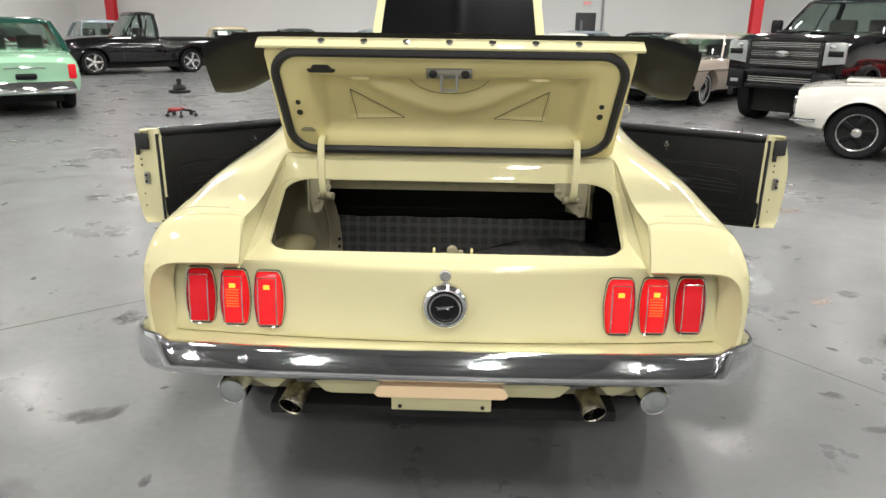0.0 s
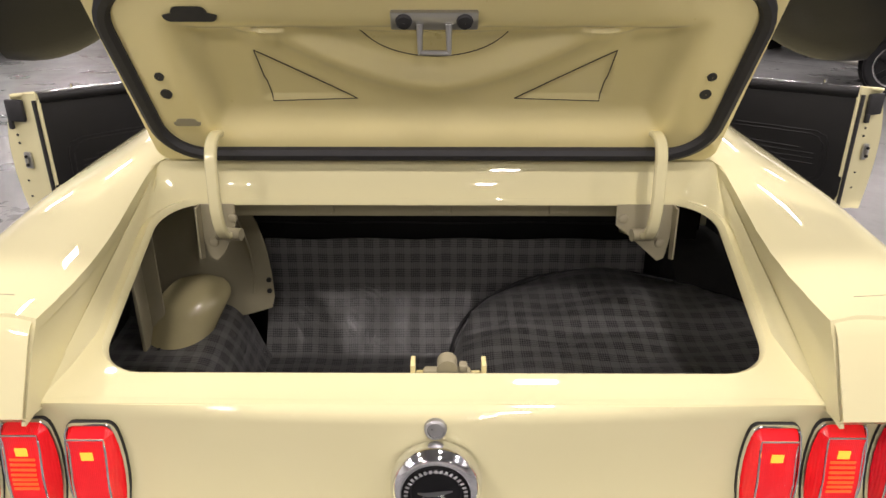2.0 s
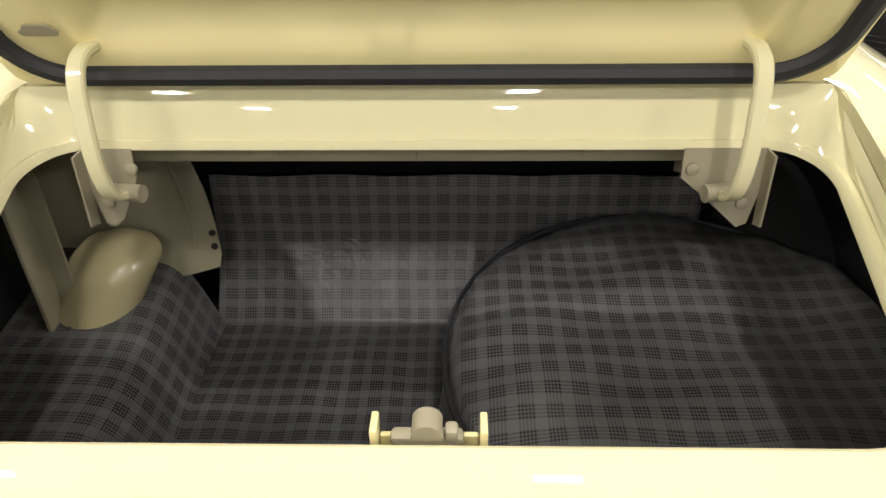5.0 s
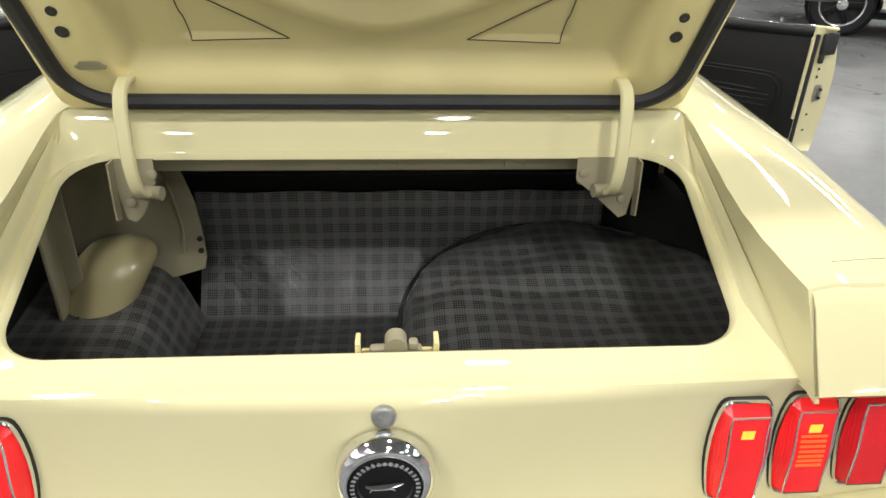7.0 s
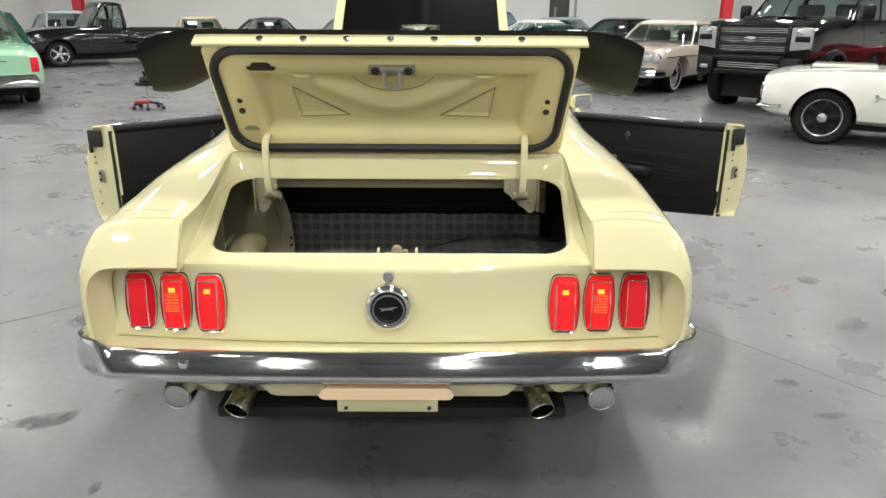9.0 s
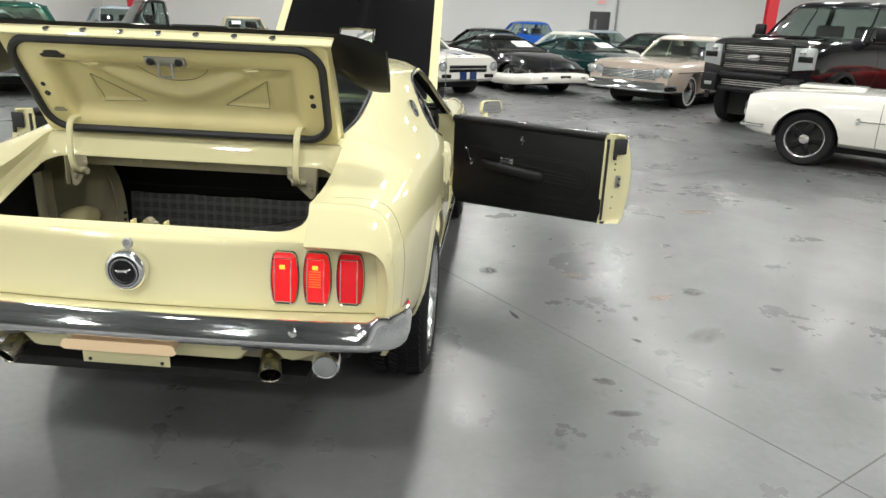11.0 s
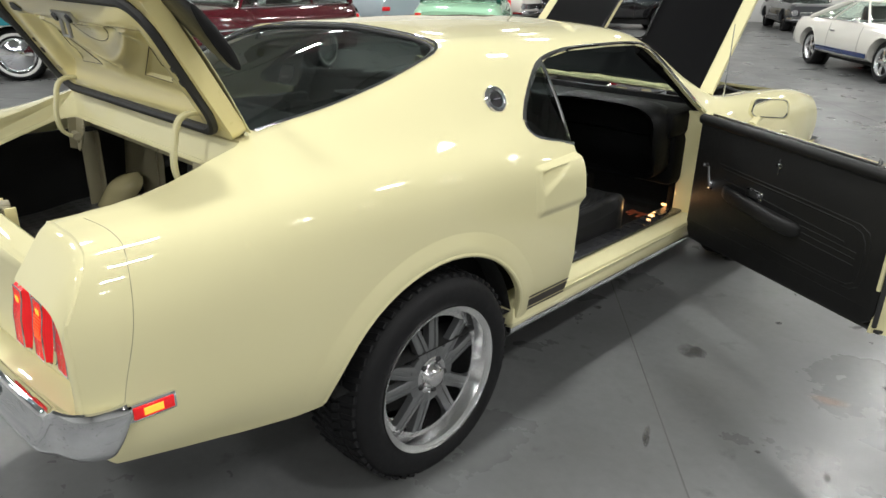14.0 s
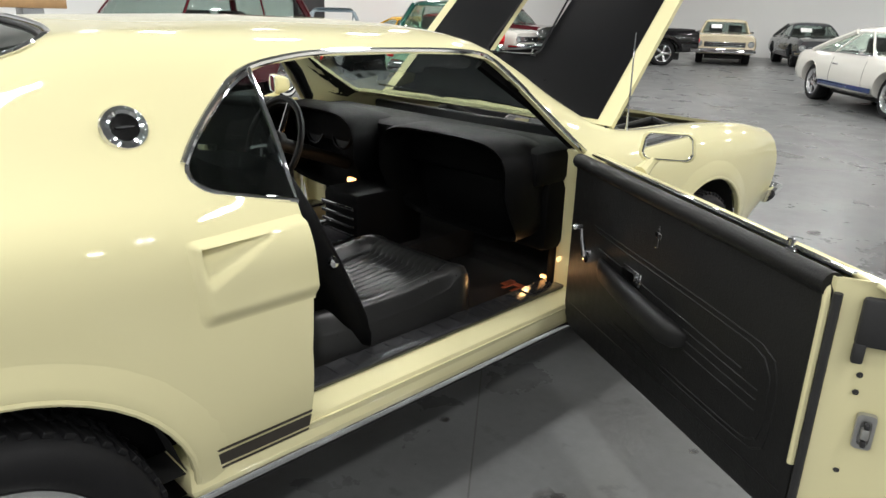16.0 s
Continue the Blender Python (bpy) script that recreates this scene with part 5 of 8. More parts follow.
# windscreen glass
bm = bmesh.new()
g = []
for j in range(11):
    y = 2.605 + .57 * j / 10
    hw = .60 + (y - 2.605) / .57 * .11
    g.append([(x, y, skin_z(x, y) - .012) for x in [-hw + 2 * hw * k / 14 for k in range(15)]])
rings(bm, g, closed=False)
thicken(bm, .004, (0, 0, 1))
wg = part("windscreen", bm, M_GLASS, CAR, "clear windscreen")
wg.visible_shadow = False
for s in (1, -1):
    # roof drip rail, quarter window and its chrome
    strip_on_skin("drip_rail", dense([(1.484, 1.060), (1.53, 1.110), (1.62, 1.189), (1.68, 1.226), (1.75, 1.244), (1.9, 1.260), (2.2, 1.260), (2.45, 1.251), (2.565, 1.233), (2.612, 1.197), (2.81, .985), (2.86, .93)], 4), "side", .0085, M_CHROME, s, "bright drip rail")
    qw = [(1.710, .960), (1.60, .985), (1.52, 1.006), (1.490, 1.026), (1.486, 1.048), (1.50, 1.070), (1.535, 1.106), (1.62, 1.179), (1.67, 1.210), (1.70, 1.222)]
    strip_on_skin("quarter_moulding", dense(qw, 4), "side", .0065, M_CHROME, s, "chrome quarter window frame", lift=-.004)
    bm = bmesh.new()
    pts = []
    for y, z in dense(qw, 3):
        pts.append(bm.verts.new((s * (skin_x(y, z) - .014), y, z)))
    f = bm.faces.new(pts)
    bmesh.ops.triangulate(bm, faces=[f])
    thicken(bm, .003)
    q = part("quarter_window", bm, M_TINT, CAR, "small dark quarter window")
    q.visible_shadow = False
    bm = bmesh.new()
    a, b = Vector((s * .836, 1.716, .948)), Vector((s * .690, 1.700, 1.232))
    tube(bm, [a.lerp(b, k / 8) + Vector((s * .014 * math.sin(math.pi * k / 8), 0, 0)) for k in range(9)], .0065, 8)
    part("division_bar", bm, M_CHROME, CAR, "chrome window division bar")
    # C-pillar medallion
    c = Vector((s * (skin_x(1.40, 1.130) + .001), 1.40, 1.130))
    nrm = Vector((s * .90, -.06, .44))
    bm = bmesh.new()
    lathe(bm, [(.045, -.006), (.047, .006), (.043, .013), (.034, .015), (.028, .012), (.026, .006)], c, nrm, 40)
    md = part("medallion", bm, M_CHROME, CAR, "round chrome roof-pillar medallion, black centre")
    bm = bmesh.new()
    lathe(bm, [(.028, .006), (.025, .009), (.0005, .010)], c, nrm, 32)
    part("disc", bm, M_INK, md)
    bm = bmesh.new()
    tt = nrm.normalized()
    for k in range(24):
        a = 2 * math.pi * k / 24
        p = disc_ring(c + tt * .0125, tt, .039, 24)[k]
        lathe(bm, [(.0035, -.003), (.003, .0015), (.0005, .002)], p, tt, 6)
    tagged(part("knurl", bm, M_CHROME, md), kind="stuff")
    bm = bmesh.new()
    u = Vector((0, 1, 0))
    tube(bm, [c + nrm.normalized() * .012 + u * k for k in (-.018, -.004, .018)], [.0015, .0045, .0015], 6)
    part("badge", bm, M_CHROME, md)
    # side scoop ahead of the wheel: a raised hood with a dark throat
    bm = bmesh.new()
    grid = []
    ny, nz = 48, 40
    for j in range(nz + 1):
        v = j / nz
        row = []
        for i in range(ny + 1):
            uu = i / ny
            y = 1.428 + .274 * uu + .012 * (1 - v)
            z = .742 + .188 * v + .006 * uu * v
            sm = lambda e: e * e * (3 - 2 * e)
            ed = min(1, v / .22, (1 - v) / .07)
            eu = min(1, uu / .10)
            lift = .024 * sm(max(0, ed)) * sm(max(0, eu)) * (.8 + .2 * uu)
            # wedge-shaped hollow: tall and deep at the rear, running out forwards along its upper edge
            zt = .915 + .004 * uu
            zb = .818 + (.920 - .818) * max(0, (y - 1.455) / .18) + .02 * max(0, (1.470 - y) / .018)
            hollow = 0
            if zb < zt:
                f = max(0, min(1, (z - zb) / max(.004, zt - zb)))
                wall = max(0, min(1, (zt - z) / .006)) * max(0, min(1, (y - 1.452) / .008))
                hollow = .038 * f ** 1.3 * wall * max(0, 1 - (y - 1.452) / .175) ** .8
            row.append(Vector((s * (skin_x(y, z) - .0005 + lift - hollow), y, z)))
        grid.append(row)
    rings(bm, grid, closed=False)
    thicken(bm, .0015, (s, 0, 0))
    part("side_scoop", bm, M_YEL, CAR, "pale yellow side scoop", angle=60)


# ---- wheels ----
def hero_wheel(s, y):
    bm = bmesh.new()
    W = .265
    xo = s * .895
    C = (xo, y, .306)
    ax = (-s, 0, 0)
    prof = [(.246, .012), (.254, .002), (.280, -.006), (.310, -.004), (.330, .010), (.341, .028), (.348, .05), (.348, W - .05), (.340, W - .025), (.32, W - .005), (.26, W), (.246, W - .01)]
    lathe(bm, prof, C, ax, 72)
    for v in bm.verts:
        v.co.z = max(v.co.z, FZ + .0015)
    ty = part("wheel", bm, M_TYRE, CAR, "polished ten-spoke wheel with low black tyre")
    # tread grooves and shoulder blocks
    bm = bmesh.new()
    for k in range(56):
        a = 2 * math.pi * k / 56
        mm = Matrix.Translation(C) @ Matrix.Rotation(a, 4, "X")
        box(bm, min(-s * .022, -s * .078), max(-s * .022, -s * .078), -.0115, .0115, .338, .3505, .002, mm @ pose(0, 0, 0, 0, 0, 14 * s), 1)
        box(bm, min(-s * (W - .022), -s * (W - .078)), max(-s * (W - .022), -s * (W - .078)), -.0115, .0115, .338, .3505, .002, mm @ pose(0, 0, 0, 0, 0, -14 * s), 1)
    for v in bm.verts:
        v.co.z = max(v.co.z, FZ + .001)
    tagged(part("tread", bm, M_TYRE, ty), kind="stuff")
    bm = bmesh.new()
    for k in range(64):
        a = 2 * math.pi * k / 64
        mm = Matrix.Translation(C) @ Matrix.Rotation(a, 4, "X")
        for x0, tilt in ((.088, 24), (W - .130, -24)):
            box(bm, min(-s * x0, -s * (x0 + .042)), max(-s * x0, -s * (x0 + .042)), -.010, .010, .338, .3512, .002, mm @ pose(0, 0, 0, 0, 0, tilt * s), 1)
    for v in bm.verts:
        v.co.z = max(v.co.z, FZ + .001)
    tagged(part("tread_block", bm, M_TYRE, ty), kind="stuff")
    bm = bmesh.new()
    for k in (.1325,):
        lathe(bm, [(.3475, k - .008), (.3505, k - .006), (.3505, k + .006), (.3475, k + .008)], C, ax, 64)
    for v in bm.verts:
        v.co.z = max(v.co.z, FZ + .001)
    part("tread_rib", bm, M_TYRE, ty)
    bm = bmesh.new()
    lathe(bm, [(.249, -.001), (.251, .004), (.244, .008), (.230, .012), (.221, .030), (.215, .052), (.212, .058), (.205, .058), (.201, .050), (.201, .16), (.244, .20)], C, ax, 72)
    part("rim", bm, M_RIM, ty, "polished stepped rim lip")
    bm = bmesh.new()
    lathe(bm, [(.18, .17), (.0005, .17)], C, ax, 32)
    part("brake_disc", bm, M_DARK, ty)
    for k in range(5):
        for d in (-1, 1):
            bm = bmesh.new()
            a = 2 * math.pi * k / 5 + d * radians(13) + radians(8)
            mm = Matrix.Translation(C) @ Matrix.Rotation(a, 4, "X")
            rr = []
            for rad, hw, dep in ((.040, .026, .050), (.07, .024, .044), (.12, .0215, .046), (.174, .0205, .052), (.208, .022, .056)):
                rr.append([mm @ Vector((-s * (dep + dx), hw * k1, rad)) for k1, dx in ((-1, .004), (-.72, 0), (-.3, 0), (-.2, .005), (.2, .005), (.3, 0), (.72, 0), (1, .004), (1, .03), (-1, .03))])
            rings(bm, rr, True, True)
            part("spoke", bm, M_GREYMET, ty, "grey painted spoke")
    bm = bmesh.new()
    lathe(bm, [(.098, .075), (.096, .048), (.088, .0455), (.05, .0455)], C, ax, 40)
    part("centre_plate", bm, M_GREYMET, ty, "grey painted spoke centre")
    bm = bmesh.new()
    lathe(bm, [(.068, .08), (.068, .050), (.060, .044), (.046, .043), (.040, .036), (.036, .024), (.030, .017), (.018, .013), (.0005, .012)], C, ax, 36)
    part("hub_cap", bm, M_ALU, ty, "polished centre cap")
    for k in range(5):
        bm = bmesh.new()
        a = 2 * math.pi * k / 5 + radians(44)
        p = Matrix.Translation(C) @ Matrix.Rotation(a, 4, "X") @ Vector((-s * .046, 0, .056))
        lathe(bm, [(.011, .012), (.010, -.006), (.005, -.010), (.0005, -.010)], p, ax, 6)
        part("lug_nut", bm, M_RUB, ty)


for y in (HUB_R, HUB_F):
    for s in (1, -1):
        hero_wheel(s, y)


# ---- doors ----
def hero_door(s, hx, hy, opening):
    """Built closed, with the hinge line at the origin and the door running back along -y."""
    D = 1.250

    def dp(name, bm, mat, parent=None, label="", **kw):
        # the door's lower edge rises towards its rear end
        for v in bm.verts:
            v.co.z += .062 * min(1, max(0, -v.co.y / D)) * max(0, (.62 - v.co.z) / .29)
        return part(name, bm, mat, parent, label, **kw)
    m = pose(hx, hy, 0, 0, 0, opening * s)
    prof = [(-.030, .325), (.006, .36), (.024, .42), (.034, .50), (.042, .60), (.042, .70), (.032, .80), (.012, .885), (-.012, .922), (-.030, .936)]
    keys = [(i, *p) for i, p in enumerate(prof)]
    fine = [tuple(spline(keys, k / 3)) for k in range(28)]
    rear = lambda z: -D + (.05 if z > .66 else .014) * ((z - .66) / .3) ** 2
    bm = bmesh.new()
    rings(bm, [[(s * x, y if y > -D + .01 else rear(z), z) for x, z in fine] for y in (-.004, -.1, -.2, -.35, -.5, -.65, -.8, -.95, -1.08, -D)], closed=False)
    thicken(bm, .003, (s, 0, 0))
    d = dp("door", bm, M_YEL, CAR, "open pale yellow door with black inner trim", m=m)
    # slanted rear shut face, from the skin's edge in to the trim, with a rolled inner edge
    bm = bmesh.new()
    rows = []
    for x, z in fine:
        y = rear(z)
        yi = -D + .098 + .012 * ((z - .63) / .3) ** 2
        rows.append([(s * x, y, z), (s * (x - .010), y + .002, z), (s * (x * .55 - .030), y * .62 + yi * .38 + .004, z), (s * (x * .2 - .072), y * .2 + yi * .8, z), (s * -.092, yi, z), (s * -.104, yi + .003, z), (s * -.106, yi + .014, z)])
    rings(bm, rows, closed=False)
    thicken(bm, .003, (-s * .6, -1, 0))
    sf = dp("shut_face", bm, M_YEL, d, angle=50)
    bm = bmesh.new()
    box(bm, min(-s * .095, s * .010), max(-s * .095, s * .010), -.02, -.002, .36, .90, .008)
    dp("hinge_face", bm, M_YEL, d)
    bm = bmesh.new()
    box(bm, min(-s * .095, -s * .012), max(-s * .095, -s * .012), -D + .09, -.01, .328, .345, .004)
    dp("bottom_edge", bm, M_RUB, d)
    # inner trim panel
    E = -D + .112
    bm = bmesh.new()
    mm = Matrix(((0, 0, -s, -s * .098), (1, 0, 0, 0), (0, 1, 0, 0), (0, 0, 0, 1)))
    pts = [(-.02, .395), (-.02, .90), (-.035, .925), (E + .012, .925), (E, .905), (E, .415), (E + .010, .375), (E + .04, .352), (-.12, .338), (-.05, .350)]
    slab(bm, pts, .014, mm, .008)
    tr = dp("inner_trim", bm, M_BLACK, d, "black vinyl door trim with stitched lines")
    bm = bmesh.new()
    tube(bm, [(-s * .100, -.015, .914), (-s * .103, -.3, .918), (-s * .103, E + .01, .918)], .024, 12)
    dp("top_roll", bm, M_BLACK, d, "rolled padded top edge")
    bm = bmesh.new()
    box(bm, min(-s * .066, -s * .052), max(-s * .066, -s * .052), E + .01, -.03, .930, .940, .003)
    dp("belt_moulding", bm, M_CHROME, d, "bright belt moulding")
    bm = bmesh.new()
    box(bm, min(-s * .052, -s * .030), max(-s * .052, -s * .030), -D + .03, -.02, .924, .936, .004)
    dp("top_edge", bm, M_YEL, d)
    # embossed lines: a long loop below the emblem and a double one round the armrest
    for k, (ya, yb, zt, zb) in enumerate(((-.20, E + .08, .735, .47), (-.22, E + .10, .72, .485), (-.24, E + .14, .665, .60))):
        bm = bmesh.new()
        path = [(ya, zt + .012), (ya - .1, zt + .010), (yb + .06, zt), (yb + .015, zt - .018), (yb, zt - .05), (yb, zb + .05), (yb + .015, zb + .018), (yb + .06, zb), (ya - .15, zb + .006)] if k < 2 else [(ya, zt + .02), (yb + .2, zt - .005), (yb + .05, zt - .012)]
        tube(bm, [(-s * .1122, y, z) for y, z in dense(path, 5)], .0026, 6)
        dp("stitch_line", bm, M_BLACK, tr)
    for z in (.64, .615, .585):
        bm = bmesh.new()
        tube(bm, [(-s * .1122, -.72, z), (-s * .1122, E + .13, z - .008)], .0024, 6)
        dp("stitch_line", bm, M_BLACK, tr)
    bm = bmesh.new()
    box(bm, min(-s * .1135, -s * .1115), max(-s * .1135, -s * .1115), E + .02, -.06, .425, .430, .0008)
    dp("trim_line", bm, M_BLACK, tr)
    # arm rest
    bm = bmesh.new()
    rr = []
    for k, (y, w, h, zc) in enumerate(((-.252, .006, .016, .640), (-.264, .022, .026, .638), (-.31, .040, .031, .634), (-.43, .052, .033, .628), (-.59, .058, .035, .620), (-.68, .056, .036, .616), (-.714, .044, .033, .614), (-.734, .022, .024, .613), (-.741, .006, .012, .613))):
        rr.append([(-s * (.106 + w * (1 + math.cos(a)) / 2), y, zc + h * math.copysign(abs(math.sin(a)) ** .7, math.sin(a))) for a in [2 * math.pi * j / 20 for j in range(20)]])
    rings(bm, rr, True, True)
    dp("armrest", bm, M_BLACK, d, "padded black armrest", angle=60)
    bm = bmesh.new()
    box(bm, min(-s * .110, -s * .118), max(-s * .110, -s * .118), -.505, -.405, .657, .700, .006)
    rr = [[(-s * (.118 + dx), y + u, .684 + v) for u, v in rrect(.036, .036, -.014, .014, .010, 3)] for dx, y in ((0, -.455), (.006, -.455), (.012, -.460), (.014, -.460))]
    rings(bm, rr, True, True)
    dp("latch_handle", bm, M_CHROME, d, "chrome inner latch handle")
    bm = bmesh.new()
    lathe(bm, [(.024, 0), (.022, .012), (.012, .016), (.0005, .017)], (-s * .112, -.172, .640), (-s, 0, 0), 18)
    tube(bm, [(-s * .128, -.172, .640), (-s * .136, -.166, .69), (-s * .140, -.160, .735)], [.009, .007, .006], 8)
    lathe(bm, [(.009, 0), (.011, .02), (.006, .03), (.0005, .031)], (-s * .140, -.160, .735), (-s, 0, 0), 12)
    dp("window_crank", bm, M_CHROME, d, "chrome window crank")
    bm = bmesh.new()
    box(bm, min(-s * .1125, -s * .117), max(-s * .1125, -s * .117), -.568, -.562, .798, .857, .0015)
    box(bm, min(-s * .1125, -s * .118), max(-s * .1125, -s * .118), -.580, -.550, .824, .840, .002)
    dp("emblem", bm, M_CHROME, d, "small chrome door emblem")
    bm = bmesh.new()
    cyl(bm, (-s * .085, -D + .26, .930), (-s * .085, -D + .26, .950), .0045, n=10)
    lathe(bm, [(.0085, 0), (.0085, .012), (.0005, .014)], (-s * .085, -D + .26, .948), (0, 0, 1), 10)
    lathe(bm, [(.012, 0), (.010, .004), (.005, .005)], (-s * .085, -D + .26, .936), (0, 0, 1), 12)
    dp("lock_knob", bm, M_CHROME, d)
    # window channel, latch and screws on the shut face, whose plane faces in and back
    fm = Matrix.Translation((-s * .030, -D + .052, .65)) @ Matrix.Rotation(s * radians(-38), 4, "Z")
    bm = bmesh.new()
    box(bm, -.050, .034, -.016, .004, .168, .262, .008, fm)
    box(bm, -.050, -.030, -.018, .0, .135, .175, .005, fm)
    dp("window_channel", bm, M_RUB, sf, "black window channel end")
    bm = bmesh.new()
    rings(bm, [[fm @ Vector((x, y, z)) for x, z in rrect(w, w, -h, h, .008, 3)] for y, w, h in ((-.002, .017, .038), (-.010, .016, .036), (-.011, .010, .026), (-.004, .009, .024))], True, True)
    box(bm, -.007, .007, -.022, -.006, -.010, .012, .003, fm)
    lt = dp("door_latch", bm, M_ZINC, sf, "zinc door latch")
    bm = bmesh.new()
    box(bm, -.004, .004, -.0245, -.012, -.024, -.012, .001, fm)
    dp("latch_slot", bm, M_RUB, lt)
    bm = bmesh.new()
    box(bm, -.004, .004, -.0245, -.012, .014, .024, .001, fm)
    dp("latch_slot", bm, M_RUB, lt)
    for z in (-.20, -.11, .075, .11):
        bm = bmesh.new()
        p = fm @ Vector((-.028, -.003, z))
        lathe(bm, [(.006, 0), (.005, .003), (.0005, .004)], p, fm.to_3x3() @ Vector((0, -1, 0)), 10)
        dp("screw", bm, M_RUB, sf)
    bm = bmesh.new()
    tube(bm, [(-s * .106, E - .010, z) for z in (.36, .42, .60, .80, .910)], .0085, 8)
    dp("rubber_strip", bm, M_RUB, sf, "black rubber edge strip")
    bm = bmesh.new()
    tube(bm, [(-s * .1115, E + .006, z) for z in (.525, .65, .78, .88)] + [(-s * .1105, E + .010, .905), (-s * .104, E + .020, .922)], .0075, 8)
    dp("edge_strip", bm, M_YEL, tr, "narrow yellow metal edge strip")
    bm = bmesh.new()
    box(bm, min(s * .034, s * .052), max(s * .034, s * .052), -D + .16, -D + .36, .765, .790, .008)
    dp("outer_handle", bm, M_CHROME, d)
    # mirror, its head swung in towards the car
    c = Vector((s * .125, -.16, .985))
    turn = Matrix.Translation(c) @ Matrix.Rotation(radians(-27.5 * s), 4, "Z")
    head = lambda dy, k: [turn @ Vector((u * k, dy, v * k)) for u, v in rrect(.086, .080, -.046, .046, .026, 5)]
    bm = bmesh.new()
    rings(bm, [head(*q) for q in ((.068, .30), (.058, .62), (.036, .86), (.0, 1.0), (-.012, 1.0), (-.017, .95), (-.018, .80))], True, True)
    mi = part("wing_mirror", bm, M_YEL, d, "yellow door mirror with chrome rim", angle=50)
    bm = bmesh.new()
    rings(bm, [head(*q) for q in ((-.010, .90), (-.020, .90), (-.022, .86), (-.019, .82))], True, False)
    part("rim", bm, M_CHROME, mi)
    bm = bmesh.new()
    bm.faces.new([bm.verts.new(p) for p in head(-.0185, .83)])
    thicken(bm, .002)
    part("mirror_glass", bm, M_MIRROR, mi)
    bm = bmesh.new()
    tube(bm, [c + Vector((-s * .01, .02, -.025)), c + Vector((-s * .05, .01, -.055)), Vector((s * .02, -.19, .905))], [.016, .018, .028], 10)
    part("mirror_stalk", bm, M_YEL, mi)


hero_door(1, .896, 2.886, 58.5)
hero_door(-1, -.896, 2.886, 49.0)


# ---- hood, engine bay and nose ----
HOOD_A = 46.0
HL = 1.28
hole = rrect(.155, .13, .30, .68, .03, 5)


def hood_sheet(hw0, hw1, y0, y1, lift, thick):
    """The hood's skin, with the opening for the air scoop left out."""
    xs = sorted([-.142, .142] + [-.69 + 1.38 * k / 32 for k in range(33)])
    ysl = sorted([.30, .68] + [y0 + (y1 - y0) * k / 30 for k in range(31)])
    bm = bmesh.new()
    vs = {}
    for j, y in enumerate(ysl):
        v = y / HL
        hw = hw0 + (hw1 - hw0) * v
        for i, x in enumerate(xs):
            x = x / .69 * hw if abs(abs(x) - .142) > 1e-6 else x
            u = x / .685
            vs[i, j] = bm.verts.new((x, y, .012 * (1 - u * u) + .012 * math.exp(-(u / .05) ** 2) - .018 * v * v + lift))
    for j in range(len(ysl) - 1):
        for i in range(len(xs) - 1):
            cx, cy = (xs[i] + xs[i + 1]) / 2, (ysl[j] + ysl[j + 1]) / 2
            if abs(cx) < .142 and .30 < cy < .68:
                continue
            bm.faces.new((vs[i, j], vs[i + 1, j], vs[i + 1, j + 1], vs[i, j + 1]))
    for v in [v for v in bm.verts if not v.link_faces]:
        bm.verts.remove(v)
    thicken(bm, thick, (0, 0, 1))
    return bm


hm = pose(0, 3.245, .962, HOOD_A, 0, 0)
hood = part("hood", hood_sheet(.685, .64, 0, HL, 0, .022), M_YEL, CAR, "raised hood, satin black with yellow edges", m=hm)
part("black_panel", hood_sheet(.615, .575, .02, HL - .02, .0035, .002), M_HOOD, hood, "satin black hood panel")
bm = bmesh.new()
tube(bm, [(x, y, .022) for x, y in hole] + [(*hole[0], .022)], .005, 6)
part("opening_rim", bm, M_MATT, hood)
for x in (-.42, .42):
    bm = bmesh.new()
    lathe(bm, [(.028, .0), (.027, .006), (.008, .007), (.007, .03), (.0005, .031)], (x, HL - .16, .004), (0, 0, 1), 20)
    part("hood_pin", bm, M_CHROME, hood, "chrome hood pin")
for s in (1, -1):
    bm = bmesh.new()
    tube(bm, [(s * .66, 3.25, .95), (s * .67, 3.32, 1.0), (s * .655, 3.40, 1.06)], .012, 8)
    part("hood_hinge", bm, M_MATT, CAR)
bm = bmesh.new()
box(bm, -.69, .69, 3.20, 4.50, .50, .52)
box(bm, -.70, -.66, 3.24, 4.50, .5, .86, .01)
box(bm, .66, .70, 3.24, 4.50, .5, .86, .01)
box(bm, -.69, .69, 4.48, 4.52, .5, .82, .01)
box(bm, -.69, .69, 3.20, 3.24, .5, .93, .01)
part("engine_bay", bm, M_MATT, CAR, "black engine bay")
bm = bmesh.new()
box(bm, -.28, .28, 3.38, 4.05, .55, .76, .03)
for s in (1, -1):
    box(bm, min(s * .18, s * .33), max(s * .18, s * .33), 3.42, 4.02, .74, .83, .03)
part("engine_block", bm, M_GREYMET, CAR, "grey engine with valve covers")
bm = bmesh.new()
lathe(bm, [(.18, .80), (.19, .82), (.19, .87), (.17, .885), (.02, .89), (.02, .90), (.0005, .905)], (0, 3.72, 0), (0, 0, 1), 36)
part("air_cleaner", bm, M_CHROME, CAR, "round chrome air cleaner")
bm = bmesh.new()
box(bm, .44, .62, 3.40, 3.66, .72, .885, .012)
part("battery", bm, M_RUB, CAR, "black battery")
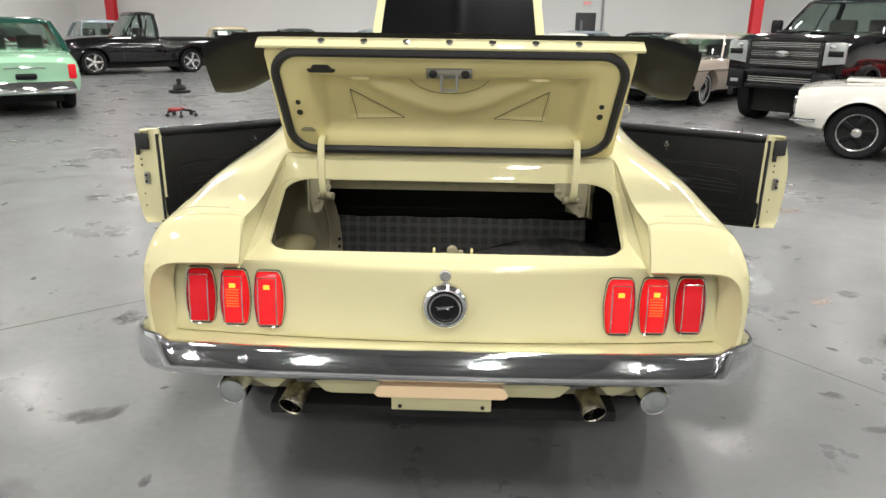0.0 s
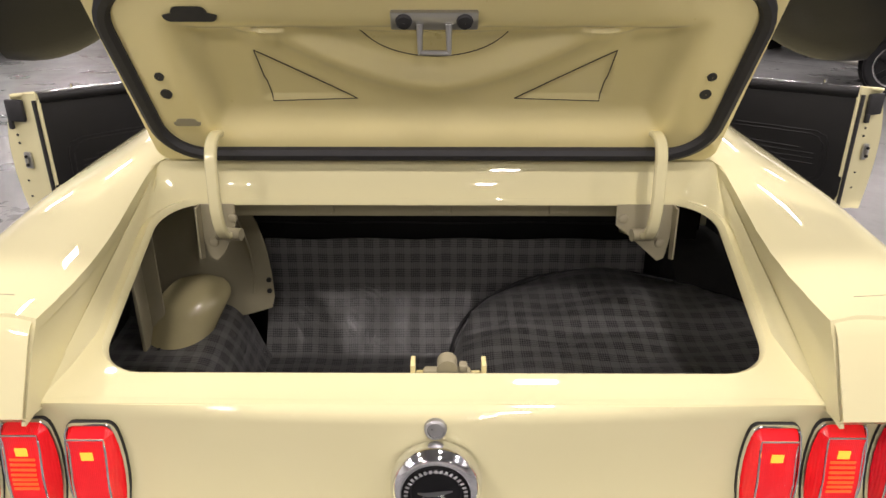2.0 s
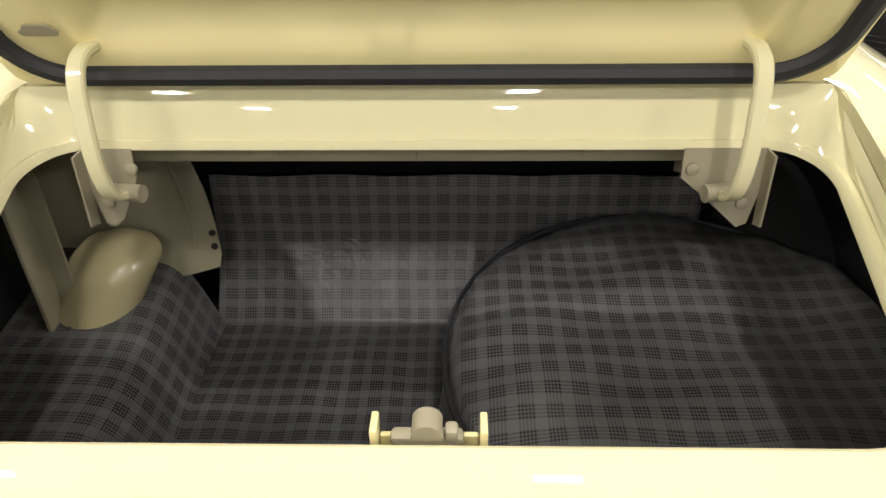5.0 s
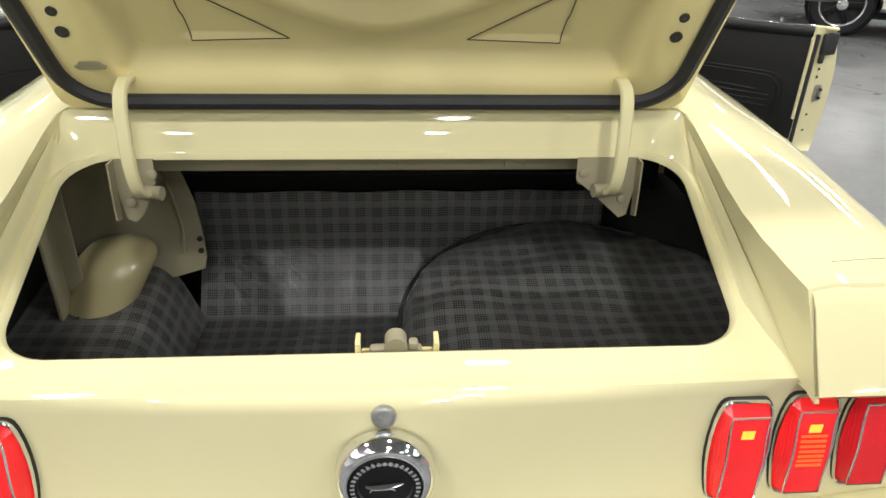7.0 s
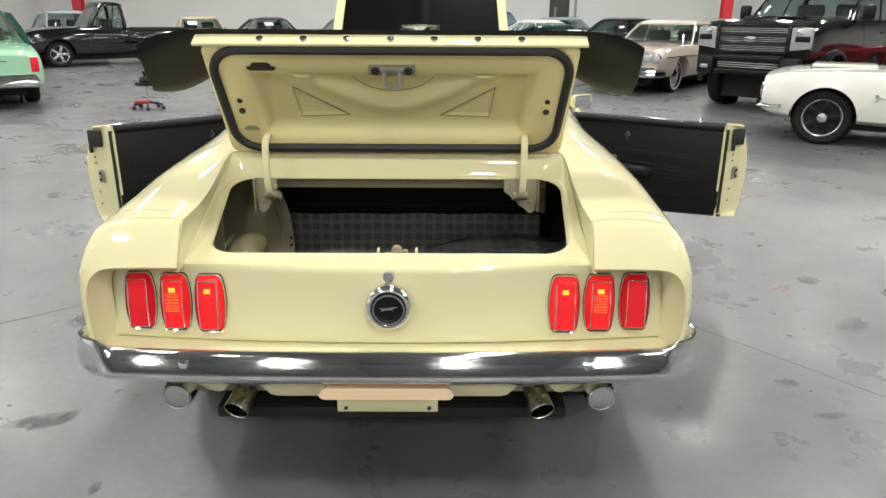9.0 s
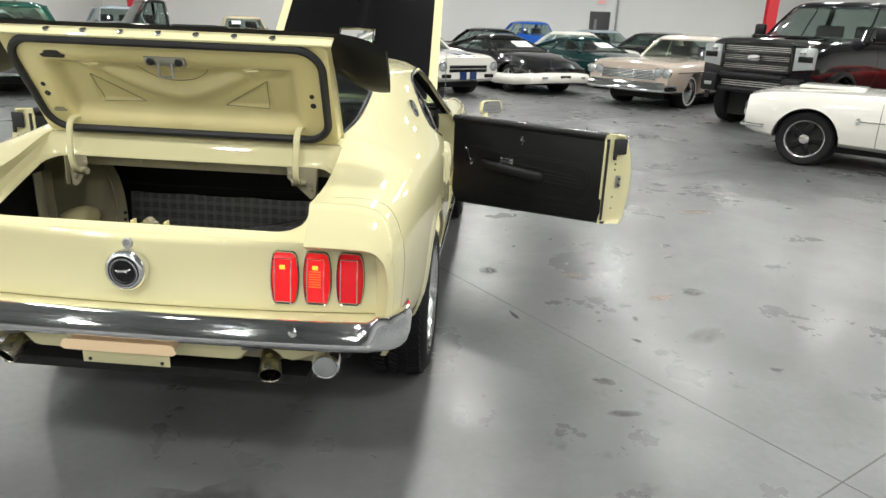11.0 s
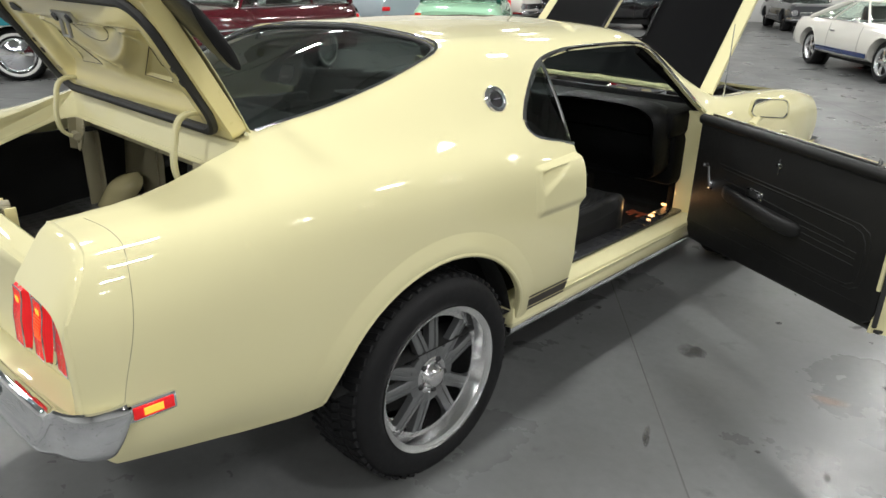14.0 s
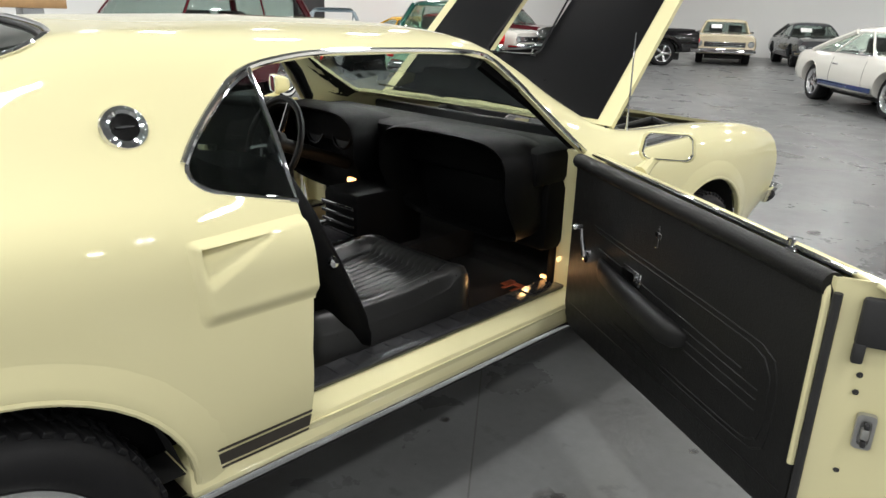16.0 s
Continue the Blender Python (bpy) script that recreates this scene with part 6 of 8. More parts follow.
for k, pts in enumerate((((.30, 3.5, .84), (.45, 3.6, .90), (.62, 3.5, .88)), ((.25, 3.9, .82), (.42, 4.05, .89), (.60, 4.0, .86)), ((-.3, 3.6, .84), (-.45, 3.5, .9), (-.62, 3.6, .86)))):
    bm = bmesh.new()
    tube(bm, [Vector(p) for p in pts], .016, 8)
    part("hose", bm, M_RUB, CAR)
bm = bmesh.new()
pr = [(4.60, .84), (4.655, .80), (4.68, .72), (4.67, .62), (4.66, .50), (4.62, .40)]
rings(bm, [[(x, y - .10 * (abs(x) / .84) ** 3, z) for y, z in pr] for x in [-.79 + 1.58 * i / 24 for i in range(25)]], closed=False)
thicken(bm, .005, (0, 1, 0))
part("nose_panel", bm, M_YEL, CAR)
bm = bmesh.new()
box(bm, -.60, .60, 4.665, 4.69, .60, .78, .01)
part("grille", bm, M_MATT, CAR, "black grille")
for s in (1, -1):
    bm = bmesh.new()
    lathe(bm, [(.085, 0), (.088, .03), (.075, .035), (.0005, .045)], (s * .70, 4.60, .70), (0, 1, 0), 28)
    part("headlamp", bm, M_LENS, CAR, "round headlamp")
    bm = bmesh.new()
    tube(bm, [(s * .885, 4.45, .53), (s * .86, 4.62, .53), (s * .70, 4.72, .53), (s * .3, 4.76, .53), (0, 4.77, .53)], .042, 10, True, .6)
    part("front_bumper", bm, M_CHROME, CAR, "chrome front bumper")
bm = bmesh.new()
tube(bm, [(.748, 3.25, .945), (.748, 3.248, 1.10), (.748, 3.242, 1.31)], [.0038, .0032, .0022], 6)
an = part("antenna", bm, M_CHROME, CAR, "thin chrome antenna mast")
bm = bmesh.new()
lathe(bm, [(.020, 0), (.018, .008), (.007, .014), (.006, .03)], (.748, 3.25, .938), (0, 0, 1), 16)
part("antenna_base", bm, M_CHROME, an)
for x0 in (.42, -.12):
    bm = bmesh.new()
    tube(bm, [(x0, 3.14, 1.0), (x0 - .22, 3.10, 1.02), (x0 - .40, 3.09, 1.025)], .005, 6)
    part("wiper", bm, M_MATT, CAR)


# ---- cabin ----
def cabin():
    bm = bmesh.new()
    box(bm, -.72, .72, 1.0, 3.15, .305, .325)
    box(bm, -.14, .14, 1.3, 3.1, .325, .46, .03)
    box(bm, -.72, .72, 1.0, 1.35, .33, .60, .02)
    part("carpet", bm, M_CARPET, CAR, "black carpet")
    for x0, x1 in ((-.66, -.17), (.17, .66)):
        bm = bmesh.new()
        box(bm, x0, x1, 2.45, 3.05, .326, .332, .003)
        mt = part("floor_mat", bm, M_CARPET, CAR)
    bm = bmesh.new()
    for x, y, w, h in ((.42, 2.60, .05, .012), (.455, 2.615, .016, .03), (.385, 2.595, .012, .03), (.43, 2.575, .008, .03), (.40, 2.575, .008, .03), (.475, 2.635, .02, .010)):
        box(bm, .53 + (x - .42) * 1.5 - w / 2 * 2.2, .53 + (x - .42) * 1.5 + w / 2 * 2.2, 2.94 + (y - 2.60) * 1.5 - h / 2 * 2.2, 2.94 + (y - 2.60) * 1.5 + h / 2 * 2.2, .333, .336, .001)
    part("mat_emblem", bm, M_PONY, mt, "orange horse emblem on the mat")
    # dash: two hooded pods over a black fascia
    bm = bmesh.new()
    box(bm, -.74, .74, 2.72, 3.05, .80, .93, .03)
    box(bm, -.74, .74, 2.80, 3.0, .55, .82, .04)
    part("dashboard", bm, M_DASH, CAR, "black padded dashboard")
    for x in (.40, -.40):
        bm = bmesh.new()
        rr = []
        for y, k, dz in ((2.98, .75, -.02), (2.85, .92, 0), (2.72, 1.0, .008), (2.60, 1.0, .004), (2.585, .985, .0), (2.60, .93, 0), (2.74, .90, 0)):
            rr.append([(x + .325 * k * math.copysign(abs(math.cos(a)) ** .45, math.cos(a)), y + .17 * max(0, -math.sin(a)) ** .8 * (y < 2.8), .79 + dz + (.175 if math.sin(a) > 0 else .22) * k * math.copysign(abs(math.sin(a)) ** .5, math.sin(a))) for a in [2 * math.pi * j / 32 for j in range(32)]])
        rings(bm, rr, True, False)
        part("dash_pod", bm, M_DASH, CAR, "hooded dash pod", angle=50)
    for x in (-.54, -.34):
        bm = bmesh.new()
        lathe(bm, [(.070, 0), (.068, .012), (.060, .013), (.058, .004), (.0005, .003)], (x, 2.735, .84), (0, -1, .15), 28)
        part("gauge", bm, M_MATT, CAR)
    bm = bmesh.new()
    box(bm, -.11, .11, 2.45, 2.80, .44, .70, .03)
    box(bm, -.115, .115, 1.75, 2.50, .44, .535, .03)
    con = part("console", bm, M_DASH, CAR, "black centre console with chrome trim")
    bm = bmesh.new()
    for k in range(4):
        box(bm, -.10, .10, 2.438, 2.448, .53 + .035 * k, .545 + .035 * k, .003)
    box(bm, -.12, -.112, 1.78, 2.48, .53, .54)
    box(bm, .112, .12, 1.78, 2.48, .53, .54)
    part("console_trim", bm, M_CHROME, con)
    bm = bmesh.new()
    tube(bm, [(0, 2.25, .53), (0, 2.22, .63), (0, 2.19, .68)], [.012, .009, .009], 8)
    lathe(bm, [(.012, 0), (.024, .015), (.022, .035), (.0005, .042)], (0, 2.19, .675), (0, -.2, 1), 16)
    part("gear_lever", bm, M_CHROME, con)
    # steering wheel
    c, ax = Vector((-.40, 2.42, .83)), Vector((0, -.94, .34))
    bm = bmesh.new()
    ring = disc_ring(c, ax, .185, 40)
    tube(bm, ring + ring[:2], .014, 8)
    sw = part("steering_wheel", bm, M_BLACK, CAR, "three-spoke black steering wheel")
    for a in (90, 210, 330):
        bm = bmesh.new()
        tube(bm, [c - ax.normalized() * .02, disc_ring(c, ax, .18, 36)[(a // 10) % 36]], .011, 8, True, .5)
        part("spoke", bm, M_ALU, sw)
    bm = bmesh.new()
    lathe(bm, [(.05, -.03), (.05, .0), (.03, .012), (.0005, .014)], c, ax, 20)
    part("hub", bm, M_BLACK, sw)
    bm = bmesh.new()
    cyl(bm, c - ax.normalized() * .02, c - ax.normalized() * .4, .03, n=14)
    part("steering_column", bm, M_BLACK, CAR)
    bm = bmesh.new()
    for x in (-.52, -.40, -.30):
        box(bm, x - .03, x + .03, 2.80, 2.82, .42, .48, .005)
    part("pedals", bm, M_RUB, CAR)
    # kick panels and courtesy lamps
    for s in (1, -1):
        bm = bmesh.new()
        box(bm, min(s * .68, s * .72), max(s * .68, s * .72), 2.90, 3.12, .33, .80, .01)
        part("kick_panel", bm, M_DASH, CAR)
    bm = bmesh.new()
    box(bm, .668, .692, 2.880, 2.892, .426, .438, .003)
    part("courtesy_lamp_lens", bm, M_WARM, CAR, "glowing orange courtesy lamp")
    bm = bmesh.new()
    box(bm, -.17, -.13, 2.62, 2.64, .675, .695, .004)
    part("courtesy_lamp_lens", bm, M_WARM, CAR, "glowing orange courtesy lamp")
    # front seats: low pleated bucket cushions with rolled sides, reclined backs
    for x in (.435, -.435):
        bm = bmesh.new()
        rr = []
        for y, hw, zt in ((1.86, .20, .495), (1.90, .235, .515), (2.05, .245, .510), (2.22, .25, .515), (2.34, .25, .528), (2.385, .25, .538), (2.40, .25, .556), (2.44, .246, .570), (2.475, .238, .560), (2.50, .222, .525), (2.51, .20, .47)):
            pts = []
            for i in range(201):
                u = -1 + 2 * i / 200
                bol = max(0, (abs(u) - .68) / .32)
                side_b = .046 * (1 if y < 2.36 else max(.12, 1 - (y - 2.36) / .09)) * math.sin(math.pi * min(1, bol * 1.02)) - .03 * max(0, bol - .75) * 4 * .6
                rib = .009 * abs(math.sin(u / .68 * math.pi * 6)) - .007 if abs(u) < .68 and y < 2.40 else 0
                pts.append((x + hw * u, y, zt + side_b + rib))
            rr.append([(x + hw, y, .34), *reversed(pts), (x - hw, y, .34)])
        rings(bm, rr, True, True)
        seat = part("seat", bm, M_SEAT, CAR, "black vinyl bucket seat with pleated cushion", angle=60)
        bm = bmesh.new()
        rr = []
        for k, (h, hw) in enumerate(((-.12, .22), (-.06, .245), (.06, .255), (.25, .25), (.42, .235), (.52, .20), (.555, .15))):
            yb, z = 2.03 - h * .42, .47 + h * .90
            pts = [(x + hw * math.copysign(abs(math.cos(a)) ** .6, math.cos(a)), yb + .075 * math.copysign(abs(math.sin(a)) ** .8, math.sin(a)), z) for a in [2 * math.pi * j / 28 for j in range(28)]]
            rr.append(pts)
        rings(bm, rr, True, True)
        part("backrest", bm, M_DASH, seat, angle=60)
        bm = bmesh.new()
        lathe(bm, [(.016, 0), (.014, .012), (.0005, .016)], (x + .25, 1.92, .72), (1, 0, 0), 14)
        part("release_knob", bm, M_CHROME, seat)
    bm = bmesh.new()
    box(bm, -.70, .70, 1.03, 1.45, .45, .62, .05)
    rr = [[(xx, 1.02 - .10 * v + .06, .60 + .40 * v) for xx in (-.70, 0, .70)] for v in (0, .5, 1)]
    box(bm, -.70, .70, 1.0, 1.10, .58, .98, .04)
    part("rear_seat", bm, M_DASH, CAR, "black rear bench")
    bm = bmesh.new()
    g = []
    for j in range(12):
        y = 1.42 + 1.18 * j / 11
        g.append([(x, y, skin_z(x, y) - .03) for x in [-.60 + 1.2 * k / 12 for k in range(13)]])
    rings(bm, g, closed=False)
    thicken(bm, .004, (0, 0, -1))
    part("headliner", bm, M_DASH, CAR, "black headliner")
    for s in (1, -1):
        bm = bmesh.new()
        tube(bm, [(s * .60, 2.57, 1.215), (s * .69, 2.74, 1.08), (s * .78, 2.86, .95)], .024, 8)
        part("pillar_trim", bm, M_DASH, CAR)
        bm = bmesh.new()
        g = []
        for k in range(13):
            y = 2.63 + .47 * k / 12
            x0 = .60 + (y - 2.63) * .215
            g.append([(s * x, y, skin_z(x, y) - .021) for x in (x0 - .005, x0 + .025, x0 + .055, x0 + .085)])
        rings(bm, g, closed=False)
        thicken(bm, .003, (0, 0, -1))
        part("pillar_trim", bm, M_DASH, CAR)
        # inner quarter trim
        bm = bmesh.new()
        box(bm, min(s * .70, s * .76), max(s * .70, s * .76), 1.05, 1.70, .40, .95, .02)
        part("quarter_trim", bm, M_DASH, CAR)


cabin()


# ---- the other vehicles in the hall ----
PAINTS = {}


def paint(name, c, rough=0.10):
    if name not in PAINTS:
        PAINTS[name] = material(name + "_car_paint", c, rough, coat=0.5, var=0.04, scale=2)
    return PAINTS[name]


M_CGLASS = glass("car_window_glass", (0.62, 0.70, 0.67))
M_WHITEW = material("whitewall_rubber", (0.7, 0.7, 0.68), 0.6)
M_INT = material("dim_car_interior", (0.025, 0.022, 0.020), 0.8)


def shell(st, crown=.02):
    """Rings of a car body from rows (y, half width, z bottom, z shoulder, z top)."""
    out = []
    for y, w, zb, zs, zt in st:
        zm = (zb + zs) / 2
        h = [(.86 * w, zb), (.955 * w, zb + .05), (.992 * w, zm - .03), (w, zm + .05), (.985 * w, zs), (.945 * w, zs + (zt - zs) * .62), (.86 * w, zt - .006), (.6 * w, zt + crown * .6), (0, zt + crown)]
        out.append([(x, y, z) for x, z in h] + [(-x, y, z) for x, z in reversed(h[:-1])])
    return out


def dense_rows(st, step=.14):
    ys = np.arange(st[0][0], st[-1][0] + 1e-6, (st[-1][0] - st[0][0]) / max(2, round((st[-1][0] - st[0][0]) / step)))
    return [(y, *spline(st, y)) for y in ys]


def road_wheel(parent, c, s, r, w, style):
    bm = bmesh.new()
    lathe(bm, [(r * .66, .012), (r * .72, 0), (r * .9, -.004), (r * .975, .015), (r, .045), (r, w - .04), (r * .95, w), (r * .66, w)], c, (-s, 0, 0), 36)
    t = part("wheel", bm, M_TYRE, parent)
    if "white" in style:
        bm = bmesh.new()
        lathe(bm, [(r * .74, -.003), (r * .76, -.006), (r * .83, -.0065), (r * .85, -.004)], c, (-s, 0, 0), 36)
        part("whitewall", bm, M_WHITEW, t)
    bm = bmesh.new()
    if "steel" in style:
        lathe(bm, [(r * .70, .004), (r * .66, .014), (r * .60, .02), (r * .52, .006), (r * .36, 0), (r * .3, -.012), (r * .1, -.018), (.0005, -.018)], c, (-s, 0, 0), 32)
        part("hubcap", bm, M_CHROME if "dark" not in style else M_GREYMET, t)
    else:
        lathe(bm, [(r * .70, .002), (r * .68, -.004), (r * .66, .002), (r * .62, .020), (r * .57, .045), (r * .56, .07)], c, (-s, 0, 0), 40)
        part("rim", bm, M_RIM if "dark" not in style else M_MATT, t)
        bm = bmesh.new()
        lathe(bm, [(r * .6, .075), (.0005, .075)], c, (-s, 0, 0), 24)
        part("brake", bm, M_DARK, t)
        for k in range(5):
            bm = bmesh.new()
            mm = Matrix.Translation(c) @ Matrix.Rotation(2 * math.pi * k / 5 + .3, 4, "X")
            x0, x1 = -s * .02, -s * .05
            box(bm, min(x0, x1), max(x0, x1), -r * .10, r * .10, r * .1, r * .63, .006, mm)
            part("spoke", bm, (M_MATT if "black" in style or "dark" in style else M_ALU), t)
        bm = bmesh.new()
        lathe(bm, [(r * .17, .05), (r * .17, .012), (r * .1, .005), (.0005, .004)], c, (-s, 0, 0), 20)
        part("hub", bm, M_ALU, t)


def vehicle(name, label, m, body, col, top, wheels, style="mag", roof_col=None, front=None, rear=None, group="", category="car", trim=None, cabin_glass=True):
    """body: shell rows; top: (belt front, roof front, roof rear, belt rear, z belt, z roof, half width belt, half width roof) or None;
    wheels: (y front, y rear, radius, half track)."""
    car = thing(name, label, category, group, m=m)
    bm = bmesh.new()
    rr = shell(dense_rows(body))
    rings(bm, rr, True, True)
    b = part("body", bm, col, car)
    yf, yr, r, ht = wheels
    cs = []
    for y in (yf, yr):
        for s in (1, -1):
            bm = bmesh.new()
            cyl(bm, (s * (ht - .32), y, r), (s * (ht + .3), y, r), r * 1.15, n=32)
            cs.append(part("cutter", bm, M_DARK))
    for c in cs:
        c.matrix_world = m
    bpy.context.view_layer.update()
    cut(b, cs)
    for y in (yf, yr):
        for s in (1, -1):
            bm = bmesh.new()
            lathe(bm, [(r * 1.14, .30), (r * .05, .31)], (s * (ht + .02), y, r), (-s, 0, 0), 24)
            part("wheel_well", bm, M_DARK, car)
            road_wheel(car, (s * ht, y, r), s, r, .22, style)
    bm = bmesh.new()
    box(bm, -.7 * ht, .7 * ht, body[0][0] + .5, body[-1][0] - .5, .18, body[len(body) // 2][2] + .03)
    part("underbody", bm, M_DARK, car)
    if top:
        bf, rf, rb, bb, zb, zr, hb, hr = top
        rc = min(.26, hr * .42, (rf - rb) * .3)

        def hoop(f, g=0.0):
            """The greenhouse's outline at f from belt (0) to roof edge (1), bowed out a little."""
            bow = .016 * math.sin(math.pi * f)
            w = hb + (hr - hb) * f + bow - g
            y0, y1 = bb + (rb - bb) * f - bow * 1.5 + g, bf + (rf - bf) * f + bow * 1.5 - g
            return [(x, y, zb - .03 + (zr - zb - .03) * f) for x, y in rrect(w, w, y0, y1, rc, 6)]
        if cabin_glass:
            bm = bmesh.new()
            rings(bm, [hoop(k / 5) for k in range(6)], True)
            thicken(bm, .005)
            part("glass", bm, M_CGLASS, car).visible_shadow = False
            bm = bmesh.new()
            box(bm, -hb * .86, hb * .86, bb + .25, bf - .30, zb - .06, zb + .012, .02)
            box(bm, -hb * .86, hb * .86, bf - .34, bf - .12, zb - .06, zb + .05, .03)
            part("interior", bm, M_INT, car)
            for sx in (-.4, .4):
                bm = bmesh.new()
                yy = rf * .45 + bf * .05 + rb * .5
                box(bm, (sx - .28) * hb, (sx + .28) * hb, yy - .07, yy + .07, zb - .05, zb + .26, .05)
                part("seat", bm, M_INT, car)
        bm = bmesh.new()
        R = lambda g, z: [(x, y, z) for x, y in rrect(hr + .014 - g, hr + .014 - g, rb - .024 + g, rf + .024 - g, max(.04, rc - g * .4), 6)]
        rings(bm, [R(.03, zr - .075), R(.0, zr - .072), R(-.004, zr - .055), R(.010, zr - .030), R(.045, zr - .006), R(.11, zr + .018), R(.20, zr + .036), R(min(.34, hr - .12), zr + .046)], True, True)
        part("roof", bm, roof_col or col, car, angle=50)
        for s in (1, -1):
            for k, (p0, p1, rad) in enumerate((((hb - .012, bf - rc * .5, zb - .02), (hr, rf - rc * .45, zr - .06), .020), ((hb - .015, bb + rc * .6, zb - .02), (hr - .005, rb + rc * .5, zr - .06), .055), ((hb + .004, (bf * .42 + bb * .58), zb - .02), (hr + .008, (rf * .42 + rb * .58), zr - .06), .016))):
                bm = bmesh.new()
                q0, q1 = Vector((s * p0[0], p0[1], p0[2])), Vector((s * p1[0], p1[1], p1[2]))
                tube(bm, [q0, (q0 + q1) / 2 + Vector((s * .014, .02 * (1 if k == 0 else -1 if k == 1 else 0), 0)), q1], rad, 8)
                part("pillar", bm, roof_col or col, car)
        bm = bmesh.new()
        pts = [(x, y, zb - .012) for x, y in rrect(hb + .006, hb + .006, bb - .01, bf + .01, rc, 6)]
        tube(bm, pts + pts[:2], .010, 6)
        part("belt_trim", bm, M_CHROME if trim != "black" else M_MATT, car)
        for s in (1, -1):
            bm = bmesh.new()
            box(bm, s * (hb + .06) - .05, s * (hb + .06) + .05, bf - .42, bf - .36, zb + .0, zb + .07, .015)
            part("mirror", bm, M_CHROME if trim != "black" else col, car)
    y1, w1, zb1, zs1, zt1 = body[-1]
    y0, w0, zb0, zs0, zt0 = body[0]
    # door seams, handle, wheel arch lips and a bright sill on each side
    def flank(y, k):
        r = spline(body, y)
        w, zb, zs, zt = r
        zm = (zb + zs) / 2
        return [(.955 * w, zb + .05), (.992 * w, zm - .03), (w, zm + .05), (.985 * w, zs), (.945 * w, zs + (zt - zs) * .62)][k]

    def at_height(y, z):
        pts = [flank(y, k) for k in range(5)]
        return float(np.interp(z, [p[1] for p in pts], [p[0] for p in pts]))
    for s in (1, -1):
        ymid = (yf + yr) / 2
        for y in ((ymid + .62, ymid - .55) if top else ()):
            bm = bmesh.new()
            tube(bm, [(s * (flank(y, k)[0] + .0005), y, flank(y, k)[1]) for k in range(5)], .003, 5)
            part("door_seam", bm, M_STRIPE, car)
        if top:
            bm = bmesh.new()
            y, z = ymid - .38, float(spline(body, ymid - .38)[2]) + .02
            x = at_height(y, z)
            box(bm, s * (x + .012) - .012, s * (x + .012) + .012, y - .09, y + .09, z - .014, z + .014, .006)
            part("door_handle", bm, M_CHROME if trim != "black" else M_MATT, car)
        for y in (yf, yr):
            bm = bmesh.new()
            pts = []
            for i in range(15):
                a = radians(12 + 156 * i / 14)
                yy, zz = y + r * 1.16 * math.cos(a), r + r * 1.16 * math.sin(a)
                pts.append((s * (at_height(yy, zz) - .002), yy, zz))
            tube(bm, pts, .011, 6)
            part("arch_lip", bm, col, car)
    if front:
        if front.get("bumper", True):
            bm = bmesh.new()
            z = front.get("bz", .45)
            tube(bm, [(-w1 * 1.02, y1 - .25, z), (-w1 * .95, y1 + .02, z), (-w1 * .5, y1 + .07, z), (0, y1 + .085, z), (w1 * .5, y1 + .07, z), (w1 * .95, y1 + .02, z), (w1 * 1.02, y1 - .25, z)], front.get("br", .075), 10, True, .5)
            part("front_bumper", bm, front.get("bmat", M_CHROME), car)
        g0, g1, gw = front.get("grille", (.55, .72, .6))
        bm = bmesh.new()
        box(bm, -gw, gw, y1 - .03, y1 + .014, g0, g1, .01)
        gr = part("grille", bm, M_MATT, car)
        nb = front.get("bars", 5)
        for k in range(nb):
            z = g0 + (g1 - g0) * (k + .5) / nb
            bm = bmesh.new()
            box(bm, -gw, gw, y1 + .012, y1 + .026, z - .010, z + .008, .003)
            part("bar", bm, front.get("gmat", M_CHROME), gr)
        for s in (1, -1):
            for k in range(front.get("lamps", 1)):
                bm = bmesh.new()
                x = s * (front.get("lx", w1 * .8) - k * .19)
                if front.get("square"):
                    box(bm, x - .14, x + .14, y1 - .05, y1 + .02, front["lz"] - .11, front["lz"] + .11, .02)
                    part("headlamp", bm, M_LENS, car)
                else:
                    lathe(bm, [(.10, -.03), (.10, .025), (.085, .03), (.08, .015)], (x, y1, front["lz"]), (0, 1, 0), 20)
                    hl = part("headlamp", bm, M_CHROME, car)
                    bm = bmesh.new()
                    lathe(bm, [(.082, .012), (.05, .035), (.0005, .042)], (x, y1, front["lz"]), (0, 1, 0), 20)
                    part("lens", bm, M_LENS, hl)
    if rear:
        bm = bmesh.new()
        z = rear.get("bz", .45)
        tube(bm, [(-w0 * 1.02, y0 + .25, z), (-w0 * .95, y0 - .02, z), (-w0 * .5, y0 - .07, z), (0, y0 - .08, z), (w0 * .5, y0 - .07, z), (w0 * .95, y0 - .02, z), (w0 * 1.02, y0 + .25, z)], rear.get("br", .08), 10, True, .5)
        part("rear_bumper", bm, M_CHROME, car)
        for s in (1, -1):
            bm = bmesh.new()
            lz, lx, lw, lh = rear["lamp"]
            box(bm, s * lx - lw, s * lx + lw, y0 - .03, y0 + .08, lz - lh, lz + lh, .02)
            part("tail_lamp", bm, M_RED, car)
    return car


def put(x, y, deg):
    return pose(x, y, FZ, 0, 0, deg)


def card(parent, top, x, w=.42, h=.26):
    """A paper card against the windscreen of a greenhouse."""
    bf, rf, zb, zr = top[0], top[1], top[4], top[5]
    m = pose(x, bf + (rf - bf) * .58 + .012, zb - .03 + (zr - zb) * .58, math.degrees(math.atan2(bf - rf, zr - zb)))
    bm = bmesh.new()
    box(bm, -w / 2, w / 2, .004, .008, -h / 2, h / 2, .001, m)
    part("price_card", bm, M_PAPER, parent, "white paper card behind the glass")


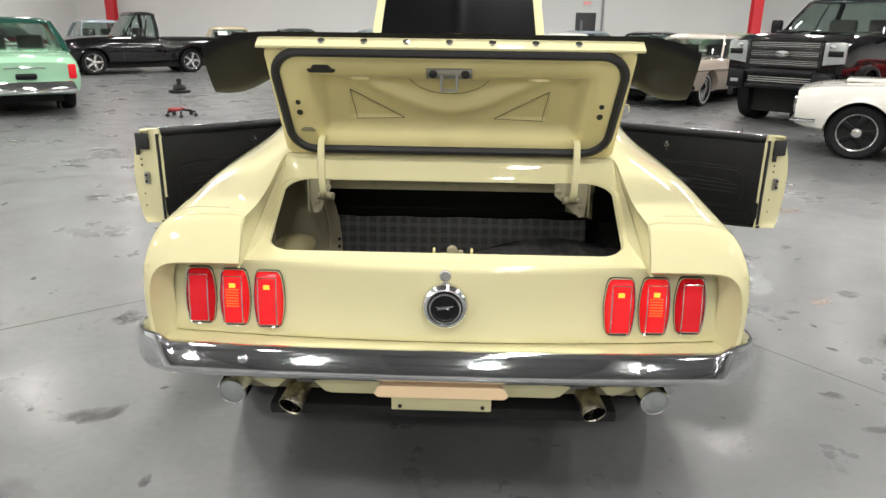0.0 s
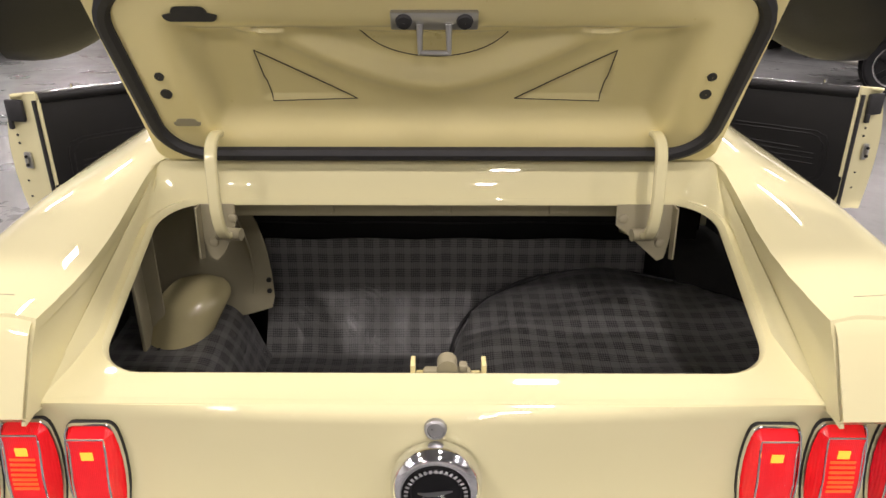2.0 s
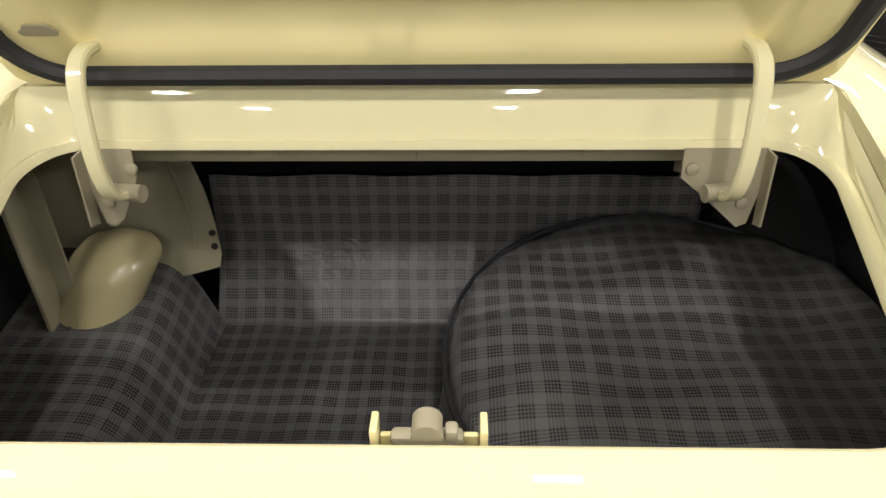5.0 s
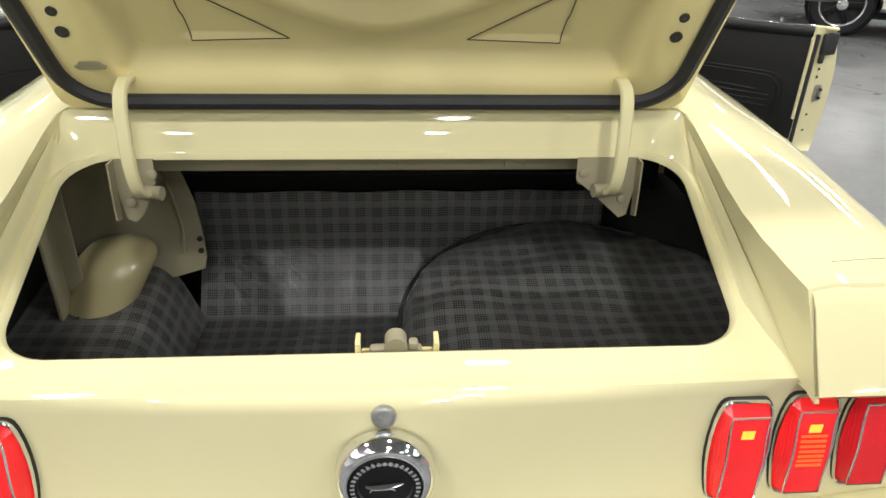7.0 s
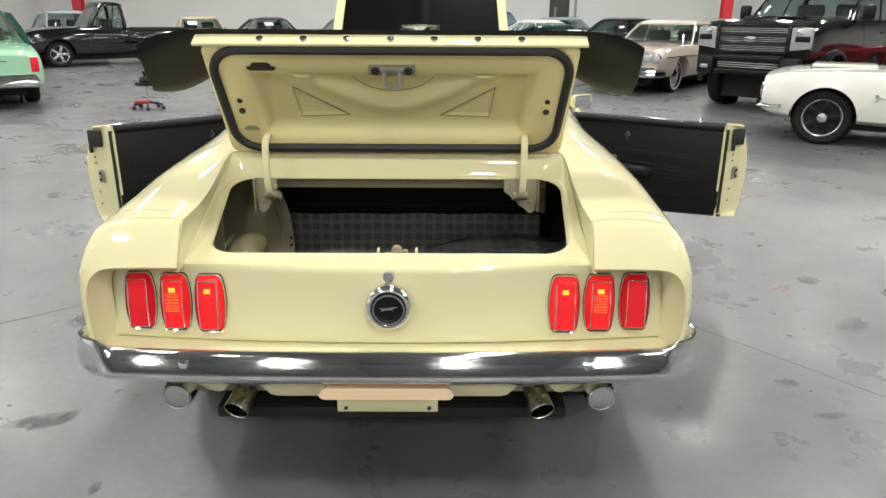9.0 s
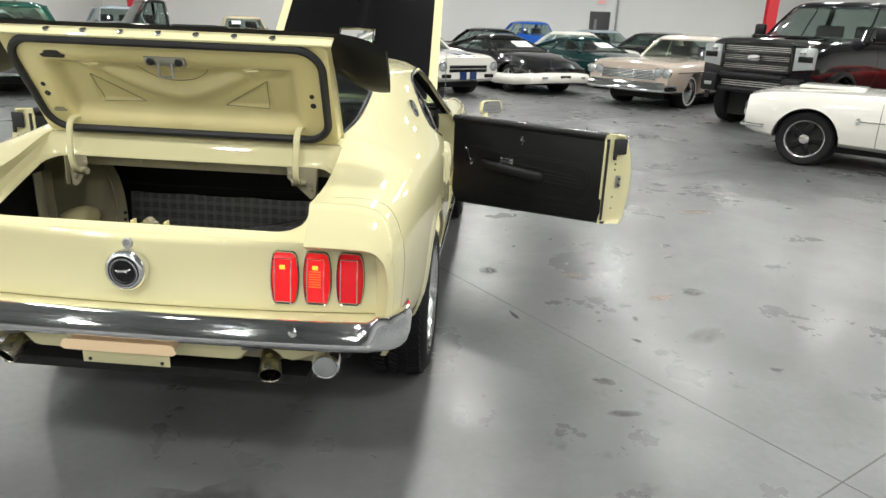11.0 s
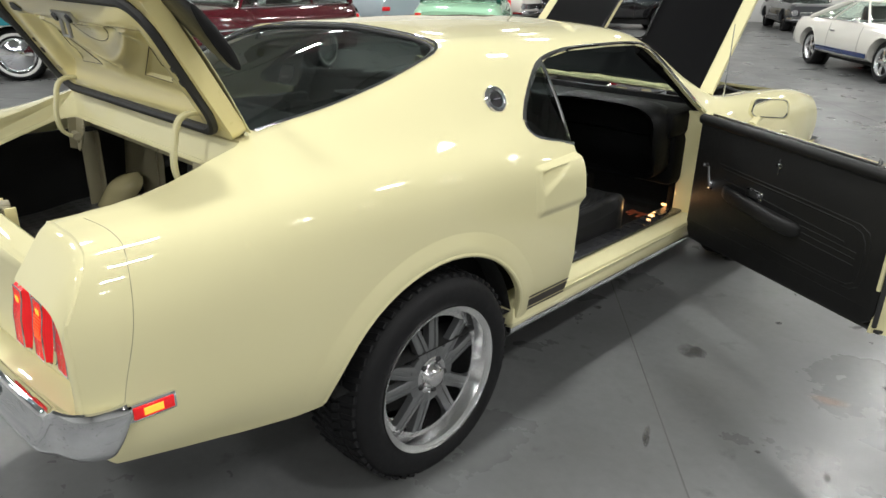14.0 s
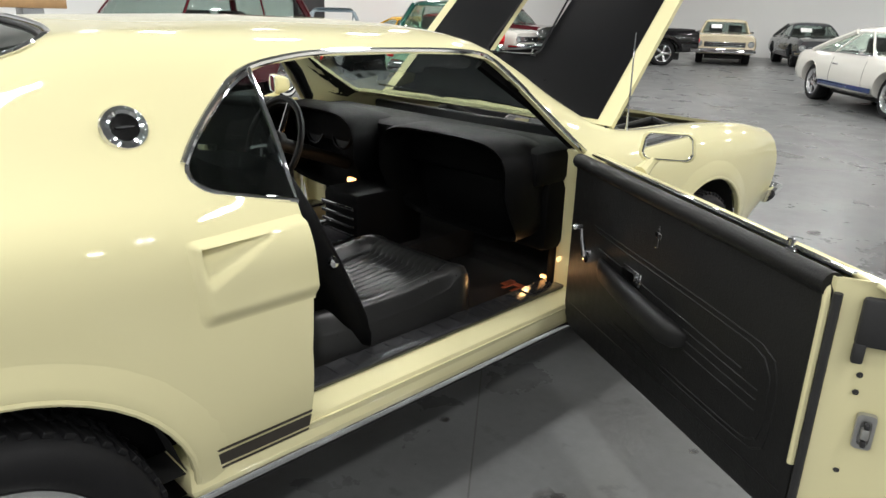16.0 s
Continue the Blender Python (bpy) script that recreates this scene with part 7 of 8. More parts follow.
SEDAN50 = [(-2.50, .72, .38, .72, .86), (-2.40, .82, .34, .74, .92), (-1.8, .90, .30, .76, 1.0), (-.8, .93, .28, .78, 1.04), (.6, .93, .28, .78, 1.03), (1.4, .92, .30, .78, 1.0), (2.2, .88, .34, .76, .95), (2.45, .78, .40, .70, .86)]
COUPE60 = [(-2.30, .76, .40, .66, .84), (-2.20, .83, .34, .68, .88), (-1.3, .88, .28, .70, .92), (0, .885, .26, .70, .91), (1.0, .88, .28, .70, .92), (2.0, .85, .32, .68, .88), (2.25, .80, .40, .64, .82)]
FULL60 = [(-2.70, .84, .40, .70, .88), (-2.55, .92, .34, .72, .92), (-1.4, .98, .28, .74, .95), (0, .99, .26, .74, .94), (1.2, .98, .28, .74, .96), (2.4, .95, .34, .72, .93), (2.62, .90, .42, .68, .88)]
SPORT90 = [(-2.40, .78, .36, .72, .92), (-2.2, .88, .28, .74, .96), (-1.0, .93, .22, .72, .93), (0, .94, .20, .70, .90), (1.0, .93, .22, .68, .88), (1.9, .88, .24, .60, .74), (2.35, .76, .28, .50, .60)]
MINT = paint("mint_green", (0.36, 0.62, 0.42))
DKGREEN = paint("dark_green", (0.012, 0.06, 0.045))
MAROON = paint("maroon", (0.075, 0.008, 0.013))
BLACK = paint("black", (0.005, 0.005, 0.006))
WHITE = paint("white", (0.74, 0.72, 0.66))
BEIGE = paint("metallic_beige", (0.50, 0.42, 0.35))
CREAMP = paint("cream", (0.62, 0.54, 0.38))
GREY = paint("dark_grey", (0.07, 0.075, 0.08))
BLUE = paint("bright_blue", (0.02, 0.10, 0.42))
SILVER = paint("silver_blue", (0.36, 0.42, 0.46))
REDP = paint("red", (0.34, 0.012, 0.015))
YELP = paint("amber_yellow", (0.75, 0.42, 0.03))
TEAL = paint("teal", (0.03, 0.22, 0.26))
STRIPEB = paint("stripe_blue", (0.015, 0.035, 0.12))

# mint fifties sedan seen from behind
c = vehicle("sedan", "mint green fifties sedan with dark green roof", put(-8.70, 11.85, 36), SEDAN50, MINT, (.95, .45, -1.0, -1.65, 1.02, 1.56, .80, .62), (1.45, -1.40, .34, .80), "steel white", DKGREEN,
            {"grille": (.45, .62, .6), "lz": .80, "lx": .72}, {"bz": .47, "br": .11, "lamp": (.72, .70, .06, .12)})
bm = bmesh.new()
tube(bm, [(-.30, -2.50, .78), (0, -2.515, .80), (.30, -2.50, .78)], .012, 8)
part("trunk_trim", bm, M_CHROME, c)
bm = bmesh.new()
box(bm, -.16, .16, -2.56, -2.50, .60, .70, .03)
part("plate_lamp", bm, M_MATT, c)
# maroon sedan by the wall
vehicle("sedan", "dark red fifties sedan facing the aisle", put(-15.4, 21.6, -82), SEDAN50, MAROON, (.95, .45, -1.0, -1.65, 1.02, 1.56, .80, .62), (1.45, -1.40, .34, .80), "steel white", MAROON,
        {"grille": (.45, .66, .55), "lz": .80, "lx": .72, "bmat": M_CHROME}, {"bz": .47, "lamp": (.72, .70, .06, .12)})
# maroon wagon
WAGON = [(-2.40, .78, .36, .78, 1.0), (-2.3, .88, .30, .78, 1.04), (-.8, .93, .28, .80, 1.05), (.6, .93, .28, .80, 1.05), (1.4, .92, .30, .80, 1.04), (2.2, .86, .36, .78, .98), (2.42, .74, .42, .72, .88)]
c = vehicle("station_wagon", "dark maroon fifties station wagon with chrome trim", put(-7.85, 5.5, -160), WAGON, MAROON, (.95, .45, -2.0, -2.3, 1.05, 1.66, .82, .66), (1.45, -1.40, .35, .80), "steel white", MAROON,
            {"grille": (.48, .70, .5), "lz": .82, "lx": .74, "br": .09}, {"bz": .47, "lamp": (.75, .78, .04, .10)})
for s in (1, -1):
    bm = bmesh.new()
    box(bm, min(s * .935, s * .95), max(s * .935, s * .95), -1.9, 1.9, .76, .79, .005)
    part("side_moulding", bm, M_CHROME, c)
# white and teal finned car
FINS = [(-2.60, .86, .40, .76, .98), (-2.5, .92, .34, .78, 1.0), (-1.5, .97, .28, .78, .98), (0, .98, .26, .76, .95), (1.2, .97, .28, .76, .96), (2.3, .94, .34, .74, .92), (2.55, .86, .42, .70, .86)]
c = vehicle("finned_sedan", "white fifties car with teal side flash and fins", put(-10.3, 1.7, 160), FINS, WHITE, (.75, .3, -.9, -1.5, .98, 1.42, .82, .64), (1.5, -1.45, .35, .86), "steel white", WHITE,
            {"grille": (.5, .68, .7), "lz": .78, "lx": .74, "lamps": 2}, {"bz": .48, "br": .1, "lamp": (.86, .80, .06, .07)})
for s in (1, -1):
    bm = bmesh.new()
    slab(bm, [(-2.5, .80), (-1.0, .74), (1.6, .70), (1.6, .76), (-.6, .86), (-2.5, .93)], .012, Matrix(((0, 0, s, s * .972), (1, 0, 0, 0), (0, 1, 0, 0), (0, 0, 0, 1))))
    part("side_flash", bm, TEAL, c, "teal side flash")
    bm = bmesh.new()
    slab(bm, [(-2.64, .92), (-1.2, .95), (-2.68, 1.10)], .05, Matrix(((0, 0, s, s * .86), (1, 0, 0, 0), (0, 1, 0, 0), (0, 0, 0, 1))), .01)
    part("fin", bm, WHITE, c)
# silver-blue convertible
vehicle("convertible", "pale silver blue convertible near the wall", put(-14.3, 13.2, 82), FULL60, SILVER, (.75, .45, .40, .38, .94, 1.36, .80, .64), (1.5, -1.5, .34, .86), "steel", None,
        {"grille": (.5, .66, .7), "lz": .70, "lamps": 2}, {"bz": .46, "lamp": (.68, .7, .12, .05)}, cabin_glass=False)
vehicle("hatchback", "amber yellow car close to the wall", put(-13.5, 14.95, 80), COUPE60, YELP, (.7, .15, -.9, -1.6, .90, 1.20, .78, .58), (1.35, -1.35, .32, .80), "mag", None, {"lz": .62}, {"lamp": (.66, .6, .12, .05)})
vehicle("sedan", "red car close to the wall", put(-14.2, 16.95, 80), COUPE60, REDP, (.7, .2, -.9, -1.6, .92, 1.32, .78, .58), (1.45, -1.40, .34, .80), "steel", None, {"lz": .78}, {"lamp": (.72, .70, .06, .12)})

# black pickup
PICK = [(-2.45, .80, .46, .80, 1.02), (-2.35, .82, .42, .82, 1.06), (-.55, .82, .36, .82, 1.06), (-.45, .95, .36, .86, 1.10), (.6, .97, .34, .86, 1.12), (1.4, .96, .36, .84, 1.10), (2.2, .92, .42, .80, 1.02), (2.4, .86, .48, .74, .92)]
c = vehicle("pickup_truck", "glossy black sixties step-side pickup truck", put(-10.35, 20.9, 130), PICK, BLACK, (.70, .25, -.45, -.52, 1.10, 1.80, .84, .72), (1.52, -1.40, .37, .86), "mag", BLACK,
            {"grille": (.62, .86, .62), "lz": .78, "lx": .70, "bz": .52, "br": .09}, {"bz": .5, "lamp": (.78, .72, .05, .07)}, category="pickup truck")
for s in (1, -1):
    bm = bmesh.new()
    rr = []
    for i in range(13):
        a = radians(180 * i / 12)
        rr.append([(s * x, -1.40 + (.56 + dr) * math.cos(a), .42 + (.50 + dr) * math.sin(a)) for x, dr in ((.80, 0), (.95, 0), (1.0, -.03), (1.0, -.09))])
    rings(bm, rr, closed=False)
    thicken(bm, .015)
    part("step_fender", bm, BLACK, c)
    bm = bmesh.new()
    box(bm, min(s * .96, s * .985), max(s * .96, s * .985), -.3, .55, .90, .915, .004)
    part("door_trim", bm, M_CHROME, c)
bm = bmesh.new()
box(bm, -.72, .72, -2.32, -.62, 1.0, 1.085, .01)
part("bed_liner", bm, M_DARK, c)

# cream coupe utility and dark grey fastback at the end of the hall
c = vehicle("coupe_utility", "cream seventies coupe utility facing the aisle", put(-9.0, 25.9, -155), FULL60, CREAMP, (.75, .25, -.55, -.75, .95, 1.38, .80, .64), (1.5, -1.5, .34, .84), "steel dark", None,
            {"grille": (.56, .72, .62), "lz": .66, "lx": .78, "bars": 3}, {"bz": .46, "lamp": (.68, .7, .12, .05)})
card(c, (.75, .25, -.55, -.75, .95, 1.38), .3, .34, .2)
c = vehicle("fastback", "dark grey fastback with black wheels", put(-6.5, 26.9, -148), COUPE60, GREY, (.75, .2, -.9, -1.9, .92, 1.34, .78, .58), (1.35, -1.35, .34, .80), "mag dark", None, {"grille": (.52, .66, .55), "lz": .62, "lx": .70}, {"lamp": (.66, .6, .12, .06)})
card(c, (.75, .2, -.9, -1.9, .92, 1.34), .25, .34, .2)
# white fastback with blue stripes
c = vehicle("fastback", "white sixties fastback with twin dark blue stripes", put(-1.0, 14.9, -139), COUPE60, WHITE, (.72, .22, -.55, -1.75, .92, 1.32, .77, .58), (1.33, -1.40, .335, .79), "mag", None,
            {"grille": (.54, .68, .50), "lz": .66, "lx": .68, "bumper": False, "bars": 1, "gmat": M_ZINC}, {"lamp": (.66, .6, .12, .06)})
for x in (-.135, .135):
    bm = bmesh.new()
    g = [[(x + d, y, 0) for d in (-.09, .09)] for y in np.linspace(.72, 2.2, 9)]
    g = [[(px, py, float(spline(COUPE60, py)[3]) + .019) for px, py, _ in row] for row in g]
    rings(bm, g, closed=False)
    thicken(bm, .004)
    part("stripe", bm, STRIPEB, c, "dark blue stripe")
    bm = bmesh.new()
    box(bm, x - .09, x + .09, 2.252, 2.262, .38, .54, .002)
    part("stripe", bm, STRIPEB, c)
    bm = bmesh.new()
    g = [[(x + d, y, 1.357) for d in (-.09, .09)] for y in (-.5, .2)]
    rings(bm, g, closed=False)
    thicken(bm, .004)
    part("stripe", bm, STRIPEB, c)
for s in (1, -1):
    bm = bmesh.new()
    box(bm, min(s * .885, s * .893), max(s * .885, s * .893), -.95, .95, .34, .42, .002)
    part("side_stripe", bm, STRIPEB, c)
    bm = bmesh.new()
    box(bm, min(s * .45, s * .70), max(s * .45, s * .70), 2.245, 2.262, .42, .50, .02)
    part("brake_duct", bm, M_MATT, c)
card(c, (.72, .22, -.55, -1.75, .92, 1.32), -.28, .42, .24)
# black nineties sports coupe with white lower body, and a dark green one
for x, y, a, p, lab, low in ((1.25, 16.75, -146, BLACK, "black nineties sports coupe with white lower body", WHITE), (3.6, 18.9, -146, paint("deep_green", (.006, .03, .03)), "dark green nineties sports coupe", None)):
    c = vehicle("sports_coupe", lab, put(x, y, a), SPORT90, p, (.95, .05, -.7, -1.8, .90, 1.24, .80, .56), (1.42, -1.40, .325, .84), "mag", None, None, {"lamp": (.72, .55, .2, .07)}, trim="black")
    if low:
        bm = bmesh.new()
        tube(bm, [(-.93, 1.0, .30), (-.92, 1.85, .33), (-.78, 2.33, .38), (-.4, 2.44, .40), (0, 2.46, .40), (.4, 2.44, .40), (.78, 2.33, .38), (.92, 1.85, .33), (.93, 1.0, .30)], .13, 12, True, .75)
        fb = part("front_fascia", bm, low, c, "white front fascia")
        for s in (1, -1):
            bm = bmesh.new()
            box(bm, min(s * .90, s * .95), max(s * .90, s * .95), -1.0, 1.0, .20, .38, .02)
            part("side_skirt", bm, low, c)
            bm = bmesh.new()
            box(bm, s * .55 - .07, s * .55 + .07, 2.46, 2.52, .38, .43, .01)
            part("fog_lamp", bm, M_LENS, fb)
        bm = bmesh.new()
        box(bm, -.15, .15, 2.53, 2.56, .34, .46, .02)
        part("plate_holder", bm, M_MATT, fb)
    card(c, (.95, .05, -.7, -1.8, .90, 1.24), -.2, .5, .34)
# beige full-size hardtop
c = vehicle("hardtop", "metallic beige sixties full-size car with chrome grille", put(5.45, 14.95, 140), FULL60, BEIGE, (.85, .35, -.95, -1.55, .96, 1.42, .84, .66), (1.52, -1.5, .35, .86), "steel white", paint("pale_roof", (.55, .50, .44)),
            {"grille": (.58, .78, .62), "lz": .74, "lx": .86, "lamps": 2, "bars": 7, "bz": .46, "br": .11}, {"bz": .46, "lamp": (.68, .7, .1, .08)})
for s in (1, -1):
    bm = bmesh.new()
    box(bm, min(s * .985, s * 1.0), max(s * .985, s * 1.0), -2.3, 2.4, .735, .755, .004)
    part("side_moulding", bm, M_CHROME, c)
# lifted black modern pickup
TRUCK = [(-2.9, .94, .70, 1.20, 1.46), (-2.8, .98, .64, 1.22, 1.50), (-.9, 1.0, .60, 1.24, 1.50), (.2, 1.01, .60, 1.26, 1.50), (1.2, 1.01, .60, 1.26, 1.52), (2.4, 1.0, .64, 1.22, 1.48), (2.75, .94, .70, 1.16, 1.40)]
c = vehicle("pickup_truck", "lifted black modern pickup with off-road tyres", put(7.39, 12.06, 132), TRUCK, BLACK, (1.15, .45, -1.3, -1.45, 1.50, 2.12, .90, .74), (1.85, -1.85, .44, .96), "mag dark", None,
            {"grille": (1.0, 1.40, .56), "lamps": 0, "bars": 0, "bumper": False}, {"bz": .7, "lamp": (1.1, .9, .05, .15)}, category="pickup truck", trim="black")
# its nose: framed grille with fine bars, split lamps, steel bumper with a slotted centre, hood vents
bm = bmesh.new()
for a in (-1, 1):
    box(bm, min(a * .56, a * .62), max(a * .56, a * .62), 2.70, 2.80, .98, 1.40, .02)
box(bm, -.60, .60, 2.70, 2.80, 1.385, 1.43, .015)
box(bm, -.60, .60, 2.70, 2.80, .965, 1.00, .012)
for z in (1.115, 1.255):
    box(bm, -.58, .58, 2.77, 2.815, z - .026, z + .026, .01)
part("grille_frame", bm, BLACK, c, "gloss black grille surround")
for k in range(13):
    z = 1.015 + .0285 * k
    bm = bmesh.new()
    box(bm, -.56, .56, 2.766, 2.778, z - .005, z + .005, .002)
    part("grille_bar", bm, M_ZINC, c)
for s in (1, -1):
    bm = bmesh.new()
    slab(bm, [(.63, 1.02), (.95, 1.06), (.955, 1.36), (.90, 1.385), (.63, 1.37)], .06, Matrix(((s, 0, 0, 0), (0, 0, 1, 2.715), (0, 1, 0, 0), (0, 0, 0, 1))), .012)
    hl = part("headlamp", bm, M_LENS, c, "clear split headlamp")
    bm = bmesh.new()
    box(bm, min(s * .70, s * .93), max(s * .70, s * .93), 2.772, 2.785, 1.16, 1.25, .01)
    part("lamp_divider", bm, M_MATT, hl)
    bm = bmesh.new()
    lathe(bm, [(.052, 0), (.050, .012), (.0005, .016)], (s * .76, 2.777, 1.305), (0, 1, 0), 18)
    part("bulb_lens", bm, M_CHROME, hl)
    bm = bmesh.new()
    box(bm, min(s * .56, s * .86), max(s * .56, s * .86), 2.60, 2.93, .60, .90, .04)
    bw = part("bumper_wing", bm, M_MATT, c, "textured black steel bumper wing")
    bm = bmesh.new()
    box(bm, min(s * .64, s * .78), max(s * .64, s * .78), 2.925, 2.945, .70, .76, .01)
    part("fog_lamp", bm, M_LENS, bw)
    bm = bmesh.new()
    box(bm, min(s * .15, s * .42), max(s * .15, s * .42), 1.55, 2.30, 1.50, 1.555, .03)
    part("hood_vent", bm, BLACK, c)
    bm = bmesh.new()
    box(bm, min(s * .98, s * 1.18), max(s * .98, s * 1.18), .78, .90, 1.50, 1.74, .04)
    part("tow_mirror", bm, M_MATT, c)
bm = bmesh.new()
box(bm, -.56, .56, 2.62, 2.90, .62, .70, .03)
box(bm, -.56, .56, 2.62, 2.90, .84, .93, .03)
box(bm, -.56, .56, 2.62, 2.80, .70, .84)
part("bumper_centre", bm, M_MATT, c, "slotted black bumper centre")
for k in range(3):
    bm = bmesh.new()
    box(bm, -.52, .52, 2.83, 2.85, .725 + .035 * k, .740 + .035 * k, .004)
    part("bumper_bar", bm, M_ZINC, c)
bm = bmesh.new()
lathe(bm, [(.12, 0), (.115, .02), (.0005, .024)], (0, 2.812, 1.185), (0, 1, 0), 28)
for v in bm.verts:
    v.co.z = 1.185 + (v.co.z - 1.185) * .42
part("badge", bm, M_CHROME, c, "plain oval badge")
for s in (1, -1):
    for y in (1.85, -1.85):
        bm = bmesh.new()
        rr = []
        for i in range(13):
            a = radians(-5 + 190 * i / 12)
            rr.append([(s * x, y + (.54 + dr) * math.cos(a), .48 + (.52 + dr) * math.sin(a)) for x, dr in ((.96, .05), (1.07, .02), (1.08, -.03), (1.06, -.05))])
        rings(bm, rr, closed=False)
        thicken(bm, .012)
        part("fender_flare", bm, M_MATT, c)
# white sixties pony car beside the aisle
c = vehicle("pony_car", "white sixties pony car with black spoked wheels", put(6.70, 6.95, 60), COUPE60, WHITE, (.70, .25, -.75, -1.15, .92, 1.32, .77, .60), (1.52, -1.26, .335, .80), "mag black", WHITE,
            {"grille": (.52, .68, .45), "lz": .64, "lx": .68, "bz": .47, "br": .05}, {"bz": .46, "lamp": (.66, .6, .12, .06)})
for s in (1, -1):
    bm = bmesh.new()
    tube(bm, [(s * .893, .62, .62), (s * .893, .95, .62)], .006, 6)
    box(bm, min(s * .886, s * .896), max(s * .886, s * .896), .95, .99, .58, .66, .003)
    part("fender_badge", bm, M_CHROME, c)
    bm = bmesh.new()
    tube(bm, [(s * .888, .58, .34), (s * .892, .58, .6), (s * .870, .58, .86)], .003, 6)
    part("door_seam", bm, M_STRIPE, c)
bm = bmesh.new()
box(bm, -.32, .32, 1.0, 1.75, .925, .965, .025)
part("hood_scoop", bm, WHITE, c)
# red roadster behind the truck
vehicle("roadster", "bright red low sports car", put(10.6, 11.0, 150), SPORT90, REDP, (.9, .1, -.6, -1.2, .88, 1.18, .78, .56), (1.42, -1.40, .325, .84), "mag", None, None, {"lamp": (.70, .55, .2, .07)}, trim="black")

# rows by the far wall
def far_car(kind, x, y, a, col, lab):
    if kind == "sedan50":
        return vehicle("sedan", lab, put(x, y, a), SEDAN50, col, (.95, .45, -1.0, -1.65, 1.02, 1.56, .80, .62), (1.45, -1.40, .34, .80), "steel", None, {"lz": .80, "lx": .70}, {"lamp": (.72, .70, .06, .12)})
    if kind == "full60":
        return vehicle("hardtop", lab, put(x, y, a), FULL60, col, (.85, .35, -.95, -1.55, .96, 1.40, .84, .66), (1.52, -1.5, .34, .86), "steel", None, {"lz": .70, "lamps": 2}, {"lamp": (.68, .7, .1, .08)})
    return vehicle("coupe", lab, put(x, y, a), COUPE60, col, (.72, .22, -.85, -1.5, .92, 1.34, .77, .58), (1.35, -1.38, .33, .79), "mag", None, {"lz": .64, "lx": .68}, {"lamp": (.66, .6, .12, .06)})


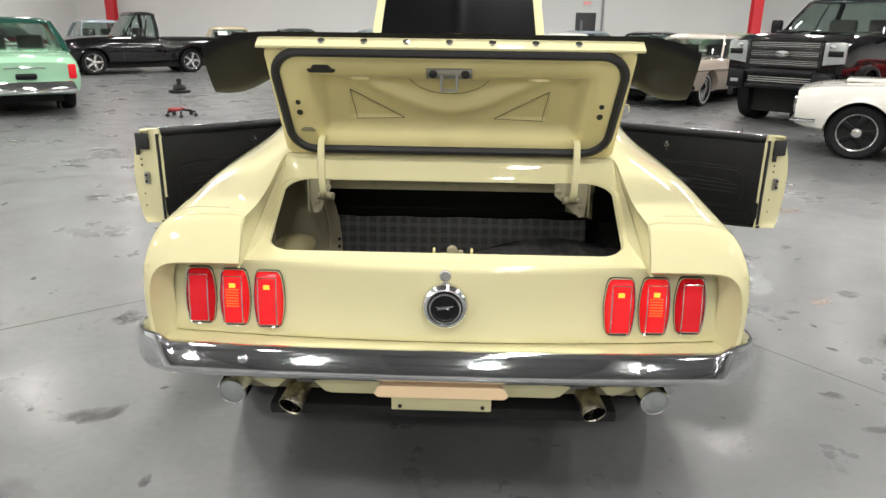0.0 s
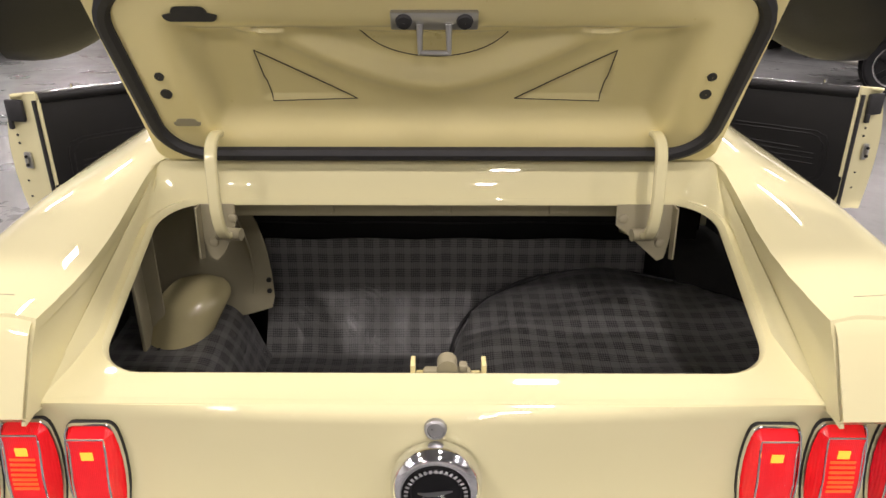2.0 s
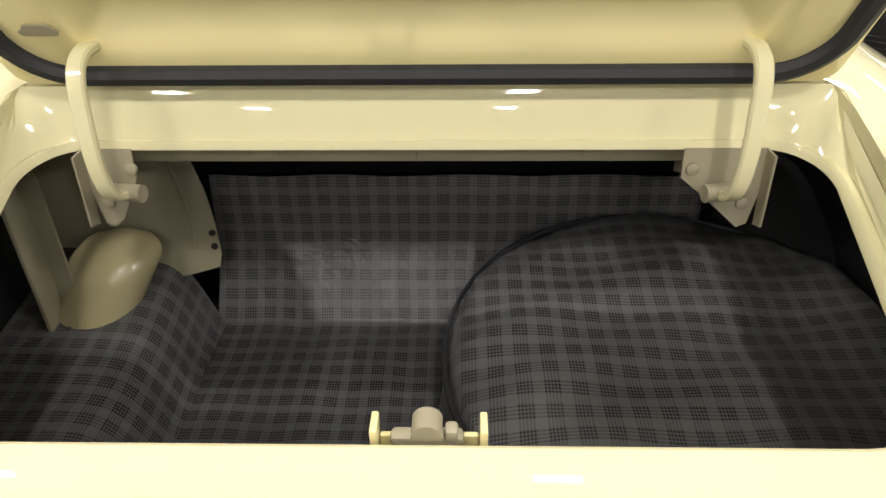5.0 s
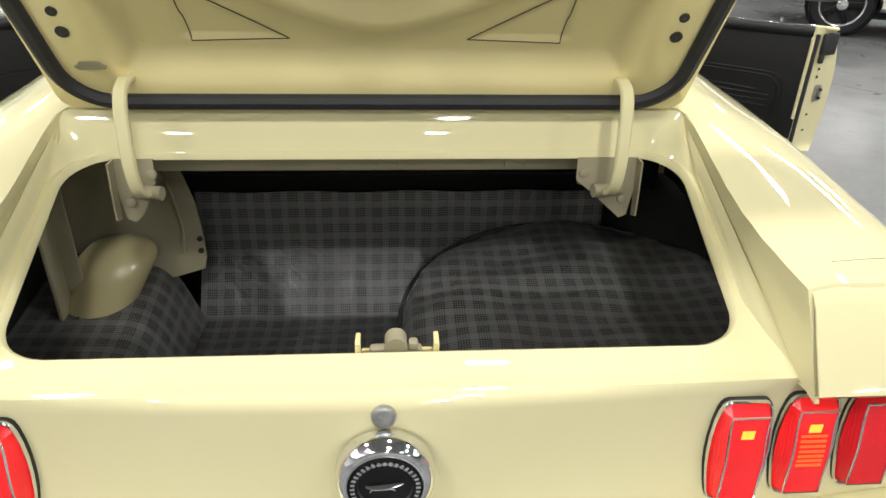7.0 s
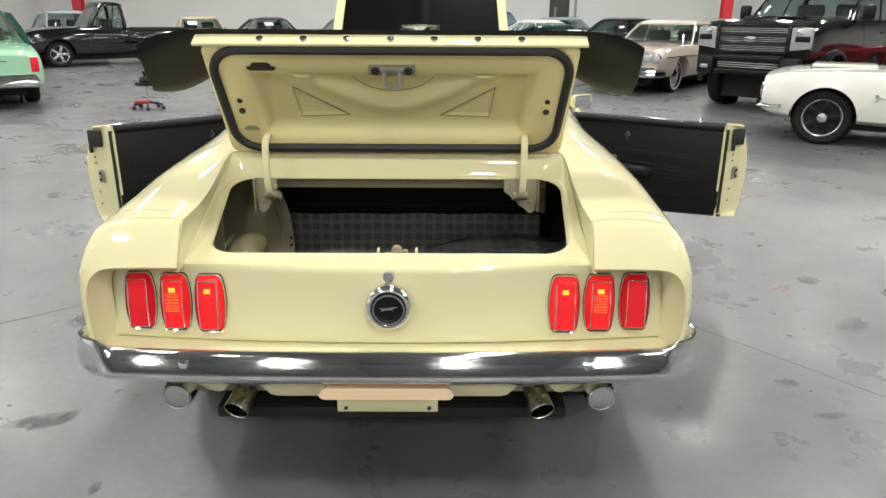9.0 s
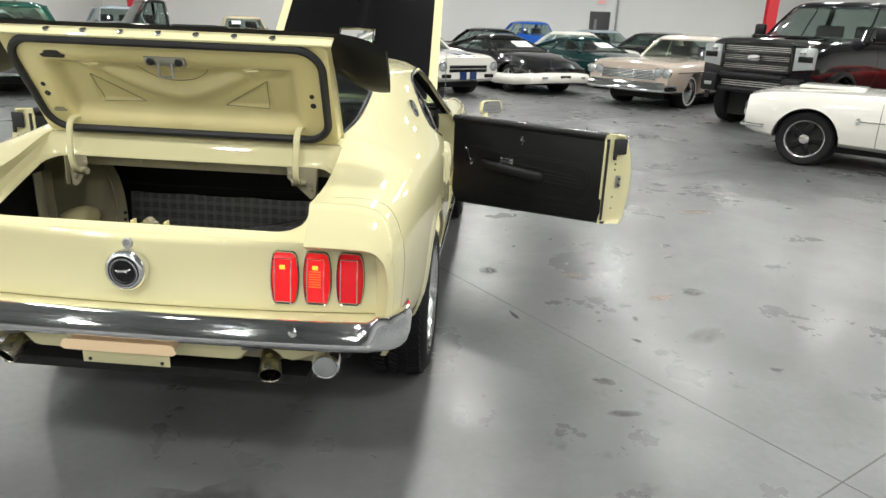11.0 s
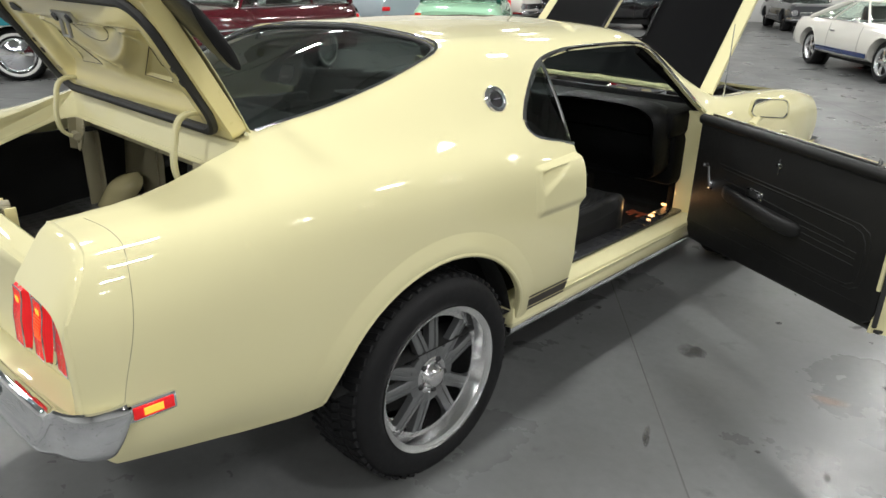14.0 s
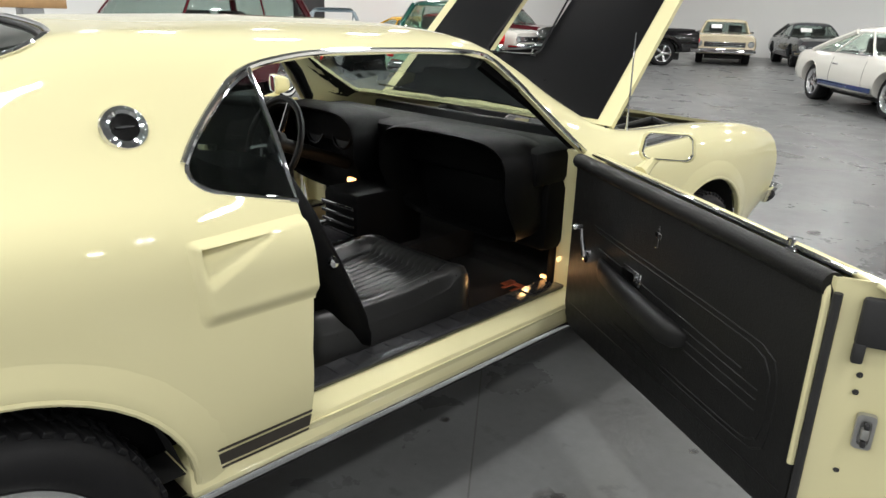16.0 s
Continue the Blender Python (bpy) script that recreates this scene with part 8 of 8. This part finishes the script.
ROD = [(-1.9, .60, .45, .85, 1.0), (-1.6, .80, .35, .90, 1.15), (-.6, .86, .32, .95, 1.2), (.4, .84, .32, .92, 1.2), (1.4, .62, .36, .84, 1.12), (1.9, .45, .42, .78, 1.05)]
vehicle("hot_rod", "bright blue thirties coupe hot rod", put(2.3, 26.4, -150), ROD, BLUE, (.55, .3, -.7, -1.2, 1.14, 1.62, .72, .58), (1.35, -1.3, .36, .80), "mag", None, {"lz": .85, "lx": .6}, {"lamp": (.75, .5, .05, .05)})
for k, x, y, a, p, lab in (
        ("coupe", 3.7, 22.6, -148, WHITE, "white coupe in the back row"), ("full60", 6.6, 22.3, -146, BLACK, "black hardtop in the back row"), ("coupe", 9.2, 21.2, -146, GREY, "dark grey coupe in the back row"),
        ("coupe", -1.6, 20.6, -146, MAROON, "dark maroon coupe in the back row"), ("coupe", 0.9, 21.6, -146, BLACK, "black coupe in the back row"), ("full60", 7.6, 26.8, -150, GREY, "dark full-size car by the wall"),
        ("full60", 10.6, 25.8, -150, paint("pale_green", (.28, .36, .22)), "pale green full-size car by the wall"), ("coupe", 13.0, 23.0, -146, SILVER, "silver blue coupe in the back row"), ("full60", 5.2, 27.8, -150, SILVER, "silver car by the far wall"),
        ("coupe", -3.4, 27.8, -150, SILVER, "silver coupe by the far wall"), ("sedan50", -13.4, 24.6, -140, SILVER, "pale blue sedan behind the pickup"), ("full60", 13.6, 18.2, 145, MAROON, "maroon hardtop in a side row"),
        ("coupe", 8.3, 18.2, 142, BLACK, "black coupe in a side row"), ("coupe", -14.2, 18.8, -90, WHITE, "white coupe by the wall"), ("coupe", 14.0, 8.0, 110, BLACK, "black coupe in a side row")):
    far_car(k, x, y, a, p, lab)


# ---- loose things ----
M_STOOL = material("dark_red_stool_paint", (0.30, 0.015, 0.015), 0.35, var=0.1)


def stool(x, y):
    t = thing("mechanic_stool", "red and black rolling mechanic's stool", "stool", m=pose(x, y, FZ))
    bm = bmesh.new()
    lathe(bm, [(.0005, .40), (.17, .40), (.185, .415), (.185, .44), (.17, .452), (.0005, .455)], (0, 0, 0), (0, 0, 1), 28)
    part("tray", bm, M_MATT, t)
    bm = bmesh.new()
    lathe(bm, [(.0005, .46), (.10, .46), (.11, .48), (.09, .53), (.04, .545), (.03, .58), (.045, .60), (.04, .63), (.0005, .64)], (0, 0, 0), (0, 0, 1), 24)
    part("seat", bm, M_BLACK, t)
    bm = bmesh.new()
    cyl(bm, (0, 0, .12), (0, 0, .40), .016, n=12)
    part("post", bm, M_CHROME, t)
    bm = bmesh.new()
    box(bm, -.20, .02, -.12, .12, .10, .15, .02)
    part("tool_tray", bm, M_STOOL, t)
    for k in range(5):
        a = 2 * math.pi * k / 5
        bm = bmesh.new()
        tube(bm, [(0, 0, .12), (.13 * math.cos(a), .13 * math.sin(a), .10), (.24 * math.cos(a), .24 * math.sin(a), .085)], .016, 8)
        lg = part("leg", bm, M_MATT, t)
        bm = bmesh.new()
        c = Vector((.24 * math.cos(a), .24 * math.sin(a), .033))
        cyl(bm, c - Vector((0, .012, 0)), c + Vector((0, .012, 0)), .033, n=14)
        part("caster", bm, M_RUB, lg)


stool(-4.78, 10.1)
st = thing("timber_stand", "wooden beam lying on a grey stand by the wall", "stand", m=pose(-14.6, 4.6, FZ))
bm = bmesh.new()
box(bm, -.08, .08, -1.6, 1.6, 1.22, 1.40, .01)
part("beam", bm, material("pale_timber", (.42, .25, .11), .6, var=.25, scale=8), st)
for y in (-.9, .9):
    bm = bmesh.new()
    box(bm, -.25, .25, y - .2, y + .2, 0, 1.22, .02)
    part("trestle", bm, M_GREYMET, st)
